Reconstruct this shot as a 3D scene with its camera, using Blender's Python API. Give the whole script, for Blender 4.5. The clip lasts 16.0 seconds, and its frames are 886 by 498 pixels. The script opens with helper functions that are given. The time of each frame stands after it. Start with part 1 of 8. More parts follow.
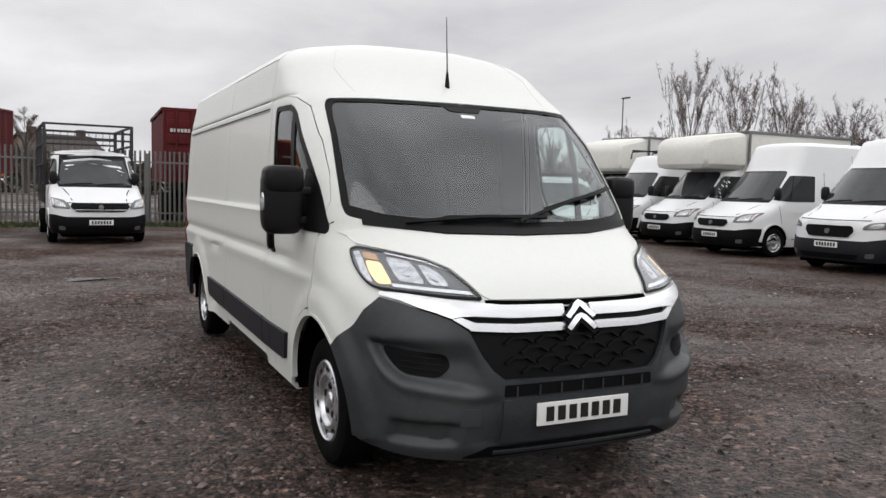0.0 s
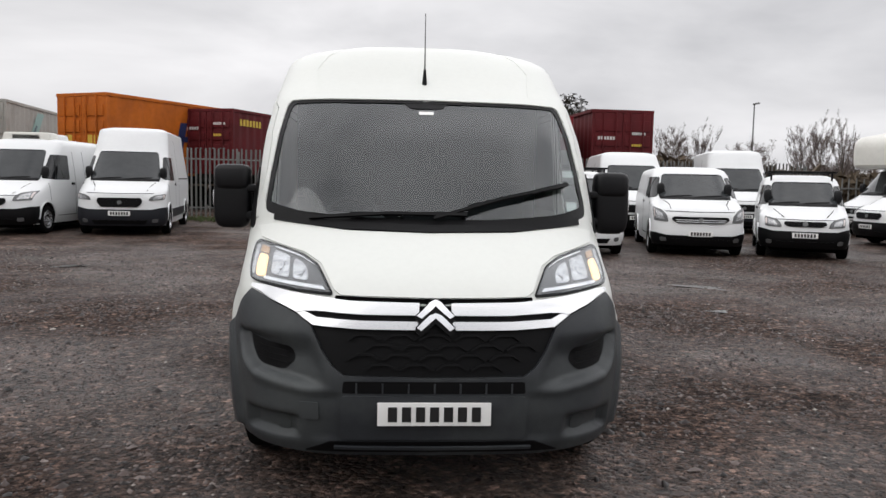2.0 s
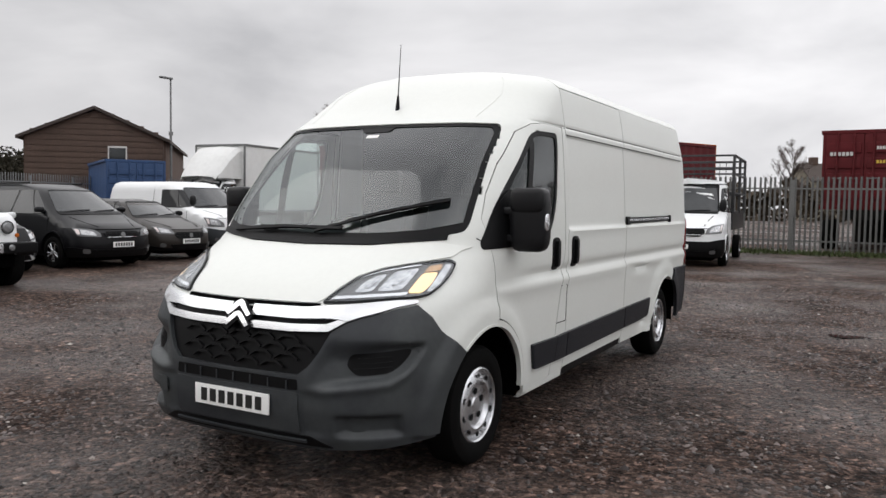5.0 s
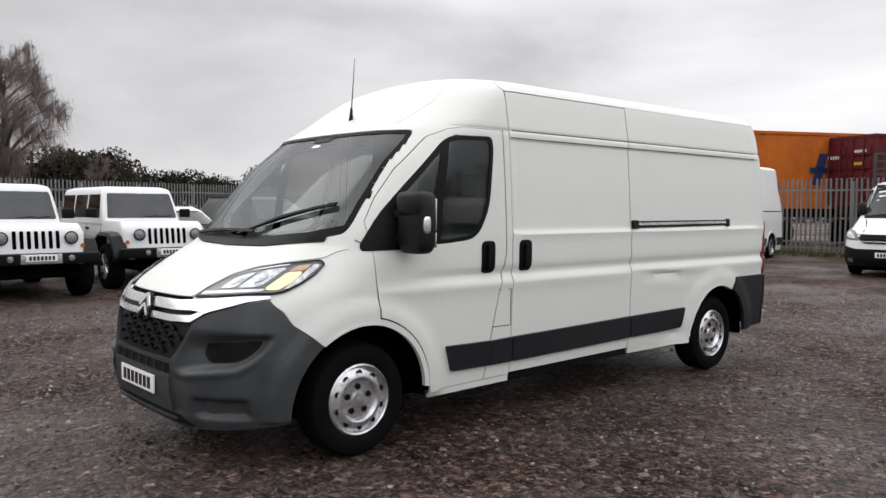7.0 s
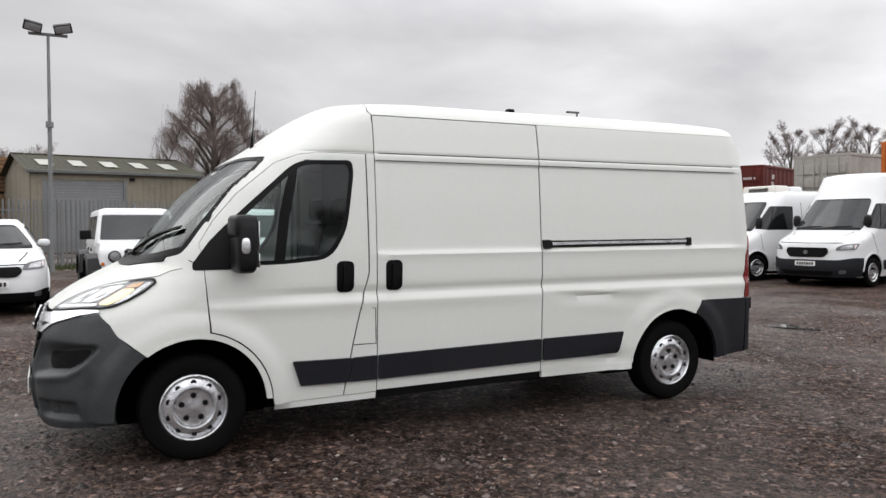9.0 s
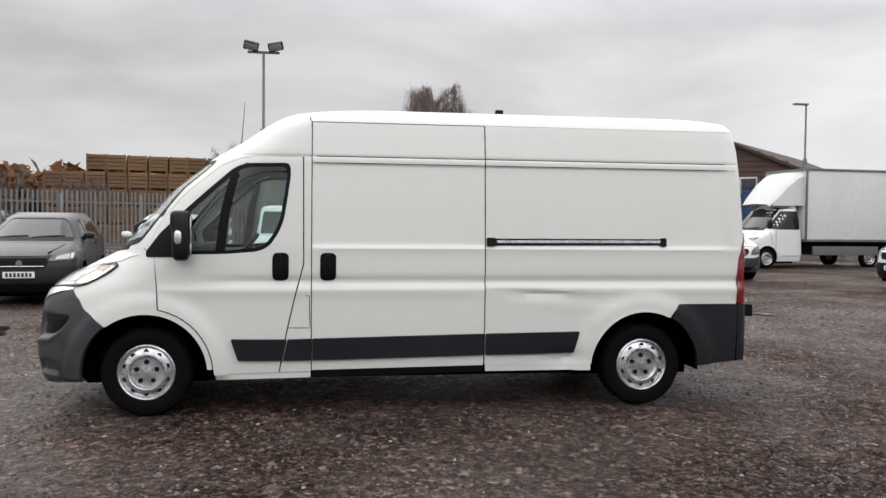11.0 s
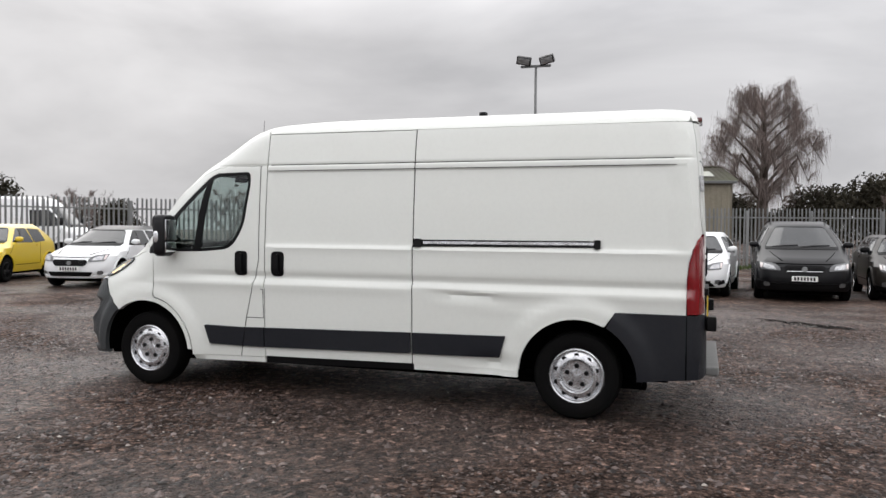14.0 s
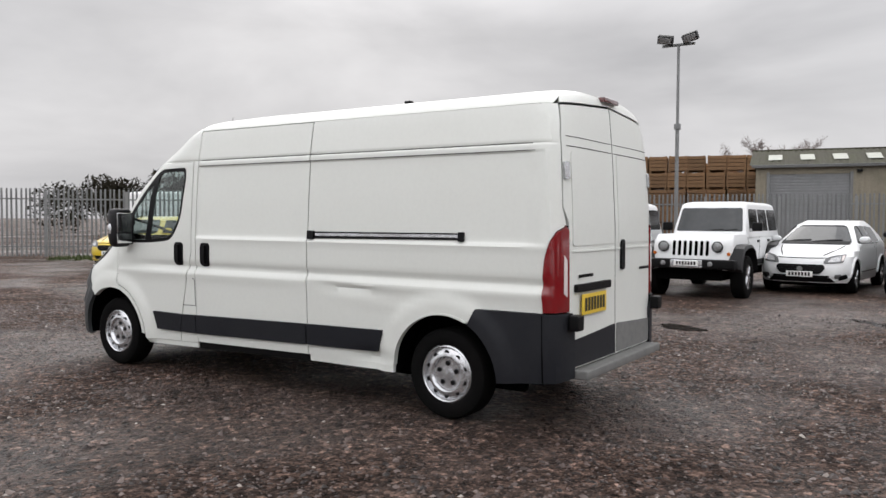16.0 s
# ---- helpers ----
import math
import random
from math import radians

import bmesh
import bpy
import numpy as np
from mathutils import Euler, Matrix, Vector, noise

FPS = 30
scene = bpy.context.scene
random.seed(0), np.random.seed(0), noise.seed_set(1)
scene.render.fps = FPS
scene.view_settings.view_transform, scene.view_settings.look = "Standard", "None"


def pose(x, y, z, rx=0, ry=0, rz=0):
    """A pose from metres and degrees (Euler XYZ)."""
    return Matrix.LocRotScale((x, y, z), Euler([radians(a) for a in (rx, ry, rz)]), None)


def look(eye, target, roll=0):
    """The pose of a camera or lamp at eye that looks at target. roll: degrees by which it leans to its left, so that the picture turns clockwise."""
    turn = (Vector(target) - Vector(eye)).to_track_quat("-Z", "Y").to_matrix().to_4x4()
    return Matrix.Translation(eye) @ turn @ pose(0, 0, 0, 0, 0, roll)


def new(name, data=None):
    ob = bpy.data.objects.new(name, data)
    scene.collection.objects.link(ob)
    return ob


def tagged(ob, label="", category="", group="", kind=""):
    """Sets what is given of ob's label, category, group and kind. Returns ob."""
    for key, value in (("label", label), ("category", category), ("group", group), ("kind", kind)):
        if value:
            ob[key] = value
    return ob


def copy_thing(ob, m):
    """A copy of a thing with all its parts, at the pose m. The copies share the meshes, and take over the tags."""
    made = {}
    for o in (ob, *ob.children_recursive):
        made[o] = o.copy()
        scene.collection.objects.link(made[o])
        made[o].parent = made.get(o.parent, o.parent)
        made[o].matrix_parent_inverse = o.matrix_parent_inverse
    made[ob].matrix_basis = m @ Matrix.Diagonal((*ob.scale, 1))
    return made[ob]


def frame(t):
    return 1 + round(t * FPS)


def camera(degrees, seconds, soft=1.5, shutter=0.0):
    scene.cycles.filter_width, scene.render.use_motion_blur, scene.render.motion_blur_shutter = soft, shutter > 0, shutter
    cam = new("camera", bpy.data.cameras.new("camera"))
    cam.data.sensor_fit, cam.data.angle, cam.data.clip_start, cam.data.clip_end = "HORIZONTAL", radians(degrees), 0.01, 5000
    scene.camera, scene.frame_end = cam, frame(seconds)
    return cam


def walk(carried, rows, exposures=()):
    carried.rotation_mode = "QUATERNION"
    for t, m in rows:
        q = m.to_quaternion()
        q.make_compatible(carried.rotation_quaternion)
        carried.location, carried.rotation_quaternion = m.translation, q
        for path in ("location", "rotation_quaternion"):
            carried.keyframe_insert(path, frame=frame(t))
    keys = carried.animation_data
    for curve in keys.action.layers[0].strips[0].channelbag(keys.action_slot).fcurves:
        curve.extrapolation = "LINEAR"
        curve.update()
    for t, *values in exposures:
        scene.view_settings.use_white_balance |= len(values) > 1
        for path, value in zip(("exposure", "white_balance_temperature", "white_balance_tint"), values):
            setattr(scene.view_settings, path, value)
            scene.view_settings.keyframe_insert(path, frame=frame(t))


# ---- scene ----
cam = camera(58.5, 16.0)
PATH = [
    (0, (-2.245, -4.033, 1.497), (-1.378, -2.237, 1.345), 1.35),
    (0.5, (-1.763, -4.249, 1.526), (-1.053, -2.386, 1.363), 1.45),
    (1, (-1.251, -4.334, 1.538), (-0.72, -2.414, 1.37), 1.35),
    (1.5, (-0.744, -4.48, 1.52), (-0.398, -2.517, 1.356), 1.4),
    (2, (-0.244, -4.536, 1.521), (-0.095, -2.548, 1.354), 1.25),
    (2.5, (0.265, -4.55, 1.55), (0.22, -2.558, 1.38), 0.95),
    (3, (0.827, -4.62, 1.568), (0.595, -2.641, 1.39), 0.85),
    (3.5, (1.34, -4.502, 1.554), (0.92, -2.555, 1.384), 0.65),
    (4, (1.909, -4.428, 1.53), (1.304, -2.528, 1.377), 0.85),
    (4.2, (2.146, -4.358, 1.52), (1.455, -2.487, 1.384), 0.85),
    (6.3, (4.285, -3.306, 1.505), (2.944, -1.827, 1.375), 0.5),
    (6.5, (4.482, -3.154, 1.514), (3.09, -1.723, 1.392), 0.4),
    (7, (4.855, -2.749, 1.502), (3.355, -1.43, 1.4), 0.3),
    (7.5, (5.228, -2.27, 1.525), (3.639, -1.058, 1.445), 0.3),
    (8, (5.583, -1.797, 1.554), (3.923, -0.684, 1.486), 0.3),
    (8.5, (5.887, -1.312, 1.552), (4.164, -0.299, 1.488), 0.1),
    (9, (6.304, -0.796, 1.53), (4.51, 0.083, 1.471), -0.2),
    (11.5, (7.435, 1.986, 1.518), (5.441, 2.118, 1.454), 0.85),
    (12, (7.47, 2.593, 1.512), (5.47, 2.571, 1.452), 1.0),
    (12.5, (7.513, 3.227, 1.509), (5.522, 3.05, 1.459), 0.85),
    (13, (7.44, 3.81, 1.484), (5.468, 3.475, 1.438), 0.7),
    (13.5, (7.362, 4.398, 1.49), (5.423, 3.911, 1.447), 0.5),
    (14, (7.21, 4.969, 1.482), (5.31, 4.344, 1.436), 0.55),
    (14.5, (6.986, 5.536, 1.494), (5.132, 4.792, 1.44), 0.55),
    (15, (6.78, 6.167, 1.514), (4.976, 5.308, 1.45), 0.5),
    (15.5, (6.409, 6.71, 1.515), (4.661, 5.74, 1.442), 0.4),
    (16, (5.966, 7.253, 1.517), (4.292, 6.162, 1.441), 0.25),
]
walk(cam, [(t, look(eye, target, roll)) for t, eye, target, roll in PATH], [(0, 0.02), (2.5, 0.03), (4, 0.05), (7, 0.22), (11.5, 0.36), (16, 0.37)])

# ---- world, sun, exposure ----
SUN_EL, SUN_ROT = radians(41), radians(229)
world = bpy.data.worlds.new("overcast_sky")
scene.world = world
world.use_nodes = True
wt = world.node_tree
wt.nodes.clear()


def link_nodes(tree, a, out, b, inp):
    tree.links.new(a.outputs[out], b.inputs[inp])


w_out = wt.nodes.new("ShaderNodeOutputWorld")
w_bg = wt.nodes.new("ShaderNodeBackground")
w_sky = wt.nodes.new("ShaderNodeTexSky")
w_sky.sky_type, w_sky.sun_disc, w_sky.sun_elevation, w_sky.sun_rotation = "NISHITA", False, SUN_EL, SUN_ROT
w_sky.air_density, w_sky.dust_density, w_sky.ozone_density = 1.0, 5.0, 1.0
w_co = wt.nodes.new("ShaderNodeTexCoord")
w_map = wt.nodes.new("ShaderNodeMapping")
w_map.inputs["Scale"].default_value = (0.95, 0.95, 2.8)
w_map.inputs["Location"].default_value = (0.35, 0.1, 0.4)
w_n1 = wt.nodes.new("ShaderNodeTexNoise")
w_n1.inputs["Scale"].default_value, w_n1.inputs["Detail"].default_value, w_n1.inputs["Roughness"].default_value = 2.2, 6.0, 0.5
w_n1.inputs["Distortion"].default_value = 0.3
w_ramp = wt.nodes.new("ShaderNodeValToRGB")
w_ramp.color_ramp.elements[0].position, w_ramp.color_ramp.elements[1].position = 0.3, 0.72
w_ramp.color_ramp.elements[0].color, w_ramp.color_ramp.elements[1].color = (0.47, 0.47, 0.49, 1), (0.90, 0.89, 0.905, 1)
w_sep = wt.nodes.new("ShaderNodeSeparateXYZ")
# the cloud deck thins towards the north-east and thickens towards the south-west
w_dot = wt.nodes.new("ShaderNodeVectorMath")
w_dot.operation = "DOT_PRODUCT"
w_dot.inputs[1].default_value = (0.75, 0.62, 0.12)
w_grad = wt.nodes.new("ShaderNodeMapRange")
w_grad.inputs["From Min"].default_value, w_grad.inputs["From Max"].default_value = -0.9, 0.8
w_grad.inputs["To Min"].default_value, w_grad.inputs["To Max"].default_value = 0.73, 1.22
w_zen = wt.nodes.new("ShaderNodeMapRange")
w_zen.inputs["From Min"].default_value, w_zen.inputs["From Max"].default_value = 0.23, 0.42
w_zen.inputs["To Min"].default_value, w_zen.inputs["To Max"].default_value = 1.0, 2.0
w_prod = wt.nodes.new("ShaderNodeMath")
w_prod.operation = "MULTIPLY"
w_mul = wt.nodes.new("ShaderNodeMixRGB")
w_mul.blend_type, w_mul.inputs[0].default_value = "MULTIPLY", 1.0
w_mix = wt.nodes.new("ShaderNodeMixRGB")
w_mix.inputs[0].default_value = 0.97
w_scale = wt.nodes.new("ShaderNodeMixRGB")
w_scale.blend_type, w_scale.inputs[0].default_value = "MULTIPLY", 1.0
w_scale.inputs[2].default_value = (0.09, 0.09, 0.09, 1)
link_nodes(wt, w_co, "Generated", w_map, "Vector")
link_nodes(wt, w_map, "Vector", w_n1, "Vector")
link_nodes(wt, w_n1, "Fac", w_ramp, "Fac")
link_nodes(wt, w_co, "Generated", w_dot, 0)
link_nodes(wt, w_dot, "Value", w_grad, "Value")
link_nodes(wt, w_ramp, "Color", w_mul, 1)
link_nodes(wt, w_co, "Generated", w_sep, 0)
link_nodes(wt, w_sep, "Z", w_zen, "Value")
link_nodes(wt, w_grad, "Result", w_prod, 0)
link_nodes(wt, w_zen, "Result", w_prod, 1)
link_nodes(wt, w_prod, "Value", w_mul, 2)
link_nodes(wt, w_sky, "Color", w_scale, 1)
link_nodes(wt, w_scale, "Color", w_mix, 1)
link_nodes(wt, w_mul, "Color", w_mix, 2)
link_nodes(wt, w_mix, "Color", w_bg, "Color")
w_bg.inputs["Strength"].default_value = 1.0
link_nodes(wt, w_bg, "Background", w_out, "Surface")

sun = new("sun", bpy.data.lights.new("sun", "SUN"))
sun.data.energy, sun.data.angle, sun.data.color = 0.65, radians(55), (1.0, 0.985, 0.96)
sun.matrix_world = look((-7, -4, 8), (0, 2, 0))


# ---- materials ----
def material(name, colour, rough=0.5, metal=0.0, grain=0.0, grain_scale=40.0, stain=0.0, stain_scale=1.5, bump=0.0,
             bump_scale=60.0, coat=0.0, stain_colour=None, island=0.0, spec=0.5):
    m = bpy.data.materials.new(name)
    m.use_nodes = True
    t = m.node_tree
    p = t.nodes["Principled BSDF"]
    p.inputs["Roughness"].default_value, p.inputs["Metallic"].default_value = rough, metal
    p.inputs["Coat Weight"].default_value, p.inputs["Coat Roughness"].default_value = coat, 0.08
    p.inputs["Specular IOR Level"].default_value = spec
    base = t.nodes.new("ShaderNodeRGB")
    base.outputs[0].default_value = (*colour, 1)
    last = base.outputs[0]
    co = t.nodes.new("ShaderNodeTexCoord")
    for amount, scale, tint in ((stain, stain_scale, stain_colour), (grain, grain_scale, None)):
        if amount <= 0:
            continue
        n = t.nodes.new("ShaderNodeTexNoise")
        n.inputs["Scale"].default_value, n.inputs["Detail"].default_value, n.inputs["Roughness"].default_value = scale, 6.0, 0.62
        t.links.new(co.outputs["Object"], n.inputs["Vector"])
        ramp = t.nodes.new("ShaderNodeMapRange")
        ramp.inputs["From Min"].default_value, ramp.inputs["From Max"].default_value = 0.42, 0.72
        ramp.inputs["To Max"].default_value = amount
        t.links.new(n.outputs["Fac"], ramp.inputs["Value"])
        mix = t.nodes.new("ShaderNodeMixRGB")
        t.links.new(ramp.outputs[0], mix.inputs[0])
        t.links.new(last, mix.inputs[1])
        mix.inputs[2].default_value = (*(tint or [c * 0.45 for c in colour]), 1)
        last = mix.outputs[0]
    if island > 0:
        info = t.nodes.new("ShaderNodeObjectInfo")
        geo = t.nodes.new("ShaderNodeNewGeometry")
        add = t.nodes.new("ShaderNodeMath")
        t.links.new(info.outputs["Random"], add.inputs[0])
        t.links.new(geo.outputs["Random Per Island"], add.inputs[1])
        rng = t.nodes.new("ShaderNodeMapRange")
        rng.inputs["From Max"].default_value = 2.0
        rng.inputs["To Min"].default_value, rng.inputs["To Max"].default_value = 1 - island, 1 + island
        t.links.new(add.outputs[0], rng.inputs["Value"])
        mul = t.nodes.new("ShaderNodeMixRGB")
        mul.blend_type, mul.inputs[0].default_value = "MULTIPLY", 1.0
        t.links.new(last, mul.inputs[1])
        t.links.new(rng.outputs[0], mul.inputs[2])
        last = mul.outputs[0]
    t.links.new(last, p.inputs["Base Color"])
    if bump > 0:
        n = t.nodes.new("ShaderNodeTexNoise")
        n.inputs["Scale"].default_value, n.inputs["Detail"].default_value = bump_scale, 4.0
        t.links.new(co.outputs["Object"], n.inputs["Vector"])
        b = t.nodes.new("ShaderNodeBump")
        b.inputs["Strength"].default_value, b.inputs["Distance"].default_value = bump, 0.01
        t.links.new(n.outputs["Fac"], b.inputs["Height"])
        t.links.new(b.outputs[0], p.inputs["Normal"])
    return m


def glass_material(name, tint, face=0.05, steep=0.8, rough=0.03):
    """Clear glass that mirrors a little face on and more at a glancing angle, the same from both sides."""
    m = bpy.data.materials.new(name)
    m.use_nodes = True
    t = m.node_tree
    t.nodes.clear()
    out = t.nodes.new("ShaderNodeOutputMaterial")
    mix = t.nodes.new("ShaderNodeMixShader")
    clear = t.nodes.new("ShaderNodeBsdfTransparent")
    clear.inputs[0].default_value = (*tint, 1)
    gloss = t.nodes.new("ShaderNodeBsdfGlossy")
    gloss.inputs["Roughness"].default_value = rough
    gloss.inputs["Color"].default_value = (0.92, 0.94, 0.95, 1)
    lay = t.nodes.new("ShaderNodeLayerWeight")
    lay.inputs["Blend"].default_value = 0.5
    power = t.nodes.new("ShaderNodeMath")
    power.operation, power.inputs[1].default_value = "POWER", 3.0
    rng = t.nodes.new("ShaderNodeMapRange")
    rng.inputs["To Min"].default_value, rng.inputs["To Max"].default_value = face, steep
    t.links.new(lay.outputs["Facing"], power.inputs[0])
    t.links.new(power.outputs[0], rng.inputs["Value"])
    t.links.new(rng.outputs[0], mix.inputs[0])
    t.links.new(clear.outputs[0], mix.inputs[1])
    t.links.new(gloss.outputs[0], mix.inputs[2])
    t.links.new(mix.outputs[0], out.inputs["Surface"])
    return m


def glow_material(name, colour, strength):
    m = bpy.data.materials.new(name)
    m.use_nodes = True
    p = m.node_tree.nodes["Principled BSDF"]
    p.inputs["Base Color"].default_value = (*colour, 1)
    p.inputs["Emission Color"].default_value = (*colour, 1)
    p.inputs["Emission Strength"].default_value = strength
    p.inputs["Roughness"].default_value = 0.2
    return m


WHITE = material("white_vehicle_paint", (0.68, 0.695, 0.66), 0.42, 0, 0.05, 30, 0.14, 1.1, coat=0.18, stain_colour=(0.58, 0.575, 0.53))
WHITE_B = material("white_paint_dull", (0.74, 0.75, 0.755), 0.36, 0, 0.06, 20, 0.12, 0.9, coat=0.25, stain_colour=(0.5, 0.5, 0.47))
PLASTIC = material("grey_bumper_plastic", (0.026, 0.029, 0.033), 0.45, 0, 0.2, 25, 0.7, 1.8, 0.15, 400, stain_colour=(0.070, 0.077, 0.076), spec=0.35)
STRIP = material("dark_side_plastic", (0.012, 0.013, 0.017), 0.45, 0, 0.2, 25, 0.3, 1.6, 0.15, 400, stain_colour=(0.030, 0.031, 0.033), spec=0.25)
BLACK = material("black_plastic", (0.004, 0.004, 0.0045), 0.45, 0, 0.2, 30, 0.2, 3, 0.1, 300, spec=0.14)
MIRRORBLACK = material("mirror_black_plastic", (0.007, 0.007, 0.008), 0.4, 0, 0.2, 30, 0.2, 3, 0.1, 300, spec=0.25)
# near-black for shut lines, and for shade painted in arches and under bodies
SEAM = material("gap_and_shade_black", (0.002, 0.002, 0.002), 0.95, spec=0.02)
RUBBER = material("tyre_rubber", (0.005, 0.005, 0.005), 0.8, 0, 0.3, 60, 0.3, 5, 0.3, 200, stain_colour=(0.009, 0.008, 0.007), spec=0.05)
STEEL = material("wheel_silver", (0.66, 0.67, 0.69), 0.27, 0.8, 0.35, 34, 0.45, 7, 0.25, 30, stain_colour=(0.22, 0.20, 0.19))
CHROME = material("chrome_trim", (0.86, 0.87, 0.88), 0.12, 1.0)
BRIGHT = material("bright_silver_trim", (0.74, 0.75, 0.76), 0.2, 0.75)
GLASS = glass_material("window_glass", (0.70, 0.80, 0.77), 0.05, 0.6)
SCREEN = glass_material("windscreen_glass", (0.66, 0.71, 0.70), 0.095, 0.42, 0.02)
DARKGLASS = material("dark_window_glass", (0.022, 0.025, 0.027), 0.05, 0, 0.25, 2.5, 0.5, 1.3, spec=0.55, stain_colour=(0.055, 0.06, 0.062))
SIDEGLASS = material("dark_side_glass", (0.008, 0.009, 0.010), 0.05, 0, 0.3, 3.0, spec=0.4)
LENS = glass_material("clear_lamp_lens", (0.96, 0.97, 0.98), 0.04, 0.5)
REFLECT = material("lamp_reflector", (0.60, 0.61, 0.62), 0.18, 0.95, 0.8, 30, bump=0.9, bump_scale=26)
INDICATOR = material("amber_indicator", (0.60, 0.38, 0.22), 0.25, 0.3, 0.5, 40, bump=0.6, bump_scale=60)
LAMPGREY = material("lamp_cluster_grey", (0.30, 0.305, 0.31), 0.25, 0.5, 0.6, 24, coat=0.4, bump=0.5, bump_scale=30)
HOUSING = material("dark_lamp_housing", (0.14, 0.142, 0.145), 0.3, 0.4, 0.5, 30, bump=0.3, bump_scale=40)
CARLAMP = material("car_lamp_grey", (0.42, 0.425, 0.43), 0.16, 0.75, 0.7, 18, coat=0.8, bump=0.8, bump_scale=16)
AMBER = glow_material("lit_side_lamp", (1.0, 0.72, 0.36), 0.55)
REDLENS = material("red_tail_lens", (0.19, 0.004, 0.007), 0.15, 0, 0.3, 25, coat=1.0)
REDLENS2 = material("smoked_brake_lens", (0.09, 0.02, 0.02), 0.2, 0, coat=1.0)
PALELENS = material("clear_tail_lens", (0.75, 0.66, 0.64), 0.15, 0, 0.25, 30, coat=1.0)
PLATE_W = material("white_plate", (0.82, 0.82, 0.80), 0.35)
PLATE_Y = material("yellow_plate", (0.72, 0.50, 0.05), 0.35)
INK = material("plate_ink", (0.01, 0.01, 0.01), 0.5)
CABIN = material("cabin_grey", (0.030, 0.032, 0.034), 0.75, 0, 0.2, 40)
CABIN_L = material("bulkhead_grey", (0.042, 0.045, 0.046), 0.6, 0, 0.15, 4)
SEATCLOTH = material("seat_cloth", (0.022, 0.024, 0.027), 0.9, 0, 0.3, 90)
GALV = material("galvanised_steel", (0.18, 0.185, 0.185), 0.6, 0.35, 0.25, 14, 0.4, 1.2, island=0.3)
GALV_D = material("weathered_fence_steel", (0.15, 0.15, 0.145), 0.65, 0.3, 0.3, 14, 0.4, 1.0, island=0.3)
CONT_RED = material("container_maroon", (0.105, 0.010, 0.013), 0.6, 0, 0.3, 6, 0.5, 0.8, 0.1, 20, stain_colour=(0.045, 0.012, 0.012), spec=0.2)
CONT_RED2 = material("container_red", (0.17, 0.010, 0.016), 0.6, 0, 0.3, 6, 0.45, 0.8, 0.1, 20, stain_colour=(0.08, 0.012, 0.014), spec=0.2)
CONT_BROWN = material("container_brown", (0.12, 0.022, 0.017), 0.6, 0, 0.3, 6, 0.5, 0.8, 0.1, 20, stain_colour=(0.055, 0.015, 0.012), spec=0.2)
CONT_ORANGE = material("container_orange", (0.50, 0.125, 0.012), 0.6, 0, 0.3, 6, 0.5, 0.8, 0.1, 20, stain_colour=(0.24, 0.06, 0.012), spec=0.2)
CONT_GREY = material("container_grey", (0.36, 0.35, 0.32), 0.6, 0, 0.25, 6, 0.5, 0.8, 0.1, 20, stain_colour=(0.22, 0.20, 0.17))
CONT_BLUE = material("container_blue", (0.02, 0.06, 0.16), 0.55, 0, 0.25, 6, 0.3, 0.8)
STENCIL = material("stencil_white", (0.62, 0.60, 0.58), 0.6, 0, 0.4, 25)
STENCIL_Y = material("stencil_yellow", (0.62, 0.42, 0.05), 0.6, 0, 0.4, 25)
NAVY = material("navy_mark", (0.012, 0.02, 0.09), 0.6, 0, 0.3, 10)
TEAL = material("pale_teal_mark", (0.25, 0.38, 0.36), 0.6)
CHASSIS = material("trailer_chassis", (0.012, 0.011, 0.010), 0.8, 0, 0.3, 8, 0.4, 2, spec=0.2)
CLADDING = material("weathered_render", (0.24, 0.215, 0.165), 0.9, 0, 0.25, 6, 0.55, 0.5, 0.3, 40, stain_colour=(0.11, 0.105, 0.075))
ASBESTOS = material("mossy_cement_roof", (0.050, 0.046, 0.032), 0.95, 0, 0.5, 5, 0.6, 0.8, 0.5, 30, stain_colour=(0.06, 0.07, 0.03))
ROOFLIGHT = material("grp_rooflight", (0.42, 0.43, 0.38), 0.6, 0, 0.3, 5)
SHUTTER = material("grey_roller_shutter", (0.22, 0.225, 0.23), 0.5, 0.2, 0.2, 3, 0.3, 0.7)
BRICK = material("dark_brick", (0.10, 0.065, 0.05), 0.9, 0, 0.4, 12, 0.4, 0.8)
TILE = material("brown_roof_tile", (0.06, 0.045, 0.038), 0.85, 0, 0.4, 8, 0.3, 0.6)
BARK = material("grey_bark", (0.075, 0.062, 0.052), 0.9, 0, 0.4, 12)
TWIG = material("bare_twigs", (0.15, 0.118, 0.108), 0.95, island=0.35)
EVERGREEN = material("dark_winter_foliage", (0.030, 0.027, 0.019), 0.95, island=0.5, spec=0.1)
HEDGE = material("winter_hedge", (0.075, 0.055, 0.035), 0.95, 0, 0.5, 3, island=0.5)
GRASS = material("rough_grass", (0.055, 0.075, 0.022), 0.95, 0, 0.4, 4, island=0.45)
YELLOW = material("yellow_car_paint", (0.62, 0.44, 0.012), 0.3, 0, 0.05, 30, coat=0.7)
BLACKPAINT = material("black_car_paint", (0.004, 0.004, 0.005), 0.3, 0, 0.1, 20, coat=0.12, spec=0.2)
GREYPAINT = material("dark_grey_paint", (0.014, 0.0145, 0.016), 0.35, 0.2, 0.1, 20, coat=0.2, spec=0.3)
BROWNPAINT = material("dark_bronze_paint", (0.028, 0.024, 0.021), 0.4, 0.3, 0.15, 20, coat=0.2, spec=0.3)
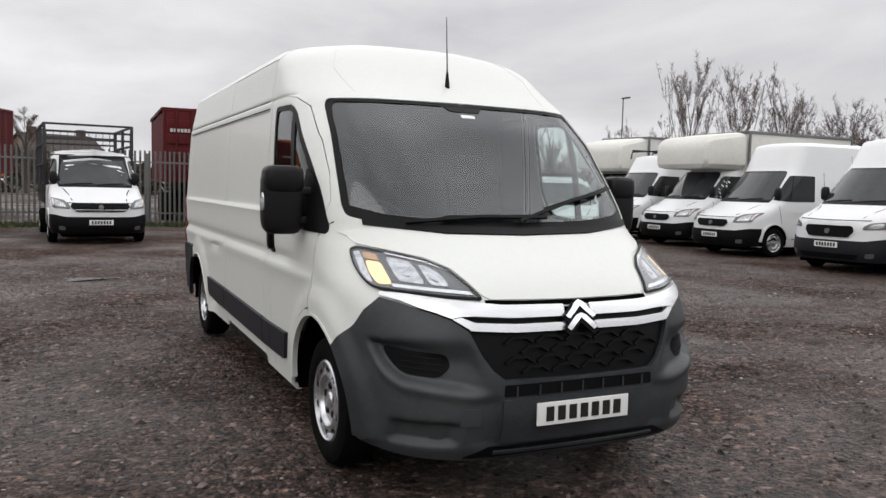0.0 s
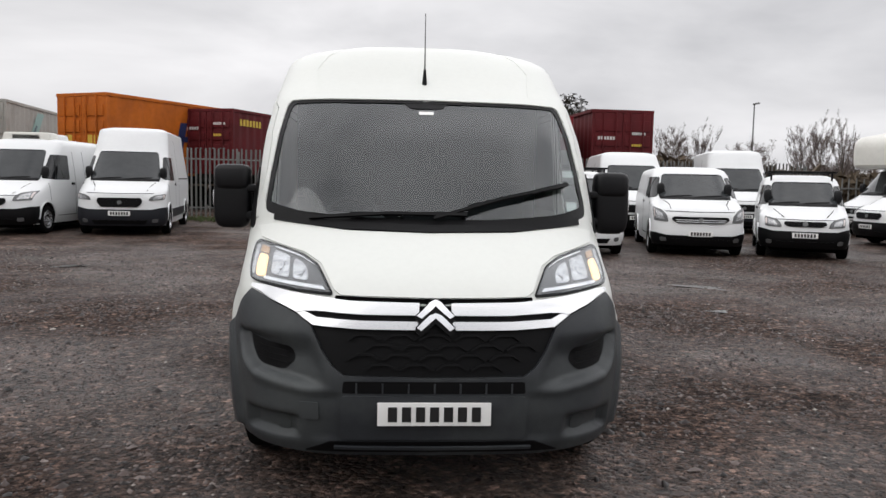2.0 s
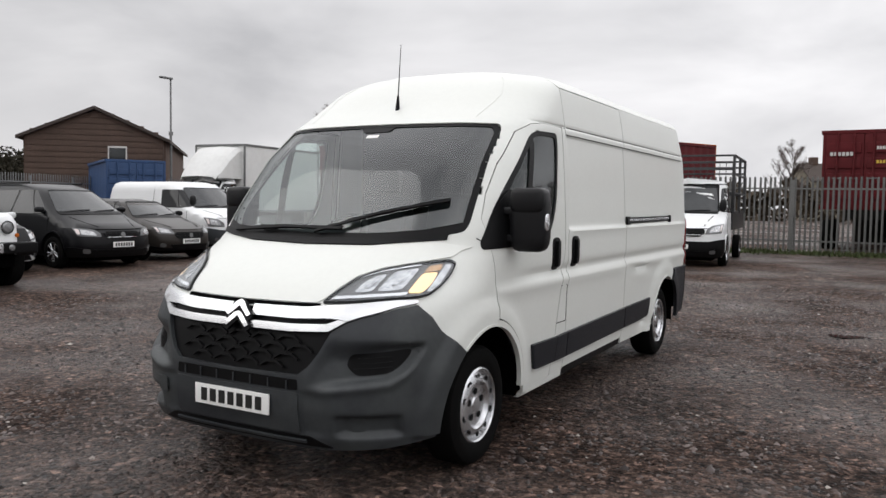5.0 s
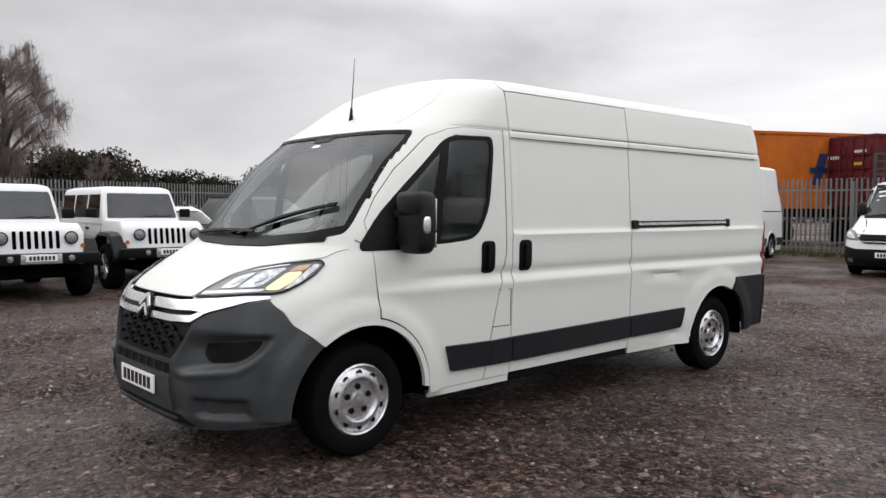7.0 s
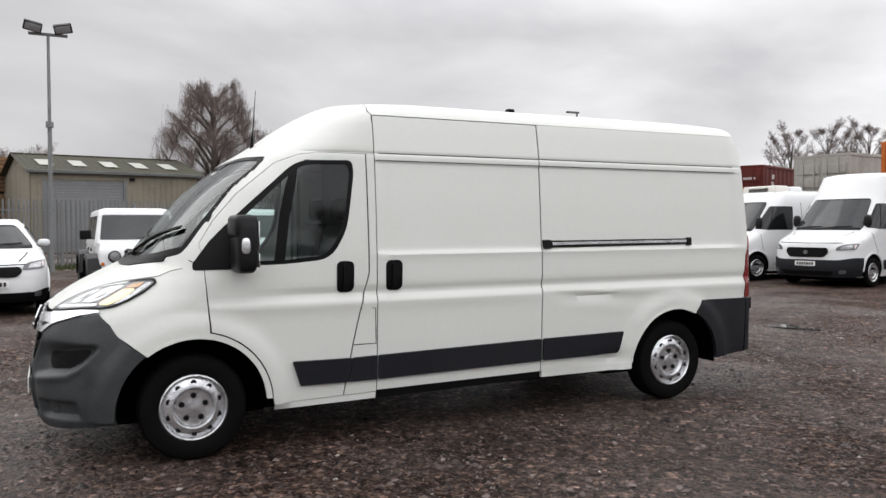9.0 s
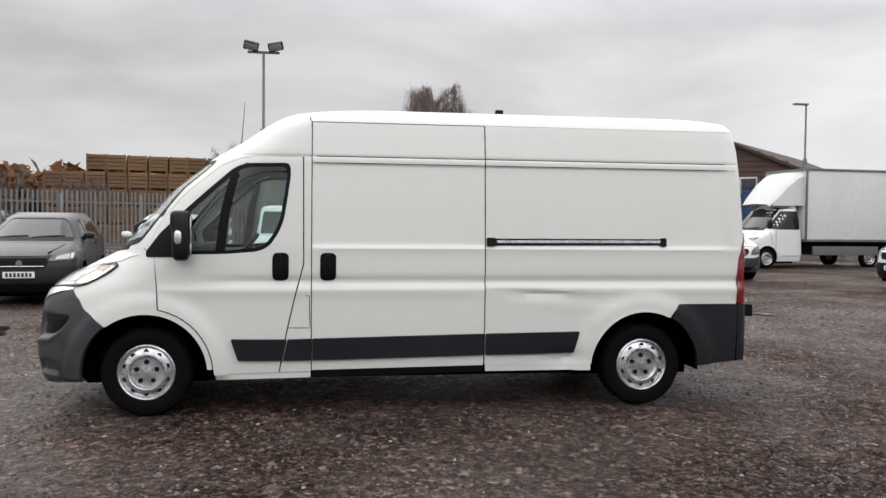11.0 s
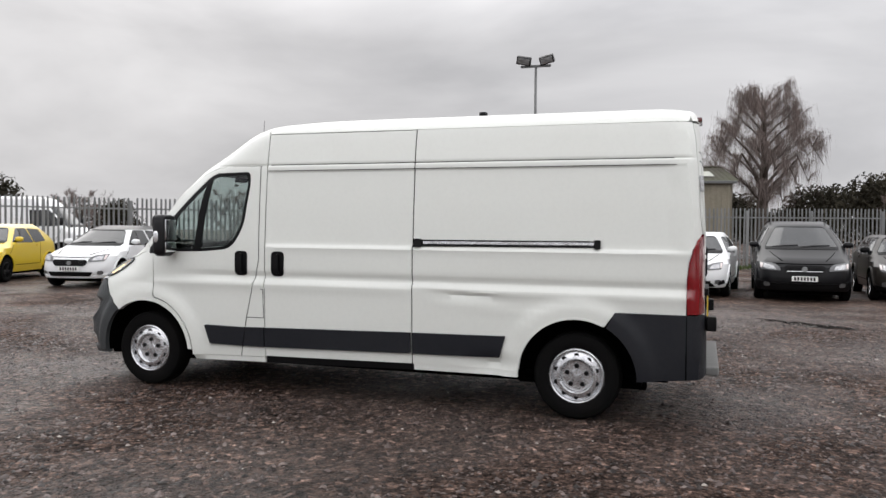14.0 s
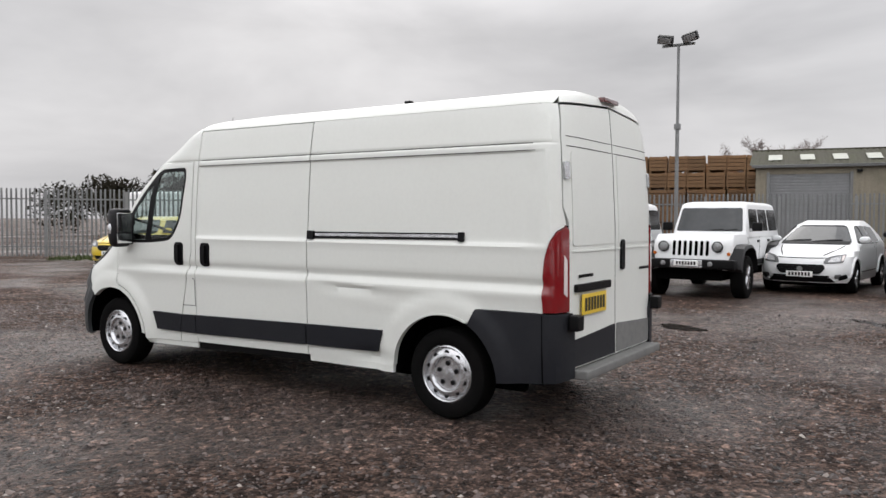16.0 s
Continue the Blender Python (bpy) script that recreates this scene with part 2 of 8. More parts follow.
CREAM = material("cream_grp", (0.70, 0.69, 0.64), 0.45, 0, 0.15, 8, 0.25, 0.7, stain_colour=(0.5, 0.48, 0.42))
BOXWHITE = material("box_body_white", (0.66, 0.665, 0.655), 0.5, 0, 0.15, 6, 0.25, 0.6, stain_colour=(0.48, 0.47, 0.43))
CRATE = material("old_brown_wood", (0.17, 0.095, 0.045), 0.85, 0, 0.4, 8, 0.45, 0.9, island=0.35)
CAGE = material("dark_mesh_steel", (0.05, 0.05, 0.052), 0.6, 0.4, 0.3, 10)
STEPGREY = material("worn_step_rubber", (0.16, 0.16, 0.155), 0.8, 0, 0.4, 15, 0.4, 3)


def pebble_material():
    m = bpy.data.materials.new("wet_gravel_stone")
    m.use_nodes = True
    t = m.node_tree
    p = t.nodes["Principled BSDF"]
    geo = t.nodes.new("ShaderNodeNewGeometry")
    q = t.nodes.new("ShaderNodeValToRGB")
    e = q.color_ramp.elements
    stops = ((0.0, 0.006, 0.70), (0.35, 0.026, 0.70), (0.62, 0.075, 0.74), (0.88, 0.115, 0.74), (0.985, 0.17, 0.80), (1.0, 0.40, 0.92))
    e[0].position, e[1].position = 0.0, 1.0
    for k, v, w in stops[1:-1]:
        e.new(k)
    for el, (k, v, w) in zip(e, stops):
        el.color = (v, v * w, v * w * 0.90, 1)
    t.links.new(geo.outputs["Random Per Island"], q.inputs[0])
    t.links.new(q.outputs[0], p.inputs["Base Color"])
    p.inputs["Roughness"].default_value, p.inputs["Specular IOR Level"].default_value = 0.42, 0.3
    return m


PEBBLE = pebble_material()


def gravel_material():
    m = bpy.data.materials.new("wet_gravel_yard")
    m.use_nodes = True
    t = m.node_tree
    p = t.nodes["Principled BSDF"]
    co = t.nodes.new("ShaderNodeTexCoord")

    def tex(kind, scale, detail=5.0, rough=0.6):
        n = t.nodes.new(kind)
        n.inputs["Scale"].default_value = scale
        if kind == "ShaderNodeTexNoise":
            n.inputs["Detail"].default_value, n.inputs["Roughness"].default_value = detail, rough
        t.links.new(co.outputs["Object"], n.inputs["Vector"])
        return n

    def ramp(src, lo, hi, c0, c1):
        r = t.nodes.new("ShaderNodeValToRGB")
        r.color_ramp.elements[0].position, r.color_ramp.elements[1].position = lo, hi
        r.color_ramp.elements[0].color, r.color_ramp.elements[1].color = (*c0, 1), (*c1, 1)
        t.links.new(src, r.inputs[0])
        return r.outputs[0]

    def mix(fac, a, b, kind="MIX"):
        x = t.nodes.new("ShaderNodeMixRGB")
        x.blend_type = kind
        if isinstance(fac, float):
            x.inputs[0].default_value = fac
        else:
            t.links.new(fac, x.inputs[0])
        t.links.new(a, x.inputs[1])
        t.links.new(b, x.inputs[2])
        return x.outputs[0]

    stones = tex("ShaderNodeTexVoronoi", 27.0)
    fine = tex("ShaderNodeTexVoronoi", 62.0)
    dirt = tex("ShaderNodeTexNoise", 2.6, 8.0, 0.65)
    wet = tex("ShaderNodeTexNoise", 0.33, 5.0, 0.55)
    track = tex("ShaderNodeTexNoise", 0.8, 6.0, 0.6)
    clump = tex("ShaderNodeTexNoise", 9.0, 8.0, 0.78)

    def shade(node, stops):
        sep = t.nodes.new("ShaderNodeSeparateColor")
        t.links.new(node.outputs["Color"], sep.inputs[0])
        q = t.nodes.new("ShaderNodeValToRGB")
        e = q.color_ramp.elements
        e[0].position, e[1].position = stops[0][0], stops[-1][0]
        for k, v in stops[1:-1]:
            e.new(k)
        for el, (k, v) in zip(e, stops):
            el.color = (v, v * 0.72, v * 0.62, 1)
        t.links.new(sep.outputs[0], q.inputs[0])
        return q.outputs[0]

    stone_c = shade(stones, ((0.0, 0.008), (0.30, 0.030), (0.62, 0.080), (0.90, 0.16), (1.0, 0.32)))
    fine_c = shade(fine, ((0.0, 0.004), (0.35, 0.018), (0.70, 0.075), (0.92, 0.18), (1.0, 0.38)))
    pick = ramp(clump.outputs["Fac"], 0.40, 0.58, (0, 0, 0), (1, 1, 1))
    c = mix(pick, fine_c, stone_c)
    mud = ramp(dirt.outputs["Fac"], 0.32, 0.7, (0.012, 0.008, 0.007), (0.105, 0.073, 0.063))
    c = mix(0.22, c, mud)
    # shade put into the colour: the clump bump's hollows darkened, its tops lightened
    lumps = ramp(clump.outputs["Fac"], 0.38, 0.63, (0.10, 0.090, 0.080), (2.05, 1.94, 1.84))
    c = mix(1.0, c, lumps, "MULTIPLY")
    lightness = ramp(track.outputs["Fac"], 0.33, 0.72, (0.55, 0.53, 0.515), (1.35, 1.32, 1.29))
    c = mix(1.0, c, lightness, "MULTIPLY")
    t.links.new(c, p.inputs["Base Color"])
    r = t.nodes.new("ShaderNodeMapRange")
    r.inputs["From Min"].default_value, r.inputs["From Max"].default_value = 0.38, 0.64
    r.inputs["To Min"].default_value, r.inputs["To Max"].default_value = 0.78, 0.36
    t.links.new(wet.outputs["Fac"], r.inputs["Value"])
    t.links.new(r.outputs[0], p.inputs["Roughness"])
    gloss = t.nodes.new("ShaderNodeMapRange")
    gloss.inputs["From Min"].default_value, gloss.inputs["From Max"].default_value = 0.42, 0.58
    gloss.inputs["To Min"].default_value, gloss.inputs["To Max"].default_value = 0.08, 0.40
    t.links.new(wet.outputs["Fac"], gloss.inputs["Value"])
    t.links.new(gloss.outputs[0], p.inputs["Specular IOR Level"])
    b1 = t.nodes.new("ShaderNodeBump")
    b1.inputs["Strength"].default_value, b1.inputs["Distance"].default_value = 0.95, 0.03
    b1.invert = True
    t.links.new(stones.outputs["Distance"], b1.inputs["Height"])
    b2 = t.nodes.new("ShaderNodeBump")
    b2.inputs["Strength"].default_value, b2.inputs["Distance"].default_value = 0.8, 0.05
    t.links.new(clump.outputs["Fac"], b2.inputs["Height"])
    t.links.new(b1.outputs[0], b2.inputs["Normal"])
    t.links.new(b2.outputs[0], p.inputs["Normal"])
    return m


GRAVEL = gravel_material()
WATER = material("puddle_water", (0.035, 0.03, 0.027), 0.06, 0, spec=0.6)


# ---- building helpers ----
def link_mesh(name, verts, faces, mat, parent=None, label="", sharp=32):
    me = bpy.data.meshes.new(name)
    me.from_pydata([tuple(map(float, v)) for v in verts], [], faces)
    me.materials.append(mat)
    me.update()
    me.polygons.foreach_set("use_smooth", [True] * len(me.polygons))
    me.set_sharp_from_angle(angle=radians(sharp))
    ob = new(name, me)
    if parent is not None:
        ob.parent = parent
    return tagged(ob, label)


def part(name, bm, mat, parent=None, label="", sharp=32):
    bmesh.ops.recalc_face_normals(bm, faces=bm.faces)
    me = bpy.data.meshes.new(name)
    bm.to_mesh(me)
    bm.free()
    me.materials.append(mat)
    me.polygons.foreach_set("use_smooth", [True] * len(me.polygons))
    me.set_sharp_from_angle(angle=radians(sharp))
    ob = new(name, me)
    if parent is not None:
        ob.parent = parent
    return tagged(ob, label)


def thing(name, m, label, category, group="", kind=""):
    ob = new(name)
    ob.matrix_basis = m
    return tagged(ob, label, category, group, kind)


def add_box(bm, x0, x1, y0, y1, z0, z1, bevel=0.0, taper=(1, 1)):
    b = bmesh.new()
    bmesh.ops.create_cube(b, size=1)
    cx, cy = (x0 + x1) / 2, (y0 + y1) / 2
    for v in b.verts:
        k = taper if v.co.z > 0 else (1, 1)
        v.co = Vector((cx + v.co.x * (x1 - x0) * k[0], cy + v.co.y * (y1 - y0) * k[1], (z0 + z1) / 2 + v.co.z * (z1 - z0)))
    if bevel > 0:
        bmesh.ops.bevel(b, geom=b.edges[:], offset=bevel, segments=3, affect="EDGES", profile=0.6)
    merge(bm, b)


def add_pod(bm, centre, radius, power=3.0, lean=0.0, n=20, m=12):
    """A rounded block (superellipsoid) for mirror housings and the like; lean shears y with x."""
    def sp(c, p):
        return math.copysign(abs(c) ** (2 / p), c)
    rows = []
    for j in range(m + 1):
        b = -math.pi / 2 + math.pi * j / m
        row = []
        for i in range(n if 0 < j < m else 1):
            a = 2 * math.pi * i / n
            x, y, z = sp(math.cos(b), power) * sp(math.cos(a), power), sp(math.cos(b), power) * sp(math.sin(a), power), sp(math.sin(b), power)
            row.append(bm.verts.new((centre[0] + x * radius[0], centre[1] + y * radius[1] + lean * x * radius[0], centre[2] + z * radius[2])))
        rows.append(row)
    for p, q in zip(rows[:-1], rows[1:]):
        for i in range(n):
            a, b = p[i % len(p)], p[(i + 1) % len(p)]
            c, d = q[(i + 1) % len(q)], q[i % len(q)]
            bm.faces.new([v for k, v in enumerate((a, b, c, d)) if v not in (a, b, c, d)[:k]])


def merge(bm, b):
    """Add the geometry of b to bm and free b."""
    b.verts.index_update()
    made = [bm.verts.new(v.co) for v in b.verts]
    for f in b.faces:
        bm.faces.new([made[v.index] for v in f.verts])
    b.free()


def box(name, dims, mat, parent=None, label="", bevel=0.01, taper=(1, 1)):
    bm = bmesh.new()
    add_box(bm, *dims, bevel=bevel, taper=taper)
    return part(name, bm, mat, parent, label)


def add_tube(bm, a, b, r0, r1=None, sides=8, cap=True):
    a, b = Vector(a), Vector(b)
    r1 = r0 if r1 is None else r1
    d = (b - a).normalized()
    u = d.orthogonal().normalized()
    w = d.cross(u)
    rings = []
    for p, r in ((a, r0), (b, r1)):
        rings.append([bm.verts.new(p + (u * math.cos(2 * math.pi * i / sides) + w * math.sin(2 * math.pi * i / sides)) * r) for i in range(sides)])
    for i in range(sides):
        j = (i + 1) % sides
        bm.faces.new((rings[0][i], rings[0][j], rings[1][j], rings[1][i]))
    if cap:
        bm.faces.new(rings[0][::-1])
        bm.faces.new(rings[1])


def tube(name, a, b, r, mat, parent=None, label="", r1=None, sides=10):
    bm = bmesh.new()
    add_tube(bm, a, b, r, r1, sides)
    return part(name, bm, mat, parent, label)


def lathe(name, profile, mat, parent=None, label="", seg=40, axis_x=0.0, centre=(0, 0, 0), flip=1, sharp=32):
    """Turn (radius, outward) pairs round the x axis through centre."""
    verts, faces = [], []
    for r, o in profile:
        for i in range(seg):
            a = 2 * math.pi * i / seg
            verts.append((centre[0] + flip * o, centre[1] + r * math.cos(a), centre[2] + r * math.sin(a)))
    for k in range(len(profile) - 1):
        for i in range(seg):
            j = (i + 1) % seg
            f = (k * seg + i, k * seg + j, (k + 1) * seg + j, (k + 1) * seg + i)
            faces.append(f if flip > 0 else f[::-1])
    return link_mesh(name, verts, faces, mat, parent, label, sharp)


def smooth_table(rows, lo, hi, sigma=0.02):
    zs = np.arange(lo, hi + 0.0025, 0.005)
    v = np.interp(zs, [r[0] for r in rows], [r[1] for r in rows])
    if sigma > 0:
        k = int(3 * sigma / 0.005)
        w = np.exp(-0.5 * (np.arange(-k, k + 1) * 0.005 / sigma) ** 2)
        w /= w.sum()
        pad = np.concatenate([2 * v[0] - v[k:0:-1], v, 2 * v[-1] - v[-2:-k - 2:-1]])
        v = np.convolve(pad, w, "valid")
    return zs, v


def clip_axis(poly, axis, value, keep_above):
    out = []
    n = len(poly)
    for i in range(n):
        p, q = poly[i], poly[(i + 1) % n]
        dp = (p[axis] - value) if keep_above else (value - p[axis])
        dq = (q[axis] - value) if keep_above else (value - q[axis])
        if dp >= 0:
            out.append(p)
        if (dp > 0 > dq) or (dp < 0 < dq):
            k = dp / (dp - dq)
            r = [p[0] + k * (q[0] - p[0]), p[1] + k * (q[1] - p[1])]
            r[axis] = value
            out.append((r[0], r[1]))
    return out


def no_spikes(poly):
    """Drop the points at which an outline turns straight back on itself."""
    p = list(poly)
    i = 0
    while len(p) > 2 and i < len(p):
        a, b, c = p[i - 1], p[i], p[(i + 1) % len(p)]
        ux, uy, vx, vy = b[0] - a[0], b[1] - a[1], c[0] - b[0], c[1] - b[1]
        if abs(ux) + abs(uy) < 1e-7 or (abs(ux * vy - uy * vx) < 1e-9 and ux * vx + uy * vy <= 0):
            p.pop(i)
            i = max(0, i - 2)
        else:
            i += 1
    return p


class Shell:
    """A vehicle body as a stack of horizontal outlines; front towards -y. Panels are cut out of its skin."""

    def __init__(self, zr, yf, yr, hw, depth, power, rear=((0, 0.12),), rear_power=6.0, yc=2.0, sigma=0.02, relief=None):
        self.lo, self.hi = zr
        self.t = {k: smooth_table(v, self.lo, self.hi, sigma) for k, v in dict(yf=yf, yr=yr, hw=hw, d=depth, n=power, dr=rear).items()}
        self.nr, self.yc, self.relief = rear_power, yc, relief
        th = np.linspace(-math.pi, math.pi, 1441)
        zref = np.full_like(th, self.lo + 0.35 * (self.hi - self.lo))
        x, y = self.solve(th, zref)
        s = np.concatenate([[0], np.cumsum(np.hypot(np.diff(x), np.diff(y)))])
        self.th, self.s = th, s - np.interp(0.0, th, s)

    def g(self, key, z):
        return np.interp(z, *self.t[key])

    def solve(self, th, z):
        yf, yr, hw, d, n, dr = (self.g(k, z) for k in ("yf", "yr", "hw", "d", "n", "dr"))
        sx, sy = np.sin(th), -np.cos(th)
        a, b = np.zeros_like(th), np.full_like(th, 12.0)
        for _ in range(23):
            m = (a + b) / 2
            x, y = np.abs(m * sx) / hw, self.yc + m * sy
            u = np.maximum(0, (yf + d - y) / d)
            w = np.maximum(0, (y - yr + dr) / dr)
            inside = np.where(u > 0, x ** n + u * u, np.where(w > 0, x ** self.nr + w * w, x)) < 1
            a, b = np.where(inside, m, a), np.where(inside, b, m)
        return a * sx, self.yc + a * sy

    def raw(self, s, z):
        x, y = self.solve(np.interp(s, self.s, self.th), z)
        return np.stack([x, y, z], -1)

    def at(self, s, z, off=0.0):
        s, z = np.asarray(s, float), np.asarray(z, float)
        p = self.raw(s, z)
        e = 0.012
        zu, zd = np.minimum(z + e, self.hi), np.maximum(z - e, self.lo)
        n = np.cross(self.raw(s + e, z) - self.raw(s - e, z), self.raw(s, zu) - self.raw(s, zd))
        n /= np.maximum(1e-9, np.linalg.norm(n, axis=-1, keepdims=True))
        k = off + (self.relief(p[:, 0], p[:, 1], p[:, 2]) if self.relief else 0.0)
        return p + n * np.reshape(k, (-1, 1)) if np.ndim(k) else p + n * k

    def dom(self, kind, a, z, side=1):
        """The skin coordinate of a point: 's' side (a = y), 'f' front (a = x), 'r' rear (a = x)."""
        yf, yr, hw, d, n, dr = (float(self.g(k, z)) for k in ("yf", "yr", "hw", "d", "n", "dr"))
        if kind == "s":
            u, w = max(0, (yf + d - a) / d), max(0, (a - yr + dr) / dr)
            x = hw * (max(0.0, 1 - u * u) ** (1 / n) if u > 0 else max(0.0, 1 - w * w) ** (1 / self.nr))
            x, y = x * side, a
        elif kind == "f":
            x, y = a * side, yf + d * (1 - math.sqrt(max(0.0, 1 - min(1, abs(a) / hw) ** n)))
        else:
            x, y = a * side, yr - dr * (1 - math.sqrt(max(0.0, 1 - min(1, abs(a) / hw) ** self.nr)))
        return float(np.interp(math.atan2(x, self.yc - y), self.th, self.s)), z

    def outline(self, pts, side=1, step=0.05):
        """Outline points (kind, a, z) to skin coordinates, with the straight runs divided."""
        out = []
        for i, p in enumerate(pts):
            q = pts[(i + 1) % len(pts)]
            n = max(1, int(math.hypot(q[1] - p[1], q[2] - p[2]) / step)) if p[0] == q[0] else 1
            for j in range(n):
                k = j / n
                out.append(self.dom(p[0], p[1] + k * (q[1] - p[1]), p[2] + k * (q[2] - p[2]), side))
        return out

    def panel(self, name, pts, mat, parent=None, label="", off=0.0, thick=0.012, side=1, step=0.06, zcuts=None, hole=None, sharp=32, flat=None, push=None):
        poly = self.outline(pts, side) if flat is None else flat
        if sum(a[0] * b[1] - b[0] * a[1] for a, b in zip(poly, poly[1:] + poly[:1])) < 0:
            poly = poly[::-1]
        if hole:
            h = self.outline(hole, side)
            if sum(a[0] * b[1] - b[0] * a[1] for a, b in zip(h, h[1:] + h[:1])) > 0:
                h = h[::-1]
            i, j = min(((i, j) for i in range(len(poly)) for j in range(len(h))), key=lambda c: (poly[c[0]][0] - h[c[1]][0]) ** 2 + (poly[c[0]][1] - h[c[1]][1]) ** 2)
            poly = poly[:i + 1] + h[j:] + h[:j + 1] + poly[i:]
        s0, s1 = min(p[0] for p in poly), max(p[0] for p in poly)
        z0, z1 = min(p[1] for p in poly), max(p[1] for p in poly)
        ss = np.linspace(s0, s1, max(2, int((s1 - s0) / step) + 2))
        zz = sorted(set(np.round(np.linspace(z0, z1, max(2, int((z1 - z0) / step) + 2)), 4).tolist() + [c for c in (zcuts or ()) if z0 < c < z1]))
        index, coords, faces = {}, [], []
        for a, b in zip(ss[:-1], ss[1:]):
            strip = clip_axis(clip_axis(poly, 0, a, True), 0, b, False)
            if len(strip) < 3:
                continue
            for c, d in zip(zz[:-1], zz[1:]):
                cell = clip_axis(clip_axis(strip, 1, c, True), 1, d, False)
                ids = []
                for p in no_spikes(cell):
                    key = (round(p[0], 4), round(p[1], 4))
                    if key not in index:
                        index[key] = len(coords)
                        coords.append(key)
                    if not ids or ids[-1] != index[key]:
                        ids.append(index[key])
                if len(ids) > 1 and ids[0] == ids[-1]:
                    ids.pop()
                if len(set(ids)) > 2 and len(set(ids)) == len(ids):
                    area = sum(coords[u][0] * coords[v][1] - coords[v][0] * coords[u][1] for u, v in zip(ids, ids[1:] + ids[:1]))
                    if area > 1e-7:
                        faces.append(tuple(ids))
        if not faces:
            return None
        co = np.array(coords)
        if push:
            q = self.raw(co[:, 0], co[:, 1])
            off = off + push(q[:, 0], q[:, 1], q[:, 2])
        outer = self.at(co[:, 0], co[:, 1], off)
        count = {}
        for f in faces:
            for u, v in zip(f, f[1:] + f[:1]):
                count[(u, v)] = 1
        rim = [(u, v) for (u, v) in count if (v, u) not in count]
        ids = sorted({u for e in rim for u in e})
        back = {u: len(coords) + k for k, u in enumerate(ids)}
        inner = self.at(co[ids, 0], co[ids, 1], (off[ids] if push else off) - thick)
        faces += [(v, u, back[u], back[v]) for u, v in rim]
        return link_mesh(name, np.concatenate([outer, inner]), faces, mat, parent, label, sharp)

    def ring(self, name, outer, inner, mat, parent=None, label="", off=0.0, thick=0.004, side=1, n=140):
        """A closed band of skin between two outlines."""
        rows = []
        for pts in (outer, inner):
            p = np.array(self.outline(pts, side, 0.02))
            p = np.concatenate([p, p[:1]])
            k = np.concatenate([[0], np.cumsum(np.hypot(*np.diff(p, axis=0).T))])
            t = np.linspace(0, k[-1], n, endpoint=False)
            rows.append(np.stack([np.interp(t, k, p[:, 0]), np.interp(t, k, p[:, 1])], -1))
        a = rows[0]
        b = np.array([rows[1][np.argmin(np.hypot(*(rows[1] - q).T))] for q in a])
        co = np.concatenate([a, b])
        area = np.sum(a[:, 0] * np.roll(a[:, 1], -1) - np.roll(a[:, 0], -1) * a[:, 1])
        v = np.concatenate([self.at(co[:, 0], co[:, 1], off), self.at(co[:, 0], co[:, 1], off - thick)])
        faces = []
        for i in range(n):
            j = (i + 1) % n
            for f in ((i, j, n + j, n + i), (j, i, 2 * n + i, 2 * n + j), (n + i, n + j, 3 * n + j, 3 * n + i)):
                faces.append(f if area > 0 else f[::-1])
        return link_mesh(name, v, faces, mat, parent, label)

    def strip(self, name, pts, width, mat, parent=None, label="", off=0.002, thick=0.006, side=1, closed=False):
        """A narrow band of skin along a line of points."""
        line = self.outline(pts, side, 0.04)
        if not closed:
            last = self.dom(*pts[-1], side)
            cut = min(range(len(line)), key=lambda i: (line[i][0] - last[0]) ** 2 + (line[i][1] - last[1]) ** 2)
            line = line[: cut + 1]
        left, right = [], []
        n = len(line)
        for i in range(n):
            p = line[i - 1] if (i > 0 or closed) else line[i]
            q = line[(i + 1) % n] if (i < n - 1 or closed) else line[i]
            dx, dz = q[0] - p[0], q[1] - p[1]
            k = width / 2 / max(1e-9, math.hypot(dx, dz))
            left.append((line[i][0] - dz * k, line[i][1] + dx * k))
            right.append((line[i][0] + dz * k, line[i][1] - dx * k))
        co = np.array(left + right)
        co[:, 1] = np.clip(co[:, 1], self.lo, self.hi)
        v = np.concatenate([self.at(co[:, 0], co[:, 1], off), self.at(co[:, 0], co[:, 1], off - thick)])
        faces = []
        for i in range(n if closed else n - 1):
            j = (i + 1) % n
            a, b, c, d = i, j, n + j, n + i
            faces += [(a, d, c, b), (a, b, b + 2 * n, a + 2 * n), (c, d, d + 2 * n, c + 2 * n)]
        return link_mesh(name, v, faces, mat, parent, label)

    def skin(self, name, z0, z1, mat, parent=None, label="", off=0.0, ds=0.08, dz=0.06, cap=True):
        """The whole closed skin between two heights."""
        ss = np.arange(self.s[0], self.s[-1] - ds / 2, ds)
        zz = np.linspace(z0, z1, max(3, int((z1 - z0) / dz)))
        zz = np.concatenate([zz[:-1], z1 - (z1 - zz[-2]) * np.array([0.6, 0.3, 0.12, 0.03])])
        S, Z = np.meshgrid(ss, zz)
        v = self.at(S.ravel(), Z.ravel(), off)
        n, faces = len(ss), []
        for k in range(len(zz) - 1):
            for i in range(n):
                j = (i + 1) % n
                faces.append((k * n + i, k * n + j, (k + 1) * n + j, (k + 1) * n + i))
        if cap:
            faces.append(tuple(range((len(zz) - 1) * n, len(zz) * n)))
        faces.append(tuple(range(n - 1, -1, -1)))
        return link_mesh(name, v, faces, mat, parent, label)


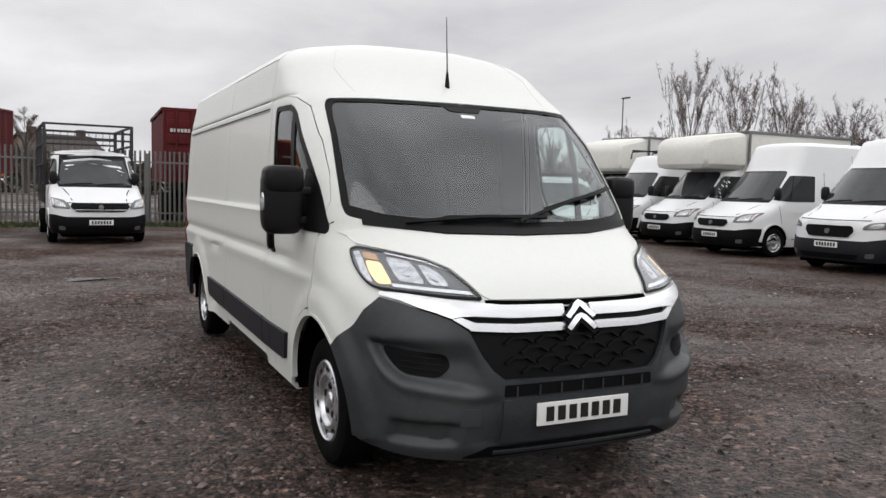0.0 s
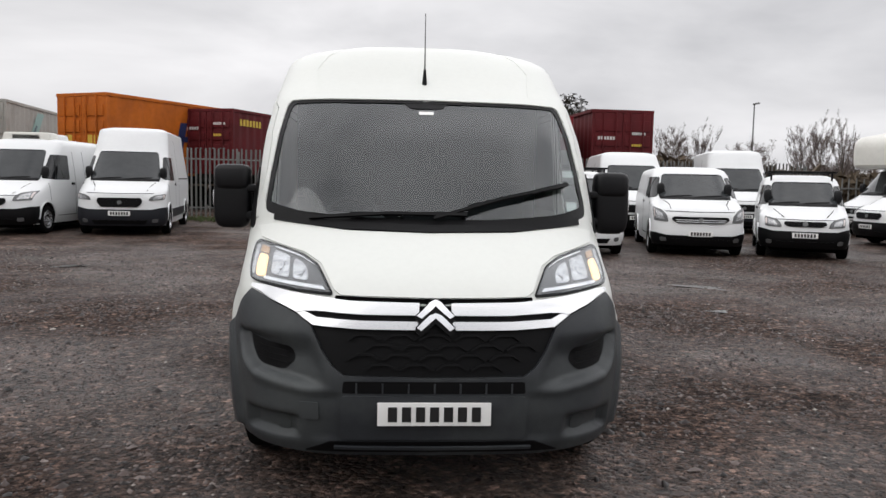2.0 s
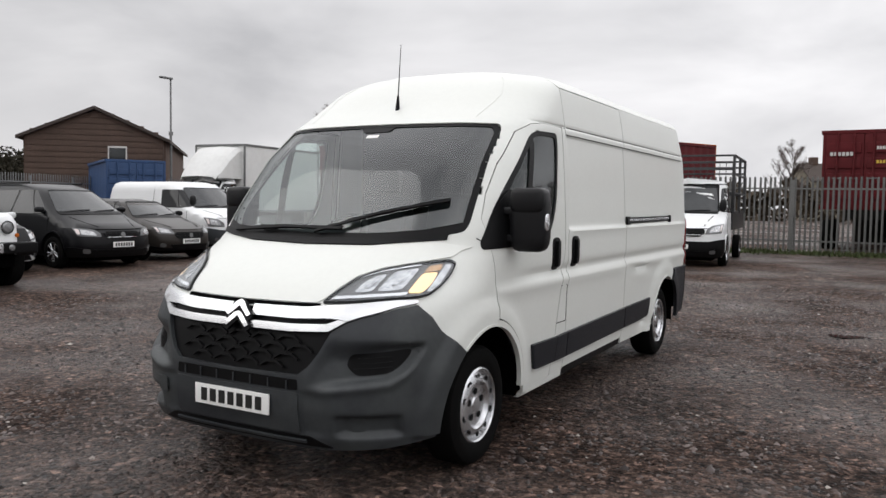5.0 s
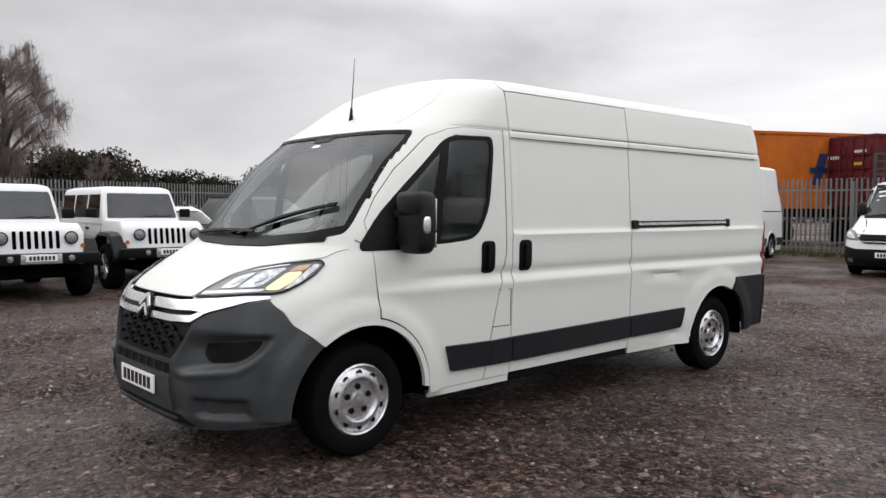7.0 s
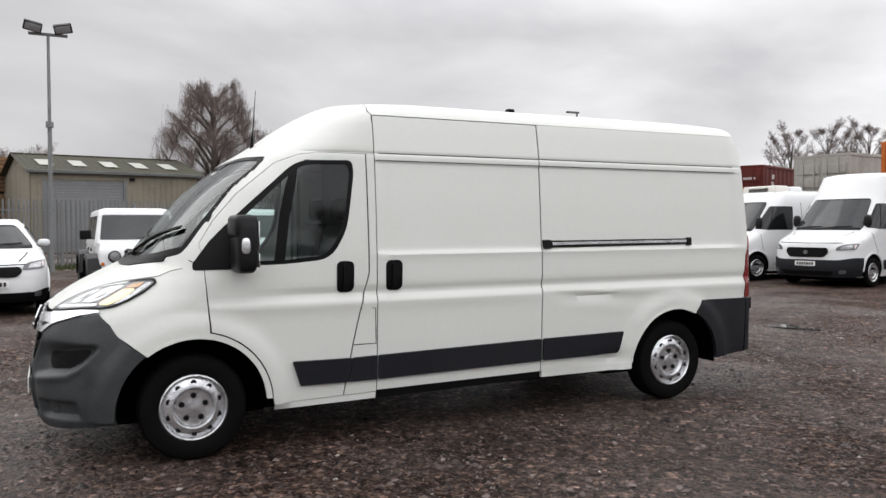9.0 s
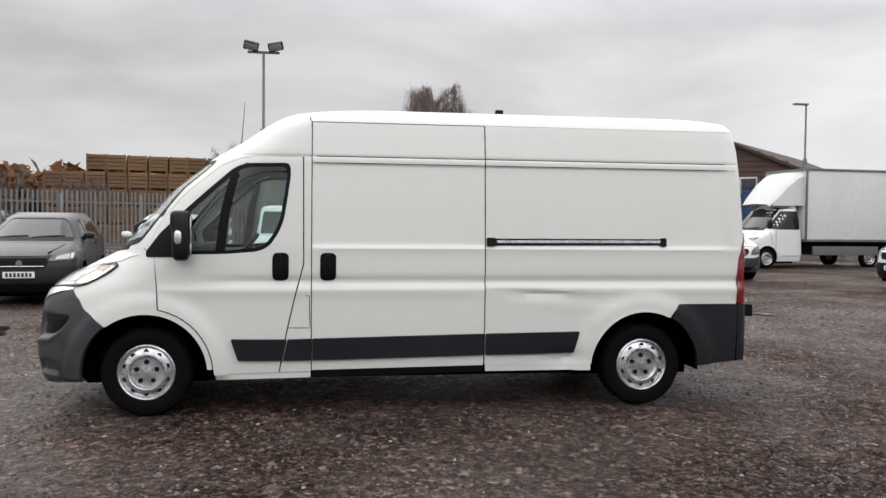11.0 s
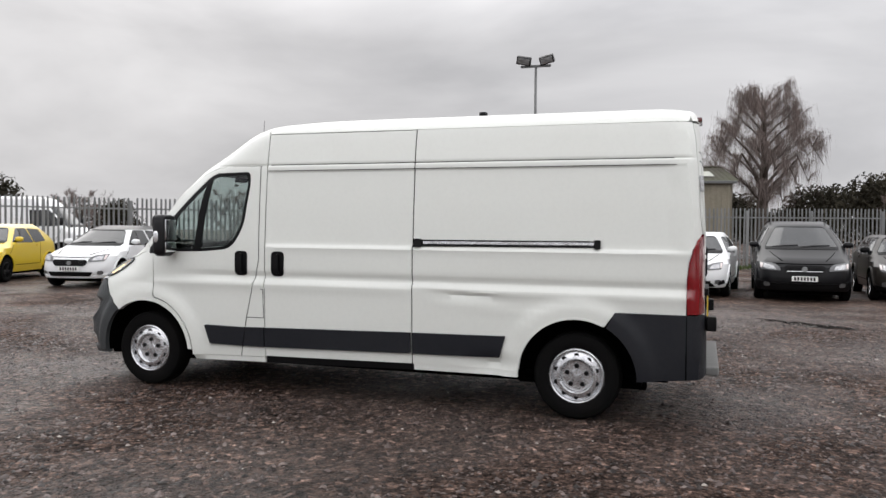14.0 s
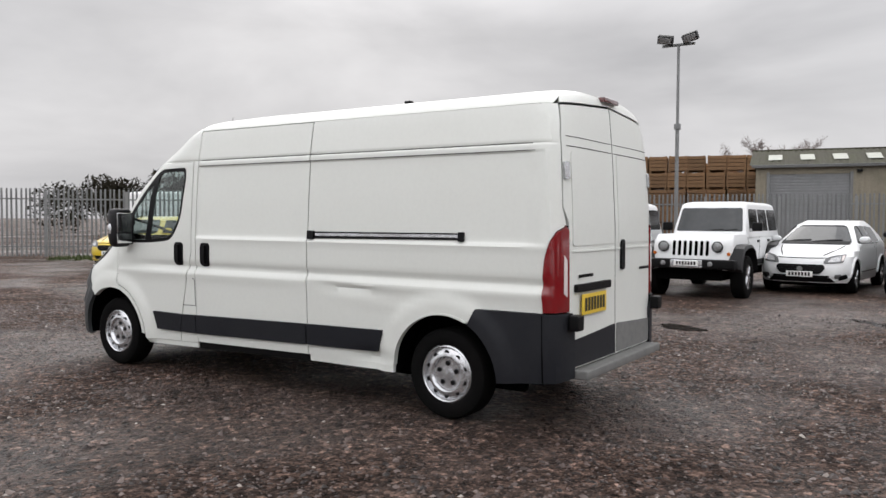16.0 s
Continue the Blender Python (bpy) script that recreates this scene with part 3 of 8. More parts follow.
def rounded(pts, r=0.04, n=5):
    """Round the corners of an outline of (kind, a, z) points."""
    out = []
    m = len(pts)
    for i in range(m):
        p, a, b = pts[i], pts[i - 1], pts[(i + 1) % m]
        va, vb = Vector((a[1] - p[1], a[2] - p[2])), Vector((b[1] - p[1], b[2] - p[2]))
        k = min(r, va.length * 0.45, vb.length * 0.45)
        if a[0] != p[0] or b[0] != p[0] or k < 0.003:
            out.append(p)
            continue
        c = Vector((p[1], p[2]))
        u, w = c + va.normalized() * k, c + vb.normalized() * k
        for j in range(n + 1):
            t = j / n
            q = u * (1 - t) ** 2 + c * 2 * t * (1 - t) + w * t * t
            out.append((p[0], q.x, q.y))
    return out


def arc(kind, a, z, r, a0, a1, n=16):
    return [(kind, a + r * math.cos(radians(a0 + (a1 - a0) * i / n)), z + r * math.sin(radians(a0 + (a1 - a0) * i / n))) for i in range(n + 1)]


def bars(name, x0, x1, z0, z1, count, place, mat, parent, depth=0.003, gap=0.35):
    """Plain bars that stand for writing which is not lettered. place(x, z, d) gives the point on the carrier."""
    w = (x1 - x0) / count
    for i in range(count):
        a, b = x0 + w * (i + gap / 2), x0 + w * (i + 1 - gap / 2)
        v = [place(a, z0, 0), place(b, z0, 0), place(b, z1, 0), place(a, z1, 0), place(a, z0, depth), place(b, z0, depth), place(b, z1, depth), place(a, z1, depth)]
        link_mesh(name, v, [(4, 5, 6, 7), (0, 1, 5, 4), (1, 2, 6, 5), (2, 3, 7, 6), (3, 0, 4, 7)], mat, parent)


def number_plate(parent, x, y, z, mat, w=0.52, h=0.112, rz=0.0, tilt=0.0, count=7):
    """A number plate facing -y, with plain bars for its characters."""
    m = pose(x, y, z, tilt, 0, rz)
    pl = box("number_plate", (-w / 2, w / 2, -0.006, 0.004, -h / 2, h / 2), mat, parent, bevel=0.002)
    pl.matrix_basis = m
    bars("character_bar", -w * 0.43, w * 0.43, -h * 0.32, h * 0.32, count, lambda a, c, d: (a, -0.0065 - d, c), INK, pl)
    return pl


def wheel(parent, x, y, z, r, width, flip, rim=STEEL, style="steel", rim_r=0.2):
    """A wheel whose outer face is at x, looking towards flip * x."""
    w = new("wheel")
    w.parent = parent
    w.location = (x, y, z)
    b = width
    lathe("tyre", [(rim_r, -0.012), (rim_r + 0.02, 0.0), (r - 0.05, 0.004), (r - 0.016, -0.012), (r, -0.04), (r, -b + 0.04), (r - 0.02, -b + 0.01), (rim_r, -b)], RUBBER, w, flip=flip, seg=44)
    if style == "steel":
        lathe("rim", [(rim_r, -0.012), (rim_r - 0.010, -0.004), (rim_r - 0.018, -0.012), (rim_r - 0.022, -0.034), (rim_r - 0.040, -0.026),
                      (rim_r * 0.70, -0.012), (rim_r * 0.62, -0.010), (rim_r * 0.57, -0.020), (rim_r * 0.54, -0.034), (rim_r * 0.50, -0.036), (rim_r * 0.22, -0.032), (rim_r * 0.19, -0.022), (0.001, -0.020)], rim, w, flip=flip, seg=44)
        for i in range(10):
            a = 2 * math.pi * (i + 0.5) / 10
            d = lathe("vent_hole", [(0.018, -0.012), (0.016, -0.0165), (0.001, -0.0165)], BLACK, w, flip=flip, seg=12)
            d.location = (0, rim_r * 0.76 * math.cos(a), rim_r * 0.76 * math.sin(a))
        for i in range(5):
            a = 2 * math.pi * (i + 0.25) / 5
            d = lathe("wheel_bolt", [(0.021, -0.036), (0.019, -0.026), (0.001, -0.025)], BLACK, w, flip=flip, seg=8)
            d.location = (0, rim_r * 0.36 * math.cos(a), rim_r * 0.36 * math.sin(a))
    elif style == "alloy":
        lathe("rim", [(rim_r, -0.012), (rim_r - 0.012, -0.004), (rim_r - 0.02, -0.05), (rim_r * 0.3, -0.06), (0.001, -0.055)], BLACK, w, flip=flip, seg=28)
        bm = bmesh.new()
        for i in range(10):
            a = 2 * math.pi * i / 10 + (0.12 if i % 2 else -0.12)
            add_tube(bm, (flip * -0.02, 0.05 * math.cos(a), 0.05 * math.sin(a)), (flip * -0.012, (rim_r - 0.01) * math.cos(a), (rim_r - 0.01) * math.sin(a)), 0.017, 0.013, 5)
        add_tube(bm, (flip * -0.03, 0, 0), (flip * -0.008, 0, 0), 0.06, 0.05, 12)
        part("spokes", bm, rim, w)
    else:
        lathe("rim", [(rim_r, -0.012), (rim_r - 0.01, -0.004), (rim_r - 0.03, -0.02), (rim_r * 0.6, -0.012), (rim_r * 0.5, -0.03), (0.001, -0.02)], rim, w, flip=flip, seg=24)
        for i in range(8):
            a = 2 * math.pi * (i + 0.5) / 8
            d = lathe("vent_hole", [(0.020, -0.008), (0.018, -0.011), (0.001, -0.011)], BLACK, w, flip=flip, seg=8)
            d.location = (0, rim_r * 0.74 * math.cos(a), rim_r * 0.74 * math.sin(a))
    return w


# ---- the panel van in the middle of the yard ----
def bell(v, c, w):
    return np.exp(-((v - c) / w) ** 2)


def step01(v, a, b):
    t = np.clip((v - a) / (b - a), 0, 1)
    return t * t * (3 - 2 * t)


def van_relief(x, y, z):
    side = step01(np.abs(x), 0.86, 0.94) * step01(y, 0.02, 0.12) * (1 - step01(y, 4.86, 4.93))
    rec = step01(y, 1.26, 1.29) * (1 - step01(y, 4.75, 4.785)) * step01(z, 1.325, 1.36) * (1 - step01(z, 1.985, 2.005))
    d = -0.013 * rec * side
    d = d - 0.017 * bell(z, 1.06, 0.034) * side * step01(y, 0.25, 0.8) + 0.011 * bell(z, 0.985, 0.035) * side + 0.006 * bell(z, 1.318, 0.018) * side * step01(y, 1.2, 1.3)
    d = d - 0.007 * bell(z, 2.052, 0.008) * side * step01(y, 0.7, 0.8)
    ab = step01(np.abs(x), 0.80, 0.92)
    for c, w in ((0.0, 1.0), (4.035, 0.9)):
        r = np.hypot(y - c, z - 0.34)
        d = d + 0.028 * w * ab * (1 - step01(r, 0.555, 0.645)) * (z > 0.3) * (z < 1.1)
    # a long dent behind the sliding door
    d = d - 0.022 * side * bell(y, 3.15, 0.40) * bell(z, 0.955 - 0.07 * (y - 3.1), 0.026) + 0.008 * side * bell(y, 3.30, 0.34) * bell(z, 0.885 - 0.05 * (y - 3.1), 0.03)
    d = d - 0.030 * side * bell(y, 3.38, 0.20) * bell(z, 0.415, 0.05) - 0.012 * side * bell(y, 3.55, 0.06) * bell(z, 0.60, 0.10)
    return d


VAN = Shell((0.2, 2.55),
            yf=[(0.2, -0.86), (0.30, -0.915), (0.45, -0.945), (0.62, -0.945), (0.85, -0.90), (0.95, -0.865), (1.02, -0.80), (1.10, -0.68), (1.18, -0.53), (1.265, -0.34),
                (1.40, -0.225), (1.53, -0.12), (1.80, 0.12), (2.02, 0.40), (2.16, 0.63), (2.33, 0.87), (2.43, 1.03), (2.50, 1.22), (2.54, 1.50), (2.55, 1.8)],
            yr=[(0.2, 5.0), (0.9, 4.99), (1.45, 4.985), (2.0, 4.955), (2.35, 4.925), (2.45, 4.90), (2.52, 4.85), (2.55, 4.7)],
            hw=[(0.2, 0.985), (0.4, 1.005), (0.62, 1.02), (0.95, 1.03), (1.35, 1.028), (1.7, 1.01), (2.02, 0.985), (2.32, 0.935), (2.36, 0.918), (2.40, 0.875), (2.43, 0.79), (2.46, 0.62), (2.50, 0.42), (2.55, 0.30)],
            depth=[(0.2, 0.72), (0.9, 0.78), (1.1, 0.80), (1.3, 0.60), (2.0, 0.50), (2.3, 0.45), (2.55, 0.5)],
            power=[(0.2, 4.5), (0.8, 4.2), (1.0, 3.4), (1.16, 3.1), (1.30, 4.2), (1.4, 4.8), (2.05, 4.8), (2.35, 4.2), (2.55, 2.6)],
            rear=[(0.2, 0.10), (2.2, 0.12), (2.55, 0.25)], rear_power=7.0, yc=2.6, sigma=0.018, relief=van_relief)


def bumper_scoop(x, y, z):
    """Hollows of the front bumper: a scoop beside the grille and a fog lamp pocket below it."""
    a = np.abs(x)
    zl = np.interp(a, [0.44, 0.53, 0.70, 0.85, 0.895, 0.92, 0.95], [0.545, 0.555, 0.580, 0.602, 0.640, 0.685, 0.78])
    zu = np.interp(a, [0.44, 0.50, 0.58, 0.70, 0.85, 0.96], [0.60, 0.70, 0.82, 0.815, 0.800, 0.790])
    d = -0.050 * step01(a, 0.45, 0.66) * (1 - step01(a, 0.925, 0.955)) * step01(z, zl, zl + 0.045) * (1 - step01(z, zu - 0.12 + 0.09 * step01(a, 0.6, 0.9), zu))
    d = d + 0.010 * bell(z, zl - 0.012, 0.02) * step01(a, 0.46, 0.6) * (1 - step01(a, 0.90, 0.95))
    d = d - 0.042 * step01(a, 0.60, 0.67) * (1 - step01(a, 0.86, 0.89)) * step01(z, 0.318, 0.340) * (1 - step01(z, 0.415, 0.440))
    return d - 0.012 * step01(a, 0.425, 0.44) * step01(z, 0.30, 0.34) * (1 - step01(z, 0.52, 0.56)) * (1 - step01(a, 0.5, 0.62))


ZC = [0.98, 1.0, 1.02, 1.04, 1.06, 1.08, 1.10, 1.12, 1.32, 1.335, 1.35, 1.365, 1.98, 1.99, 2.0, 2.01, 2.035, 2.046, 2.052, 2.058, 2.07, 2.40, 2.43, 2.46, 2.49, 2.51, 2.525, 2.535, 2.543]


def build_van():
    van = thing("panel_van", pose(0, 0, 0), "large white high-roof panel van with grey plastic bumpers, parked on gravel", "van")
    P, S = VAN.panel, VAN.strip
    ws_r = [("f", 0.0, 1.268), ("f", 0.45, 1.280), ("f", 0.75, 1.305), ("f", 0.905, 1.345), ("f", 0.915, 1.40), ("f", 0.90, 1.60), ("f", 0.875, 1.85), ("f", 0.855, 1.98), ("f", 0.83, 2.015), ("f", 0.6, 2.022), ("f", 0.0, 2.028)]
    ws = ws_r + [(k, -a, z) for k, a, z in ws_r[-2:0:-1]]
    ws_in = rounded([(k, a * 0.968, z + (0.055 if z < 1.4 else -0.018 if z > 1.97 else 0)) for k, a, z in ws], 0.06)
    ws = rounded(ws, 0.06)
    # door outline, from the arch up and round
    door_arch = arc("s", 0.0, 0.34, 0.515, 78, 4, 10)
    door_top = [("s", 1.195, 2.043), ("s", 0.85, 2.043), ("s", 0.72, 2.025), ("s", 0.56, 1.965), ("s", 0.30, 1.75), ("s", 0.14, 1.565), ("s", 0.05, 1.42), ("s", 0.07, 1.27)]
    door = door_arch + [("s", 0.52, 0.325), ("s", 1.01, 0.335), ("s", 1.075, 0.69), ("s", 1.135, 0.95), ("s", 1.20, 1.20)] + door_top
    win = rounded([("s", 0.145, 1.265), ("s", 0.60, 1.272), ("s", 0.92, 1.300), ("s", 1.045, 1.50), ("s", 1.105, 1.90), ("s", 1.095, 1.995), ("s", 0.70, 1.985), ("s", 0.30, 1.625), ("s", 0.10, 1.43)], 0.10)
    win_in = rounded([("s", 0.27, 1.297), ("s", 0.60, 1.300), ("s", 0.90, 1.328), ("s", 1.015, 1.51), ("s", 1.075, 1.89), ("s", 1.065, 1.965), ("s", 0.72, 1.955), ("s", 0.33, 1.60), ("s", 0.24, 1.47)], 0.09)
    # white front end, pillars and roof front in one pressing
    low = [("s", 0.095, 0.845)] + arc("s", 0.0, 0.34, 0.47, 78, 128, 12) + [("s", -0.40, 0.800), ("s", -0.455, 0.838), ("s", -0.50, 0.915), ("f", 0.893, 0.972)]
    edge_r = low + [("f", 0.82, 0.958), ("f", 0.765, 0.940), ("f", 0.70, 0.935), ("f", 0.62, 0.940), ("f", 0.45, 0.945), ("f", 0.2, 0.945)]
    right_up = [("s", 0.067, 1.264), ("s", 0.0465, 1.42), ("s", 0.1365, 1.568), ("s", 0.2965, 1.7535), ("s", 0.5565, 1.9685), ("s", 0.7185, 2.0285), ("s", 0.85, 2.0475), ("s", 1.262, 2.0475), ("s", 1.262, 2.33), ("s", 1.266, 2.40), ("s", 1.312, 2.44), ("s", 1.362, 2.46)]
    loop = VAN.outline([("s", a, z) if k == "s" else (k, a, z) for k, a, z in edge_r[::-1]] + right_up)
    half = loop
    full = half + [(-s, z) for s, z in half[::-1]]
    hole = ws
    P("front_body", None, WHITE, van, flat=full, hole=hole, step=0.05, zcuts=ZC, thick=0.02)
    P("windscreen", ws, SCREEN, van, "clear curved windscreen", off=-0.011, thick=0.004, step=0.08)
    P("windscreen_border", ws, BLACK, van, off=-0.007, thick=0.003, hole=ws_in, step=0.05)
    # wiper cowl under the screen
    P("cowl", [("f", -0.84, 1.30), ("f", -0.45, 1.262), ("f", 0, 1.252), ("f", 0.45, 1.262), ("f", 0.84, 1.30), ("f", 0.84, 1.335), ("f", 0.45, 1.30), ("f", 0, 1.288), ("f", -0.45, 1.30), ("f", -0.84, 1.335)], BLACK, van, off=0.010, thick=0.02)
    # bonnet, proud of the wings
    hood_r = [("f", 0.0, 0.974), ("f", 0.44, 0.980), ("f", 0.475, 1.000), ("f", 0.507, 1.048), ("f", 0.550, 1.108), ("f", 0.64, 1.152), ("f", 0.78, 1.182), ("s", -0.20, 1.208), ("s", -0.13, 1.240), ("s", -0.06, 1.258), ("f", 0.80, 1.285), ("f", 0.45, 1.254), ("f", 0.0, 1.242)]
    hs = [VAN.dom(*p) for p in hood_r]
    hood = VAN.outline(hood_r)
    hood = hood[: len(hood) - 1]
    k = [i for i, p in enumerate(hood) if abs(p[0] - hs[-1][0]) < 1e-6 and abs(p[1] - hs[-1][1]) < 1e-6][0]
    hood = hood[: k + 1]
    P("bonnet", None, WHITE, van, flat=hood + [(-s, z) for s, z in hood[::-1] if s > 1e-4], off=0.007, thick=0.016, step=0.05)
    S("bonnet_shut_line", [("f", -0.47, 0.969), ("f", -0.3, 0.964), ("f", 0.0, 0.961), ("f", 0.3, 0.964), ("f", 0.47, 0.969)], 0.022, SEAM, van, off=0.003)
    # bumper
    bump_r = [("f", 0.0, 0.618), ("f", 0.42, 0.626), ("f", 0.475, 0.668), ("f", 0.525, 0.74), ("f", 0.575, 0.845), ("f", 0.64, 0.890), ("f", 0.70, 0.914), ("f", 0.765, 0.934), ("f", 0.82, 0.956), ("f", 0.890, 0.974), ("s", -0.502, 0.912), ("s", -0.459, 0.838), ("s", -0.404, 0.797)] + arc("s", 0.0, 0.34, 0.475, 129, 178, 10) + [("s", -0.47, 0.282), ("f", 0.80, 0.262), ("f", 0.5, 0.245), ("f", 0.0, 0.240)]
    b = VAN.outline(bump_r)
    last = VAN.dom(*bump_r[-1])
    k = min(range(len(b)), key=lambda i: (b[i][0] - last[0]) ** 2 + (b[i][1] - last[1]) ** 2)
    b = b[: k + 1]
    bump = P("front_bumper", None, PLASTIC, van, "scuffed dark grey plastic front bumper", flat=b + [(-s, z) for s, z in b[::-1] if s > 1e-4], off=0.012, thick=0.04, step=0.014, push=bumper_scoop, sharp=60)
    P("bumper_centre", rounded([("f", -0.43, 0.33), ("f", 0.43, 0.33), ("f", 0.43, 0.535), ("f", -0.43, 0.535)], 0.02), PLASTIC, bump, off=0.022, thick=0.02)
    P("lower_intake", rounded([("f", -0.425, 0.548), ("f", 0.425, 0.548), ("f", 0.42, 0.603), ("f", -0.42, 0.603)], 0.01), BLACK, bump, off=0.015, thick=0.006)
    for i in range(7):
        a = -0.36 + 0.12 * i
        P("intake_rib", [("f", a - 0.004, 0.548), ("f", a + 0.004, 0.548), ("f", a + 0.004, 0.595), ("f", a - 0.004, 0.595)], PLASTIC, bump, off=0.021, thick=0.008)
    P("air_dam", rounded([("f", -0.60, 0.265), ("f", 0.60, 0.265), ("f", 0.48, 0.315), ("f", -0.48, 0.315)], 0.015), BLACK, bump, off=0.017, thick=0.008)
    S("dam_ridge", [("f", -0.46, 0.292), ("f", 0.0, 0.288), ("f", 0.46, 0.292)], 0.012, PLASTIC, bump, off=0.028, thick=0.014)
    for sd in (1, -1):
        P("bumper_recess", rounded([("f", 0.66, 0.690), ("f", 0.72, 0.635), ("f", 0.86, 0.645), ("f", 0.905, 0.700), ("f", 0.925, 0.765), ("f", 0.80, 0.752), ("f", 0.68, 0.745)], 0.03), BLACK, bump, off=0.0155, thick=0.004, side=sd, push=bumper_scoop, step=0.025)
        for j in range(3):
            S("recess_louvre", [("f", 0.70, 0.668 + 0.026 * j), ("f", 0.86, 0.676 + 0.026 * j)], 0.006, BLACK, bump, off=-0.026, side=sd)
        fl = P("fog_lamp_blank", rounded([("f", 0.675, 0.338), ("f", 0.755, 0.338), ("f", 0.765, 0.415), ("f", 0.685, 0.412)], 0.03), PLASTIC, bump, off=0.016, thick=0.004, side=sd, push=bumper_scoop, step=0.025)
        P("towing_eye_cover", rounded([("f", 0.53, 0.42), ("f", 0.62, 0.42), ("f", 0.62, 0.50), ("f", 0.53, 0.50)], 0.012), PLASTIC, bump, off=0.015, thick=0.004, side=sd) if sd < 0 else None
    # grille and bright bars
    gr = P("grille", rounded([("f", -0.43, 0.608), ("f", 0.43, 0.608), ("f", 0.49, 0.68), ("f", 0.62, 0.90), ("f", 0.45, 0.950), ("f", -0.45, 0.950), ("f", -0.62, 0.90), ("f", -0.49, 0.68)], 0.02), BLACK, van, "black honeycomb grille", off=-0.012, thick=0.03)
    for j, zz in enumerate((0.80, 0.755, 0.71, 0.665)):
        n = 5
        for i in range(n):
            xx = (i - (n - 1) / 2) * 0.165 + (0.08 if j % 2 else 0)
            if abs(xx) < 0.40 + (zz - 0.65) * 0.6:
                S("grille_mesh", [("f", xx - 0.075, zz - 0.012), ("f", xx - 0.035, zz + 0.012), ("f", xx + 0.035, zz + 0.012), ("f", xx + 0.075, zz - 0.012)], 0.012, BLACK, gr, off=0.008, thick=0.018)
    up_r = [("f", 0.075, 0.897), ("f", 0.35, 0.898), ("f", 0.54, 0.908), ("f", 0.60, 0.905), ("f", 0.64, 0.897), ("f", 0.70, 0.920), ("f", 0.765, 0.940), ("f", 0.82, 0.962), ("f", 0.888, 0.980), ("f", 0.880, 0.994), ("f", 0.80, 0.992), ("f", 0.67, 0.976), ("f", 0.50, 0.960), ("f", 0.40, 0.952), ("f", 0.075, 0.948)]
    lo_r = [("f", 0.08, 0.834), ("f", 0.35, 0.835), ("f", 0.562, 0.846), ("f", 0.638, 0.894), ("f", 0.60, 0.902), ("f", 0.545, 0.880), ("f", 0.35, 0.871), ("f", 0.08, 0.870)]
    for sd in (1, -1):
        P("bright_bar", up_r, BRIGHT, gr, "bright silver bar", off=0.022, thick=0.03, side=sd, step=0.03)
        P("bright_bar", lo_r, BRIGHT, gr, "bright silver bar", off=0.022, thick=0.03, side=sd, step=0.03)
    for base in (0.908, 0.858):
        for sd in (1, -1):
            P("badge_chevron", [("f", 0.0, base + 0.024), ("f", 0.066, base - 0.028), ("f", 0.088, base - 0.016), ("f", 0.028, base + 0.036), ("f", 0.0, base + 0.046)], CHROME, gr, off=0.046, thick=0.032, side=sd, step=0.02)
            P("chevron_shadow", [("f", 0.0, base + 0.004), ("f", 0.068, base - 0.050), ("f", 0.092, base - 0.034), ("f", 0.092, base - 0.012), ("f", 0.030, base + 0.041), ("f", 0.0, base + 0.052)], BLACK, gr, off=0.038, thick=0.02, side=sd, step=0.02)
    # number plate, with plain bars for its characters
    number_plate(van, 0, -0.975, 0.457, PLATE_W, 0.525, 0.108)
    # headlamps
    for sd in (1, -1):
        hl = rounded([("f", 0.482, 0.980), ("f", 0.64, 0.988), ("f", 0.76, 1.000), ("f", 0.875, 1.010), ("f", 0.908, 1.022), ("f", 0.924, 1.060), ("f", 0.929, 1.110), ("f", 0.922, 1.172), ("f", 0.895, 1.188), ("f", 0.77, 1.166), ("f", 0.65, 1.137), ("f", 0.566, 1.097), ("f", 0.52, 1.036)], 0.012)
        lamp = P("headlamp", hl, HOUSING, van, "clear headlamp with lit amber side light", off=0.006, thick=0.02, side=sd, step=0.04)
        S("headlamp_rim", hl, 0.010, BLACK, lamp, off=0.014, side=sd, closed=True)
        P("reflector", rounded([("f", 0.600, 1.030), ("f", 0.682, 1.036), ("f", 0.690, 1.122), ("f", 0.640, 1.104), ("f", 0.612, 1.075)], 0.02), REFLECT, lamp, off=0.010, thick=0.008, side=sd, step=0.03)
        P("reflector", rounded([("f", 0.700, 1.037), ("f", 0.800, 1.046), ("f", 0.806, 1.150), ("f", 0.712, 1.130)], 0.02), REFLECT, lamp, off=0.010, thick=0.008, side=sd, step=0.03)
        P("light_guide", rounded([("f", 0.515, 0.995), ("f", 0.83, 1.020), ("f", 0.83, 1.033), ("f", 0.53, 1.010)], 0.004), BRIGHT, lamp, off=0.014, thick=0.008, side=sd)
        P("top_trim", [("f", 0.575, 1.094), ("f", 0.65, 1.126), ("f", 0.80, 1.160), ("f", 0.80, 1.168), ("f", 0.65, 1.134), ("f", 0.570, 1.100)], BRIGHT, lamp, off=0.013, thick=0.006, side=sd)
        P("side_light", rounded([("f", 0.828, 1.032), ("f", 0.880, 1.030), ("f", 0.890, 1.070), ("f", 0.884, 1.128), ("f", 0.832, 1.122)], 0.014), AMBER, lamp, "lit amber side light", off=0.011, thick=0.008, side=sd, step=0.02)
        P("indicator", rounded([("f", 0.832, 1.128), ("f", 0.886, 1.136), ("f", 0.880, 1.168), ("f", 0.835, 1.158)], 0.008), INDICATOR, lamp, off=0.011, thick=0.006, side=sd, step=0.02)
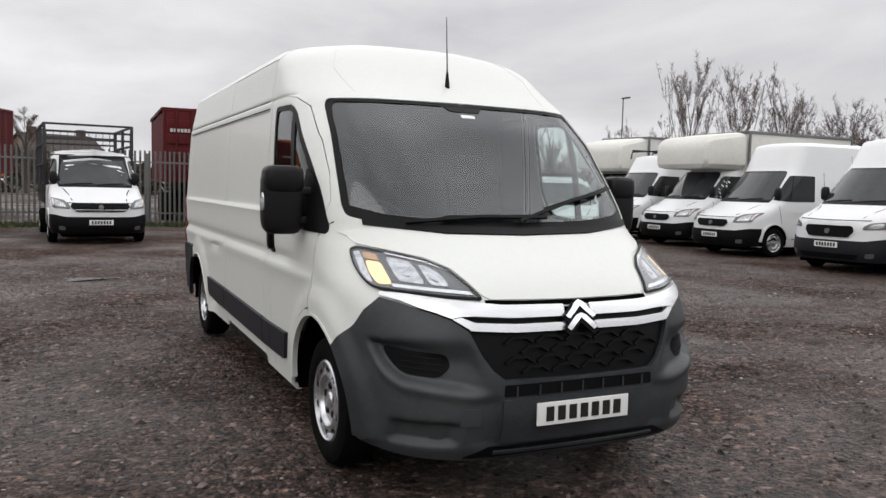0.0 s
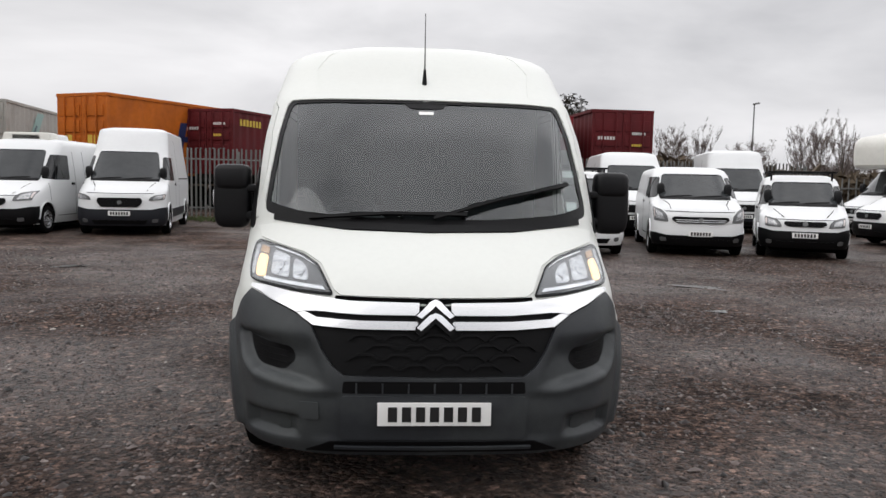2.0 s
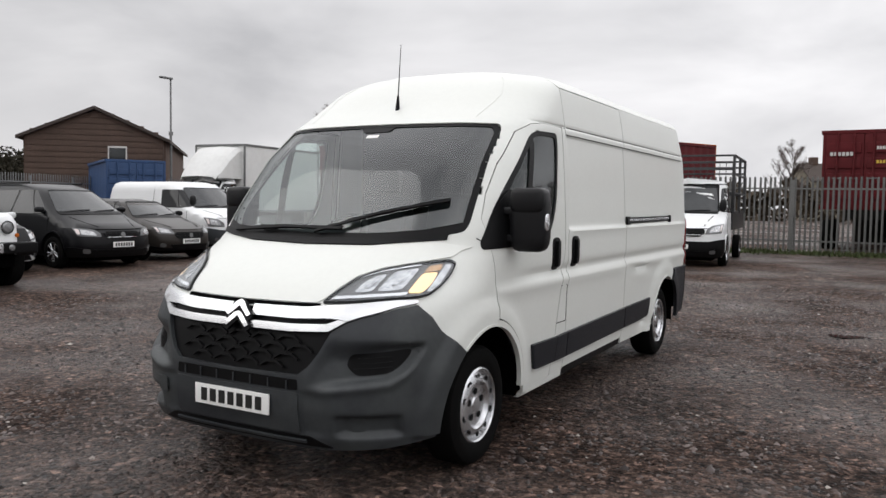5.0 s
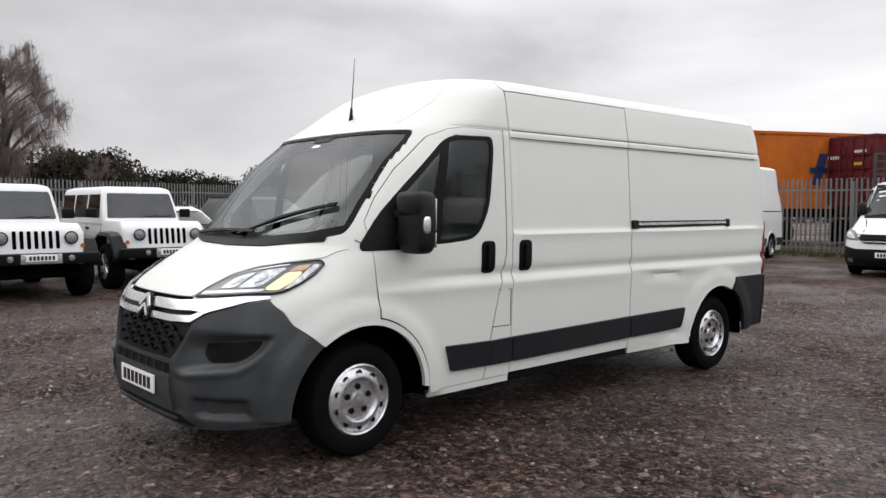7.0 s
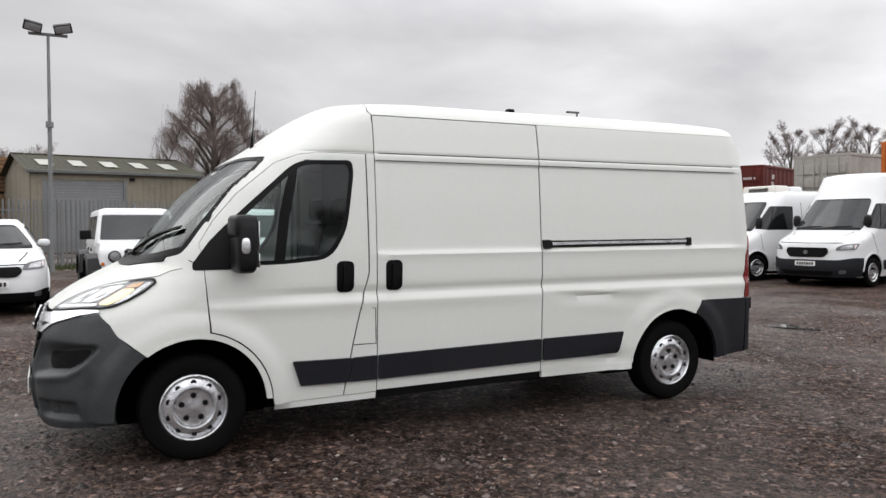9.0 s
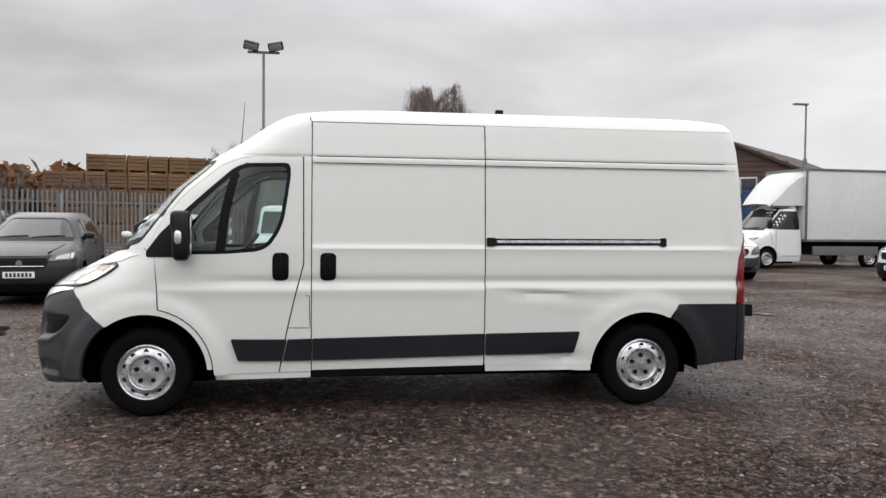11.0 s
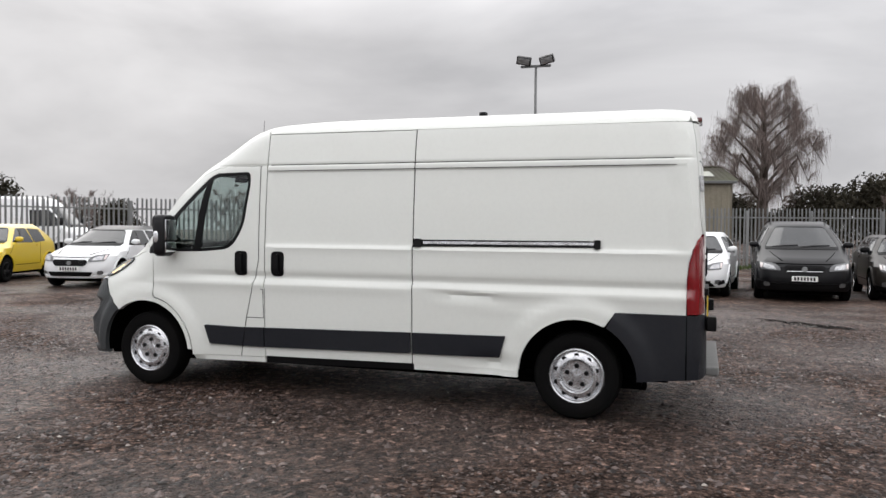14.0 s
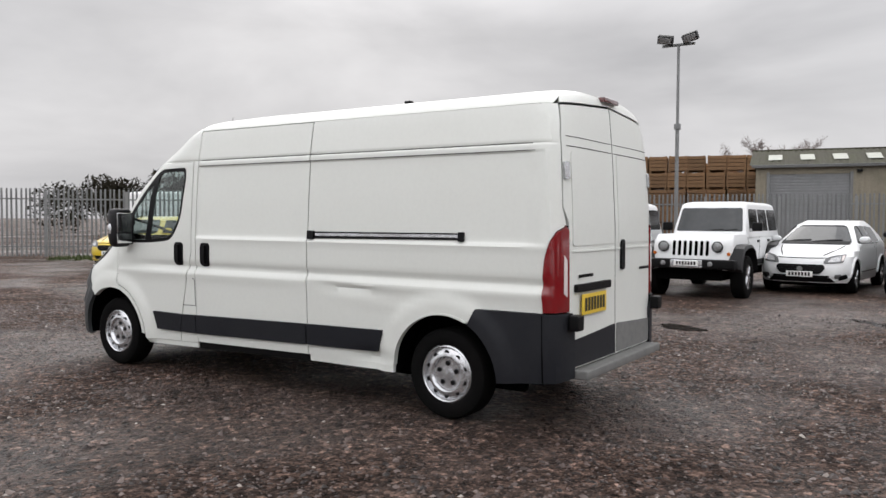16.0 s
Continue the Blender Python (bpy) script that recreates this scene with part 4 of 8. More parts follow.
        P("corner_reflector", rounded([("f", 0.893, 1.034), ("f", 0.906, 1.036), ("f", 0.917, 1.070), ("f", 0.912, 1.165), ("f", 0.890, 1.170)], 0.006), REFLECT, lamp, off=0.011, thick=0.006, side=sd, step=0.02)
        for c in ((0.648, 1.072), (0.755, 1.088)):
            P("bulb_bowl", [("f", c[0] + 0.020 * math.cos(a * 0.524), c[1] + 0.022 * math.sin(a * 0.524)) for a in range(12)], REFLECT, lamp, off=0.015, thick=0.008, side=sd, step=0.02)
        P("lamp_lens", hl, LENS, lamp, off=0.022, thick=0.003, side=sd, step=0.05)
    # doors and sides
    for sd in (1, -1):
        d = P("front_door", door, WHITE, van, off=0.0, thick=0.02, side=sd, hole=win, zcuts=ZC, step=0.05)
        g = P("door_glass", win, GLASS, d, off=-0.010, thick=0.004, side=sd, step=0.08)
        VAN.ring("window_seal", win, win_in, BLACK, d, off=-0.003, thick=0.008, side=sd)
        S("window_divider", [("s", 0.560, 1.29), ("s", 0.605, 1.62), ("s", 0.68, 1.95)], 0.072, BLACK, d, off=-0.003, side=sd)
        P("mirror_mount", rounded([("s", 0.004, 1.243), ("s", 0.33, 1.250), ("s", 0.33, 1.600), ("s", 0.25, 1.555), ("s", 0.115, 1.44), ("s", 0.0, 1.285)], 0.025), BLACK, d, off=0.006, thick=0.01, side=sd)
        for nm, y0 in (("door_handle", 1.025), ("sliding_door_handle", 1.395)):
            hd = P(nm, rounded([("s", y0 - 0.062, 1.065), ("s", y0 + 0.062, 1.065), ("s", y0 + 0.066, 1.285), ("s", y0 - 0.062, 1.285)], 0.045), BLACK, d if y0 < 1.2 else van, "black moulded door handle", off=0.006, thick=0.012, side=sd) if (y0 < 1.2 or sd > 0) else None
            if hd:
                P("grip", rounded([("s", y0 - 0.020, 1.085), ("s", y0 + 0.020, 1.085), ("s", y0 + 0.020, 1.265), ("s", y0 - 0.020, 1.265)], 0.02), BLACK, hd, off=0.030, thick=0.03, side=sd)
        P("door_pillar", [("s", 1.02, 0.335), ("s", 1.262, 0.340), ("s", 1.262, 2.043), ("s", 1.205, 2.043), ("s", 1.21, 1.20), ("s", 1.145, 0.95), ("s", 1.085, 0.69)], WHITE, van, thick=0.02, side=sd, zcuts=ZC, step=0.05)
        S("fuel_flap_line", [("s", 1.135, 0.945), ("s", 1.25, 0.945), ("s", 1.255, 0.69), ("s", 1.08, 0.69)], 0.006, SEAM, van, off=0.0012, side=sd) if sd > 0 else None
        slide = P("sliding_door", [("s", 1.270, 0.350), ("s", 2.660, 0.368), ("s", 2.660, 2.326), ("s", 1.270, 2.326)], WHITE, van, thick=0.02, side=sd, zcuts=ZC, step=0.05)
        q = [("s", 2.670, 0.368), ("s", 3.57, 0.365)] + arc("s", 4.035, 0.34, 0.465, 176, 62, 16) + [("s", 4.335, 0.865), ("s", 4.855, 0.865), ("s", 4.856, 1.12), ("s", 4.868, 1.25), ("s", 4.896, 1.36), ("s", 4.931, 1.434), ("s", 4.962, 1.478), ("r", 0.912, 1.60), ("r", 0.887, 2.1), ("r", 0.847, 2.3305), ("s", 2.670, 2.3305)]
        P("rear_quarter", q, WHITE, van, thick=0.02, side=sd, zcuts=ZC, step=0.05)
        P("roof_side", [("s", 1.269, 2.334), ("r", 0.88, 2.334), ("r", 0.80, 2.39), ("r", 0.66, 2.43), ("r", 0.50, 2.46), ("s", 1.368, 2.46), ("s", 1.318, 2.44), ("s", 1.273, 2.40)], WHITE, van, thick=0.02, side=sd, zcuts=ZC, step=0.05)
        # dark bands behind the gaps
        S("shut_line", [("s", 1.265, 0.345), ("s", 1.265, 2.33), ("s", 2.665, 2.33), ("s", 2.665, 0.365)], 0.026, SEAM, van, off=-0.008, side=sd)
        S("shut_line", [("s", 1.015, 0.335), ("s", 1.08, 0.69), ("s", 1.14, 0.95), ("s", 1.205, 1.20), ("s", 1.20, 2.048), ("s", 0.85, 2.048), ("s", 0.715, 2.03), ("s", 0.555, 1.97), ("s", 0.295, 1.755), ("s", 0.135, 1.568), ("s", 0.046, 1.42), ("s", 0.066, 1.265), ("s", 0.102, 0.845)], 0.022, SEAM, van, off=-0.008, side=sd)
        S("shut_line", arc("s", 0.0, 0.34, 0.51, 78, 5, 10), 0.02, SEAM, van, off=-0.008, side=sd)
        S("shut_line", [("s", 2.665, 2.33), ("s", 4.86, 2.33)], 0.022, SEAM, van, off=-0.008, side=sd)
        S("gutter_line", [("s", 1.30, 2.053), ("s", 4.75, 2.053)], 0.006, SEAM, van, off=0.0012, side=sd)
        S("panel_line", [("s", 1.28, 2.000), ("s", 4.77, 2.000)], 0.004, SEAM, van, off=0.0012, side=sd)
        S("wing_line", [("s", -0.02, 1.31), ("s", 0.07, 1.262)], 0.006, SEAM, van, off=0.0015, side=sd)
        # wheel arch lip
        S("arch_lip", arc("s", 0.0, 0.34, 0.487, 80, 4, 14), 0.038, WHITE, van, off=0.004, thick=0.03, side=sd)
        S("rear_arch_lip", arc("s", 4.035, 0.34, 0.468, 176, 64, 20), 0.014, WHITE, van, off=0.006, thick=0.05, side=sd)
        S("wing_arch_lip", arc("s", 0.0, 0.34, 0.474, 78, 128, 14), 0.014, WHITE, van, off=0.006, thick=0.05, side=sd)
        # rubbing strips
        P("rubbing_strip", rounded([("s", 0.70, 0.435), ("s", 1.040, 0.432), ("s", 1.075, 0.60), ("s", 0.645, 0.605)], 0.012), STRIP, van, "dark grey side rubbing strip", off=0.022, thick=0.025, side=sd)
        P("rubbing_strip", [("s", 1.047, 0.432), ("s", 1.262, 0.432), ("s", 1.262, 0.605), ("s", 1.082, 0.60)], STRIP, van, "dark grey side rubbing strip", off=0.022, thick=0.025, side=sd)
        P("rubbing_strip", rounded([("s", 1.274, 0.432), ("s", 2.656, 0.455), ("s", 2.656, 0.63), ("s", 1.274, 0.605)], 0.01), STRIP, van, "dark grey side rubbing strip", off=0.022, thick=0.025, side=sd)
        P("rubbing_strip", rounded([("s", 2.674, 0.455), ("s", 3.42, 0.462), ("s", 3.47, 0.64), ("s", 2.674, 0.63)], 0.012), STRIP, van, "dark grey side rubbing strip", off=0.022, thick=0.025, side=sd)
        P("sill", [("s", 1.27, 0.285), ("s", 2.66, 0.310), ("s", 2.66, 0.362), ("s", 1.27, 0.343)], BLACK, van, off=-0.012, thick=0.03, side=sd)
        P("lower_sill", [("s", 0.53, 0.28), ("s", 1.26, 0.29), ("s", 1.26, 0.334), ("s", 0.53, 0.322)], WHITE, van, off=-0.004, thick=0.03, side=sd)
        P("lower_sill", [("s", 2.68, 0.315), ("s", 3.57, 0.315), ("s", 3.57, 0.366), ("s", 2.68, 0.366)], WHITE, van, off=-0.004, thick=0.03, side=sd)
        # rear bumper corner
        rb = P("rear_bumper_corner", [("s", 4.50, 0.345)] + arc("s", 4.035, 0.34, 0.47, 4, 60, 8) + [("s", 4.33, 0.862), ("s", 4.84, 0.862), ("r", 0.86, 0.862), ("r", 0.80, 0.74), ("r", 0.80, 0.40), ("s", 4.85, 0.375)], STRIP, van, "dark grey rear bumper corner", off=0.020, thick=0.035, side=sd, step=0.05)
        S("corner_joint", [("s", 4.86, 0.38), ("s", 4.86, 0.855)], 0.006, SEAM, rb, off=0.0215, side=sd)
        # tail lamp
        tl = rounded([("s", 4.865, 0.872), ("r", 0.86, 0.872), ("r", 0.86, 1.44), ("r", 0.90, 1.475), ("s", 4.965, 1.472), ("s", 4.935, 1.432), ("s", 4.900, 1.36), ("s", 4.872, 1.25), ("s", 4.860, 1.12), ("s", 4.858, 0.98)], 0.01)
        lamp = P("tail_lamp", tl, REDLENS, van, "tall red tail lamp", off=0.012, thick=0.02, side=sd, step=0.03)
        P("reversing_lens", [("s", 4.960, 1.00), ("r", 0.888, 0.975), ("r", 0.888, 1.23), ("s", 4.957, 1.27)], PALELENS, lamp, off=0.0155, thick=0.005, side=sd, step=0.03)
    # sliding door rail on the near side
    rail = P("door_rail", rounded([("s", 2.70, 1.352), ("s", 4.205, 1.362), ("s", 4.205, 1.412), ("s", 2.70, 1.408)], 0.008), BLACK, van, "sliding door rail", off=0.010, thick=0.02)
    S("rail_slot", [("s", 2.76, 1.384), ("s", 4.17, 1.390)], 0.022, STEEL, rail, off=0.016, thick=0.01)
    P("rail_end", rounded([("s", 2.675, 1.345), ("s", 2.745, 1.345), ("s", 2.745, 1.415), ("s", 2.675, 1.415)], 0.01), BLACK, rail, off=0.022, thick=0.02)
    P("rail_end", rounded([("s", 4.165, 1.350), ("s", 4.215, 1.350), ("s", 4.215, 1.420), ("s", 4.165, 1.420)], 0.01), BLACK, rail, off=0.020, thick=0.02)
    # back doors
    for sd in (1, -1):
        bd = P("back_door", [("r", 0.008, 0.46), ("r", 0.845, 0.46), ("r", 0.845, 1.50), ("r", 0.90, 1.60), ("r", 0.875, 2.1), ("r", 0.835, 2.325), ("r", 0.008, 2.385)], WHITE, van, thick=0.02, side=sd, step=0.07)
        P("door_recess", rounded([("r", 0.07, 1.33), ("r", 0.80, 1.33), ("r", 0.78, 2.0), ("r", 0.07, 2.03)], 0.03), WHITE, bd, off=0.005, thick=0.005, side=sd, step=0.08)
        # these two creases are thin black strips, their shade put into the colour
        S("door_crease", [("r", 0.03, 2.035), ("r", 0.83, 2.035)], 0.006, SEAM, bd, off=0.0015, side=sd)
        S("door_crease", [("r", 0.03, 2.105), ("r", 0.83, 2.105)], 0.005, SEAM, bd, off=0.0015, side=sd)
        S("door_crease", [("r", 0.05, 1.29), ("r", 0.80, 1.29)], 0.012, WHITE, bd, off=0.008, thick=0.008, side=sd)
        P("kick_panel", rounded([("r", 0.02, 0.47), ("r", 0.83, 0.47), ("r", 0.83, 0.66), ("r", 0.02, 0.70)], 0.02), STRIP if sd > 0 else STEPGREY, bd, off=0.008, thick=0.01, side=sd)
        for zz in (1.86, 0.80):
            P("hinge", rounded([("r", 0.83, zz - 0.06), ("r", 0.885, zz - 0.06), ("r", 0.885, zz + 0.06), ("r", 0.83, zz + 0.06)], 0.01), STEEL if zz > 1 else BLACK, bd, off=0.022, thick=0.02, side=sd)
    S("shut_line", [("r", 0.0, 0.46), ("r", 0.0, 2.385)], 0.03, SEAM, van, off=-0.006)
    for sd in (1, -1):
        S("shut_line", [("r", 0.905, 1.62), ("r", 0.882, 2.1), ("r", 0.836, 2.325), ("r", 0.0, 2.395)], 0.022, SEAM, van, off=-0.010, side=sd)
    for sd in (1, -1):
        P("roof_back", [("r", 0.0, 2.405), ("r", 0.83, 2.345), ("r", 0.80, 2.39), ("r", 0.66, 2.43), ("r", 0.50, 2.46), ("r", 0.0, 2.46)], WHITE, van, thick=0.02, step=0.05, zcuts=ZC, side=sd)
    box("high_brake_lamp", (-0.15, 0.15, 4.885, 4.945, 2.425, 2.465), REDLENS2, van, "smoked red high brake lamp", 0.014)
    P("back_handle", rounded([("r", -0.10, 1.12), ("r", -0.17, 1.12), ("r", -0.17, 1.36), ("r", -0.10, 1.36)], 0.03), BLACK, van, "black moulded door handle", off=0.02, thick=0.03)
    P("plate_light_bar", rounded([("r", 0.16, 1.00), ("r", 0.78, 1.00), ("r", 0.78, 1.055), ("r", 0.16, 1.055)], 0.012), BLACK, van, off=0.03, thick=0.035)
    rp = number_plate(van, 0.47, 5.008, 0.905, PLATE_Y, 0.45, 0.15, 180)
    for a, b in ((0.45, 0.72), (-0.80, -0.55)):
        bars("name_bar", a, b, 1.10, 1.122, 8, lambda x, z, dd: (x, 4.990 + dd, z), BLACK, van, 0.003, 0.3)
    box("rear_step", (-0.80, 0.80, 4.93, 5.10, 0.385, 0.45), STEPGREY, van, "worn grey rear step", 0.015)
    for sd in (1, -1):
        box("bump_stop", (sd * 0.86 - 0.055, sd * 0.86 + 0.055, 5.0, 5.075, 0.74, 0.85), BLACK, van, bevel=0.015)
    # roof skin
    ss = np.linspace(VAN.s[0], VAN.s[-1], 220)[:-1]
    ring = VAN.at(ss, np.full_like(ss, 2.459), 0.0)
    n = len(ss)
    rows, faces = [], []
    for f in (1.0, 0.96, 0.91, 0.85, 0.77, 0.66, 0.52, 0.36, 0.2):
        c = ring.copy()
        c[:, 0] *= f
        c[:, 1] = np.where(c[:, 1] < 3.0, 3.0 + (c[:, 1] - 3.0) * (1 - (1 - f) * 0.55), 3.0 + (c[:, 1] - 3.0) * (1 - (1 - f) * 0.25))
        c[:, 2] = 2.459 + 0.080 * (1 - f * f)
        rows.append(c)
    for k in range(len(rows) - 1):
        faces += [(k * n + i, k * n + (i + 1) % n, (k + 1) * n + (i + 1) % n, (k + 1) * n + i) for i in range(n)]
    faces.append(tuple(range((len(rows) - 1) * n, len(rows) * n)))
    link_mesh("roof_skin", np.concatenate(rows), faces, WHITE, van)
    box("roof_marker", (-0.03, 0.03, 2.95, 3.02, 2.535, 2.60), BLACK, van, bevel=0.012)
    for sd in (1, -1):
        VAN.strip("roof_crease", [("f", 0.66, 2.07), ("f", 0.70, 2.25), ("f", 0.63, 2.37), ("f", 0.54, 2.44)], 0.014, WHITE, van, off=0.0025, thick=0.003, side=sd)
    # aerial
    aer = tube("aerial", (0, 0.61, 2.15), (0, 0.645, 2.60), 0.005, BLACK, van, "black whip aerial", 0.002)
    tube("aerial_base", (0, 0.61, 2.13), (0, 0.616, 2.24), 0.018, BLACK, aer, r1=0.008)
    # wipers: arms on the screen
    for name, a, b in (("wiper", (-0.64, 1.312), (0.20, 1.338)), ("wiper", (0.02, 1.318), (0.79, 1.512))):
        w = S(name, [("f", a[0], a[1]), ("f", (a[0] + b[0]) / 2, (a[1] + b[1]) / 2 + 0.015), ("f", b[0], b[1])], 0.014, BLACK, van, "black wiper", off=0.026, thick=0.014)
        S("wiper_blade", [("f", a[0] + (b[0] - a[0]) * 0.25, a[1] + (b[1] - a[1]) * 0.25 + 0.022), ("f", b[0], b[1] + 0.012)], 0.013, BLACK, w, off=0.016, thick=0.016)
    P("mirror_pad", rounded([("f", -0.10, 1.975), ("f", 0.10, 1.975), ("f", 0.14, 2.02), ("f", -0.14, 2.02)], 0.02), BLACK, van, off=-0.008, thick=0.004)
    P("screen_sticker", [("f", -0.045, 1.935), ("f", 0.045, 1.935), ("f", 0.045, 1.955), ("f", -0.045, 1.955)], PLATE_W, van, off=-0.008, thick=0.004)
    # door mirrors: a rounded housing on two arms, the gap between them open
    for sd in (1, -1):
        mir = new("door_mirror")
        mir.parent = van
        bm = bmesh.new()
        add_pod(bm, (sd * 1.150, 0.295, 1.415), (0.112, 0.068, 0.190), 4.6, lean=0.12 * sd)
        part("mirror_housing", bm, MIRRORBLACK, mir, "black twin mirror housing", 60)
        bm = bmesh.new()
        add_pod(bm, (sd * 1.149, 0.290, 1.528), (0.107, 0.076, 0.078), 4.4, lean=0.12 * sd)
        part("mirror_cap", bm, MIRRORBLACK, mir, sharp=60)
        for zz in (1.465, 1.305):
            bm = bmesh.new()
            add_box(bm, 0.97, 1.10, 0.225, 0.30, zz - 0.024, zz + 0.024, 0.018)
            for v in bm.verts:
                v.co.x *= sd
            part("mirror_arm", bm, MIRRORBLACK, mir)
        bm = bmesh.new()
        add_pod(bm, (sd * 1.249, 0.290, 1.405), (0.018, 0.030, 0.055), 3.0)
        part("side_repeater", bm, BRIGHT, mir, "clear side repeater lens", 60)
        for z0, z1 in ((1.375, 1.560), (1.265, 1.355)):
            bm = bmesh.new()
            add_box(bm, 1.060, 1.238, 0.362, 0.372, z0, z1, 0.004)
            for v in bm.verts:
                v.co.y += (v.co.x - 1.15) * 0.12
                v.co.x *= sd
            part("mirror_glass", bm, CHROME, mir)
    # wheels
    for y in (0.0, 4.035):
        for sd in (1, -1):
            wheel(van, sd * 0.985, y, 0.345, 0.345, 0.225, sd, rim_r=0.220)
    # underbody and arch liners
    bm = bmesh.new()
    add_box(bm, -0.62, 0.62, -0.72, 4.30, 0.22, 0.78)
    add_box(bm, -0.60, 0.60, -0.74, -0.42, 0.23, 0.34)
    add_box(bm, -0.55, 0.55, 4.30, 4.86, 0.36, 0.78)
    add_tube(bm, (0.72, 3.2, 0.30), (0.72, 4.72, 0.33), 0.035)
    add_box(bm, -0.95, 0.95, 0.62, 3.45, 0.30, 0.42)
    add_box(bm, -0.93, 0.93, 4.55, 4.90, 0.40, 0.9)
    part("underbody", bm, SEAM, van)
    for yy in (0.0, 4.035):
        for sd in (1, -1):
            box("wheel_well", (sd * 0.66 - 0.04, sd * 0.66 + 0.04, yy - 0.52, yy + 0.52, 0.22, 0.86), SEAM, van, bevel=0.01)
    for yy in (0.0, 4.035):
        for sd in (1, -1):
            bm = bmesh.new()
            prev = None
            for i in range(15):
                a = radians(-5 + 190 * i / 14)
                c, s_ = yy + 0.50 * math.cos(a), 0.34 + 0.50 * math.sin(a)
                cur = (bm.verts.new((sd * 0.70, c, s_)), bm.verts.new((sd * 0.99, c, s_)))
                if prev:
                    bm.faces.new((prev[0], prev[1], cur[1], cur[0]))
                prev = cur
            part("arch_liner", bm, SEAM, van)
    # cab inside
    bm = bmesh.new()
    add_box(bm, -0.82, 0.82, -0.06, 0.50, 1.02, 1.225, 0.05, (1, 0.85))
    add_box(bm, -0.70, -0.20, 0.05, 0.42, 1.20, 1.33, 0.05, (0.8, 0.7))
    add_box(bm, -0.20, 0.22, 0.22, 0.56, 0.85, 1.25, 0.04)
    part("dashboard", bm, CABIN, van)
    box("bulkhead", (-0.90, 0.90, 1.46, 1.49, 0.5, 2.25), CABIN_L, van, bevel=0.004)
    box("cab_floor", (-0.95, 0.95, 0.56, 1.47, 0.55, 0.62), CABIN, van, bevel=0.004)
    box("headlining", (-0.78, 0.78, 1.02, 1.46, 2.17, 2.20), CABIN_L, van, bevel=0.004)
    for x in (-0.52, 0.10, 0.56):
        seat = new("seat")
        seat.parent = van
        bm = bmesh.new()
        add_box(bm, x - 0.22, x + 0.22, 0.62, 1.12, 0.78, 0.98, 0.05)
        part("cushion", bm, SEATCLOTH, seat)
        bm = bmesh.new()
        add_box(bm, x - 0.22, x + 0.22, 1.10, 1.24, 0.92, 1.55, 0.05)
        for v in bm.verts:
            v.co.y += (v.co.z - 0.92) * 0.22
        part("backrest", bm, SEATCLOTH, seat)
        bm = bmesh.new()
        add_box(bm, x - 0.12, x + 0.12, 1.25, 1.34, 1.58, 1.76, 0.035)
        part("headrest", bm, SEATCLOTH, seat)
    sw = bmesh.new()
    n, m = 28, 8
    ring = []
    for i in range(n):
        a = 2 * math.pi * i / n
        c = Vector((0.19 * math.cos(a), 0.19 * math.sin(a), 0))
        u = Vector((math.cos(a), math.sin(a), 0))
        ring.append([sw.verts.new(c + u * 0.016 * math.cos(2 * math.pi * j / m) + Vector((0, 0, 0.016 * math.sin(2 * math.pi * j / m)))) for j in range(m)])
    for i in range(n):
        for j in range(m):
            sw.faces.new((ring[i][j], ring[(i + 1) % n][j], ring[(i + 1) % n][(j + 1) % m], ring[i][(j + 1) % m]))
    add_box(sw, -0.17, 0.17, -0.03, 0.05, -0.03, -0.005, 0.008)
    add_box(sw, -0.03, 0.03, -0.18, 0.02, -0.03, -0.005, 0.008)
    st = part("steering_wheel", sw, CABIN, van)
    st.matrix_basis = pose(-0.45, 0.60, 1.26, 50, 0, 0)
    return van


build_van()


# ---- the yard ----
def ground_z(x, y):
    """The yard is dished: flat round the van, rising a little towards its edges."""
    r = np.hypot(np.asarray(x, float), np.asarray(y, float) - 2.0)
    return 0.0085 * np.maximum(0, np.minimum(r, 32) - 6.5)


def gz(x, y):
    return float(ground_z(x, y))


def lattice(x, y, cell, seed):
    """Smooth value noise between -1 and 1 on a square lattice."""
    table = np.random.default_rng(seed).uniform(-1, 1, (256, 256))
    u, v = x / cell, y / cell
    i, j = np.floor(u).astype(int), np.floor(v).astype(int)
    fu, fv = u - i, v - j
    fu, fv = fu * fu * (3 - 2 * fu), fv * fv * (3 - 2 * fv)
    a, b = table[i % 256, j % 256], table[(i + 1) % 256, j % 256]
    c, d = table[i % 256, (j + 1) % 256], table[(i + 1) % 256, (j + 1) % 256]
    return (a * (1 - fu) + b * fu) * (1 - fv) + (c * (1 - fu) + d * fu) * fv


def ground_lumps(x, y):
    """Ruts and lumps of the loose surface, none of it under the van, fading out far off."""
    x, y = np.asarray(x, float), np.asarray(y, float)
    fade = 1 - np.clip((np.hypot(x, y - 2) - 9) / 6, 0, 1)
    under = np.exp(-((x / 1.35) ** 6)) * np.exp(-(((y - 2.0) / 3.3) ** 6))
    rough = 0.010 * lattice(x, y, 1.1, 1) + 0.007 * lattice(x, y, 0.47, 2) + 0.007 * lattice(x, y, 0.21, 3) + 0.006 * lattice(x, y, 0.11, 4)
    return fade * (1 - under) * rough - 0.004


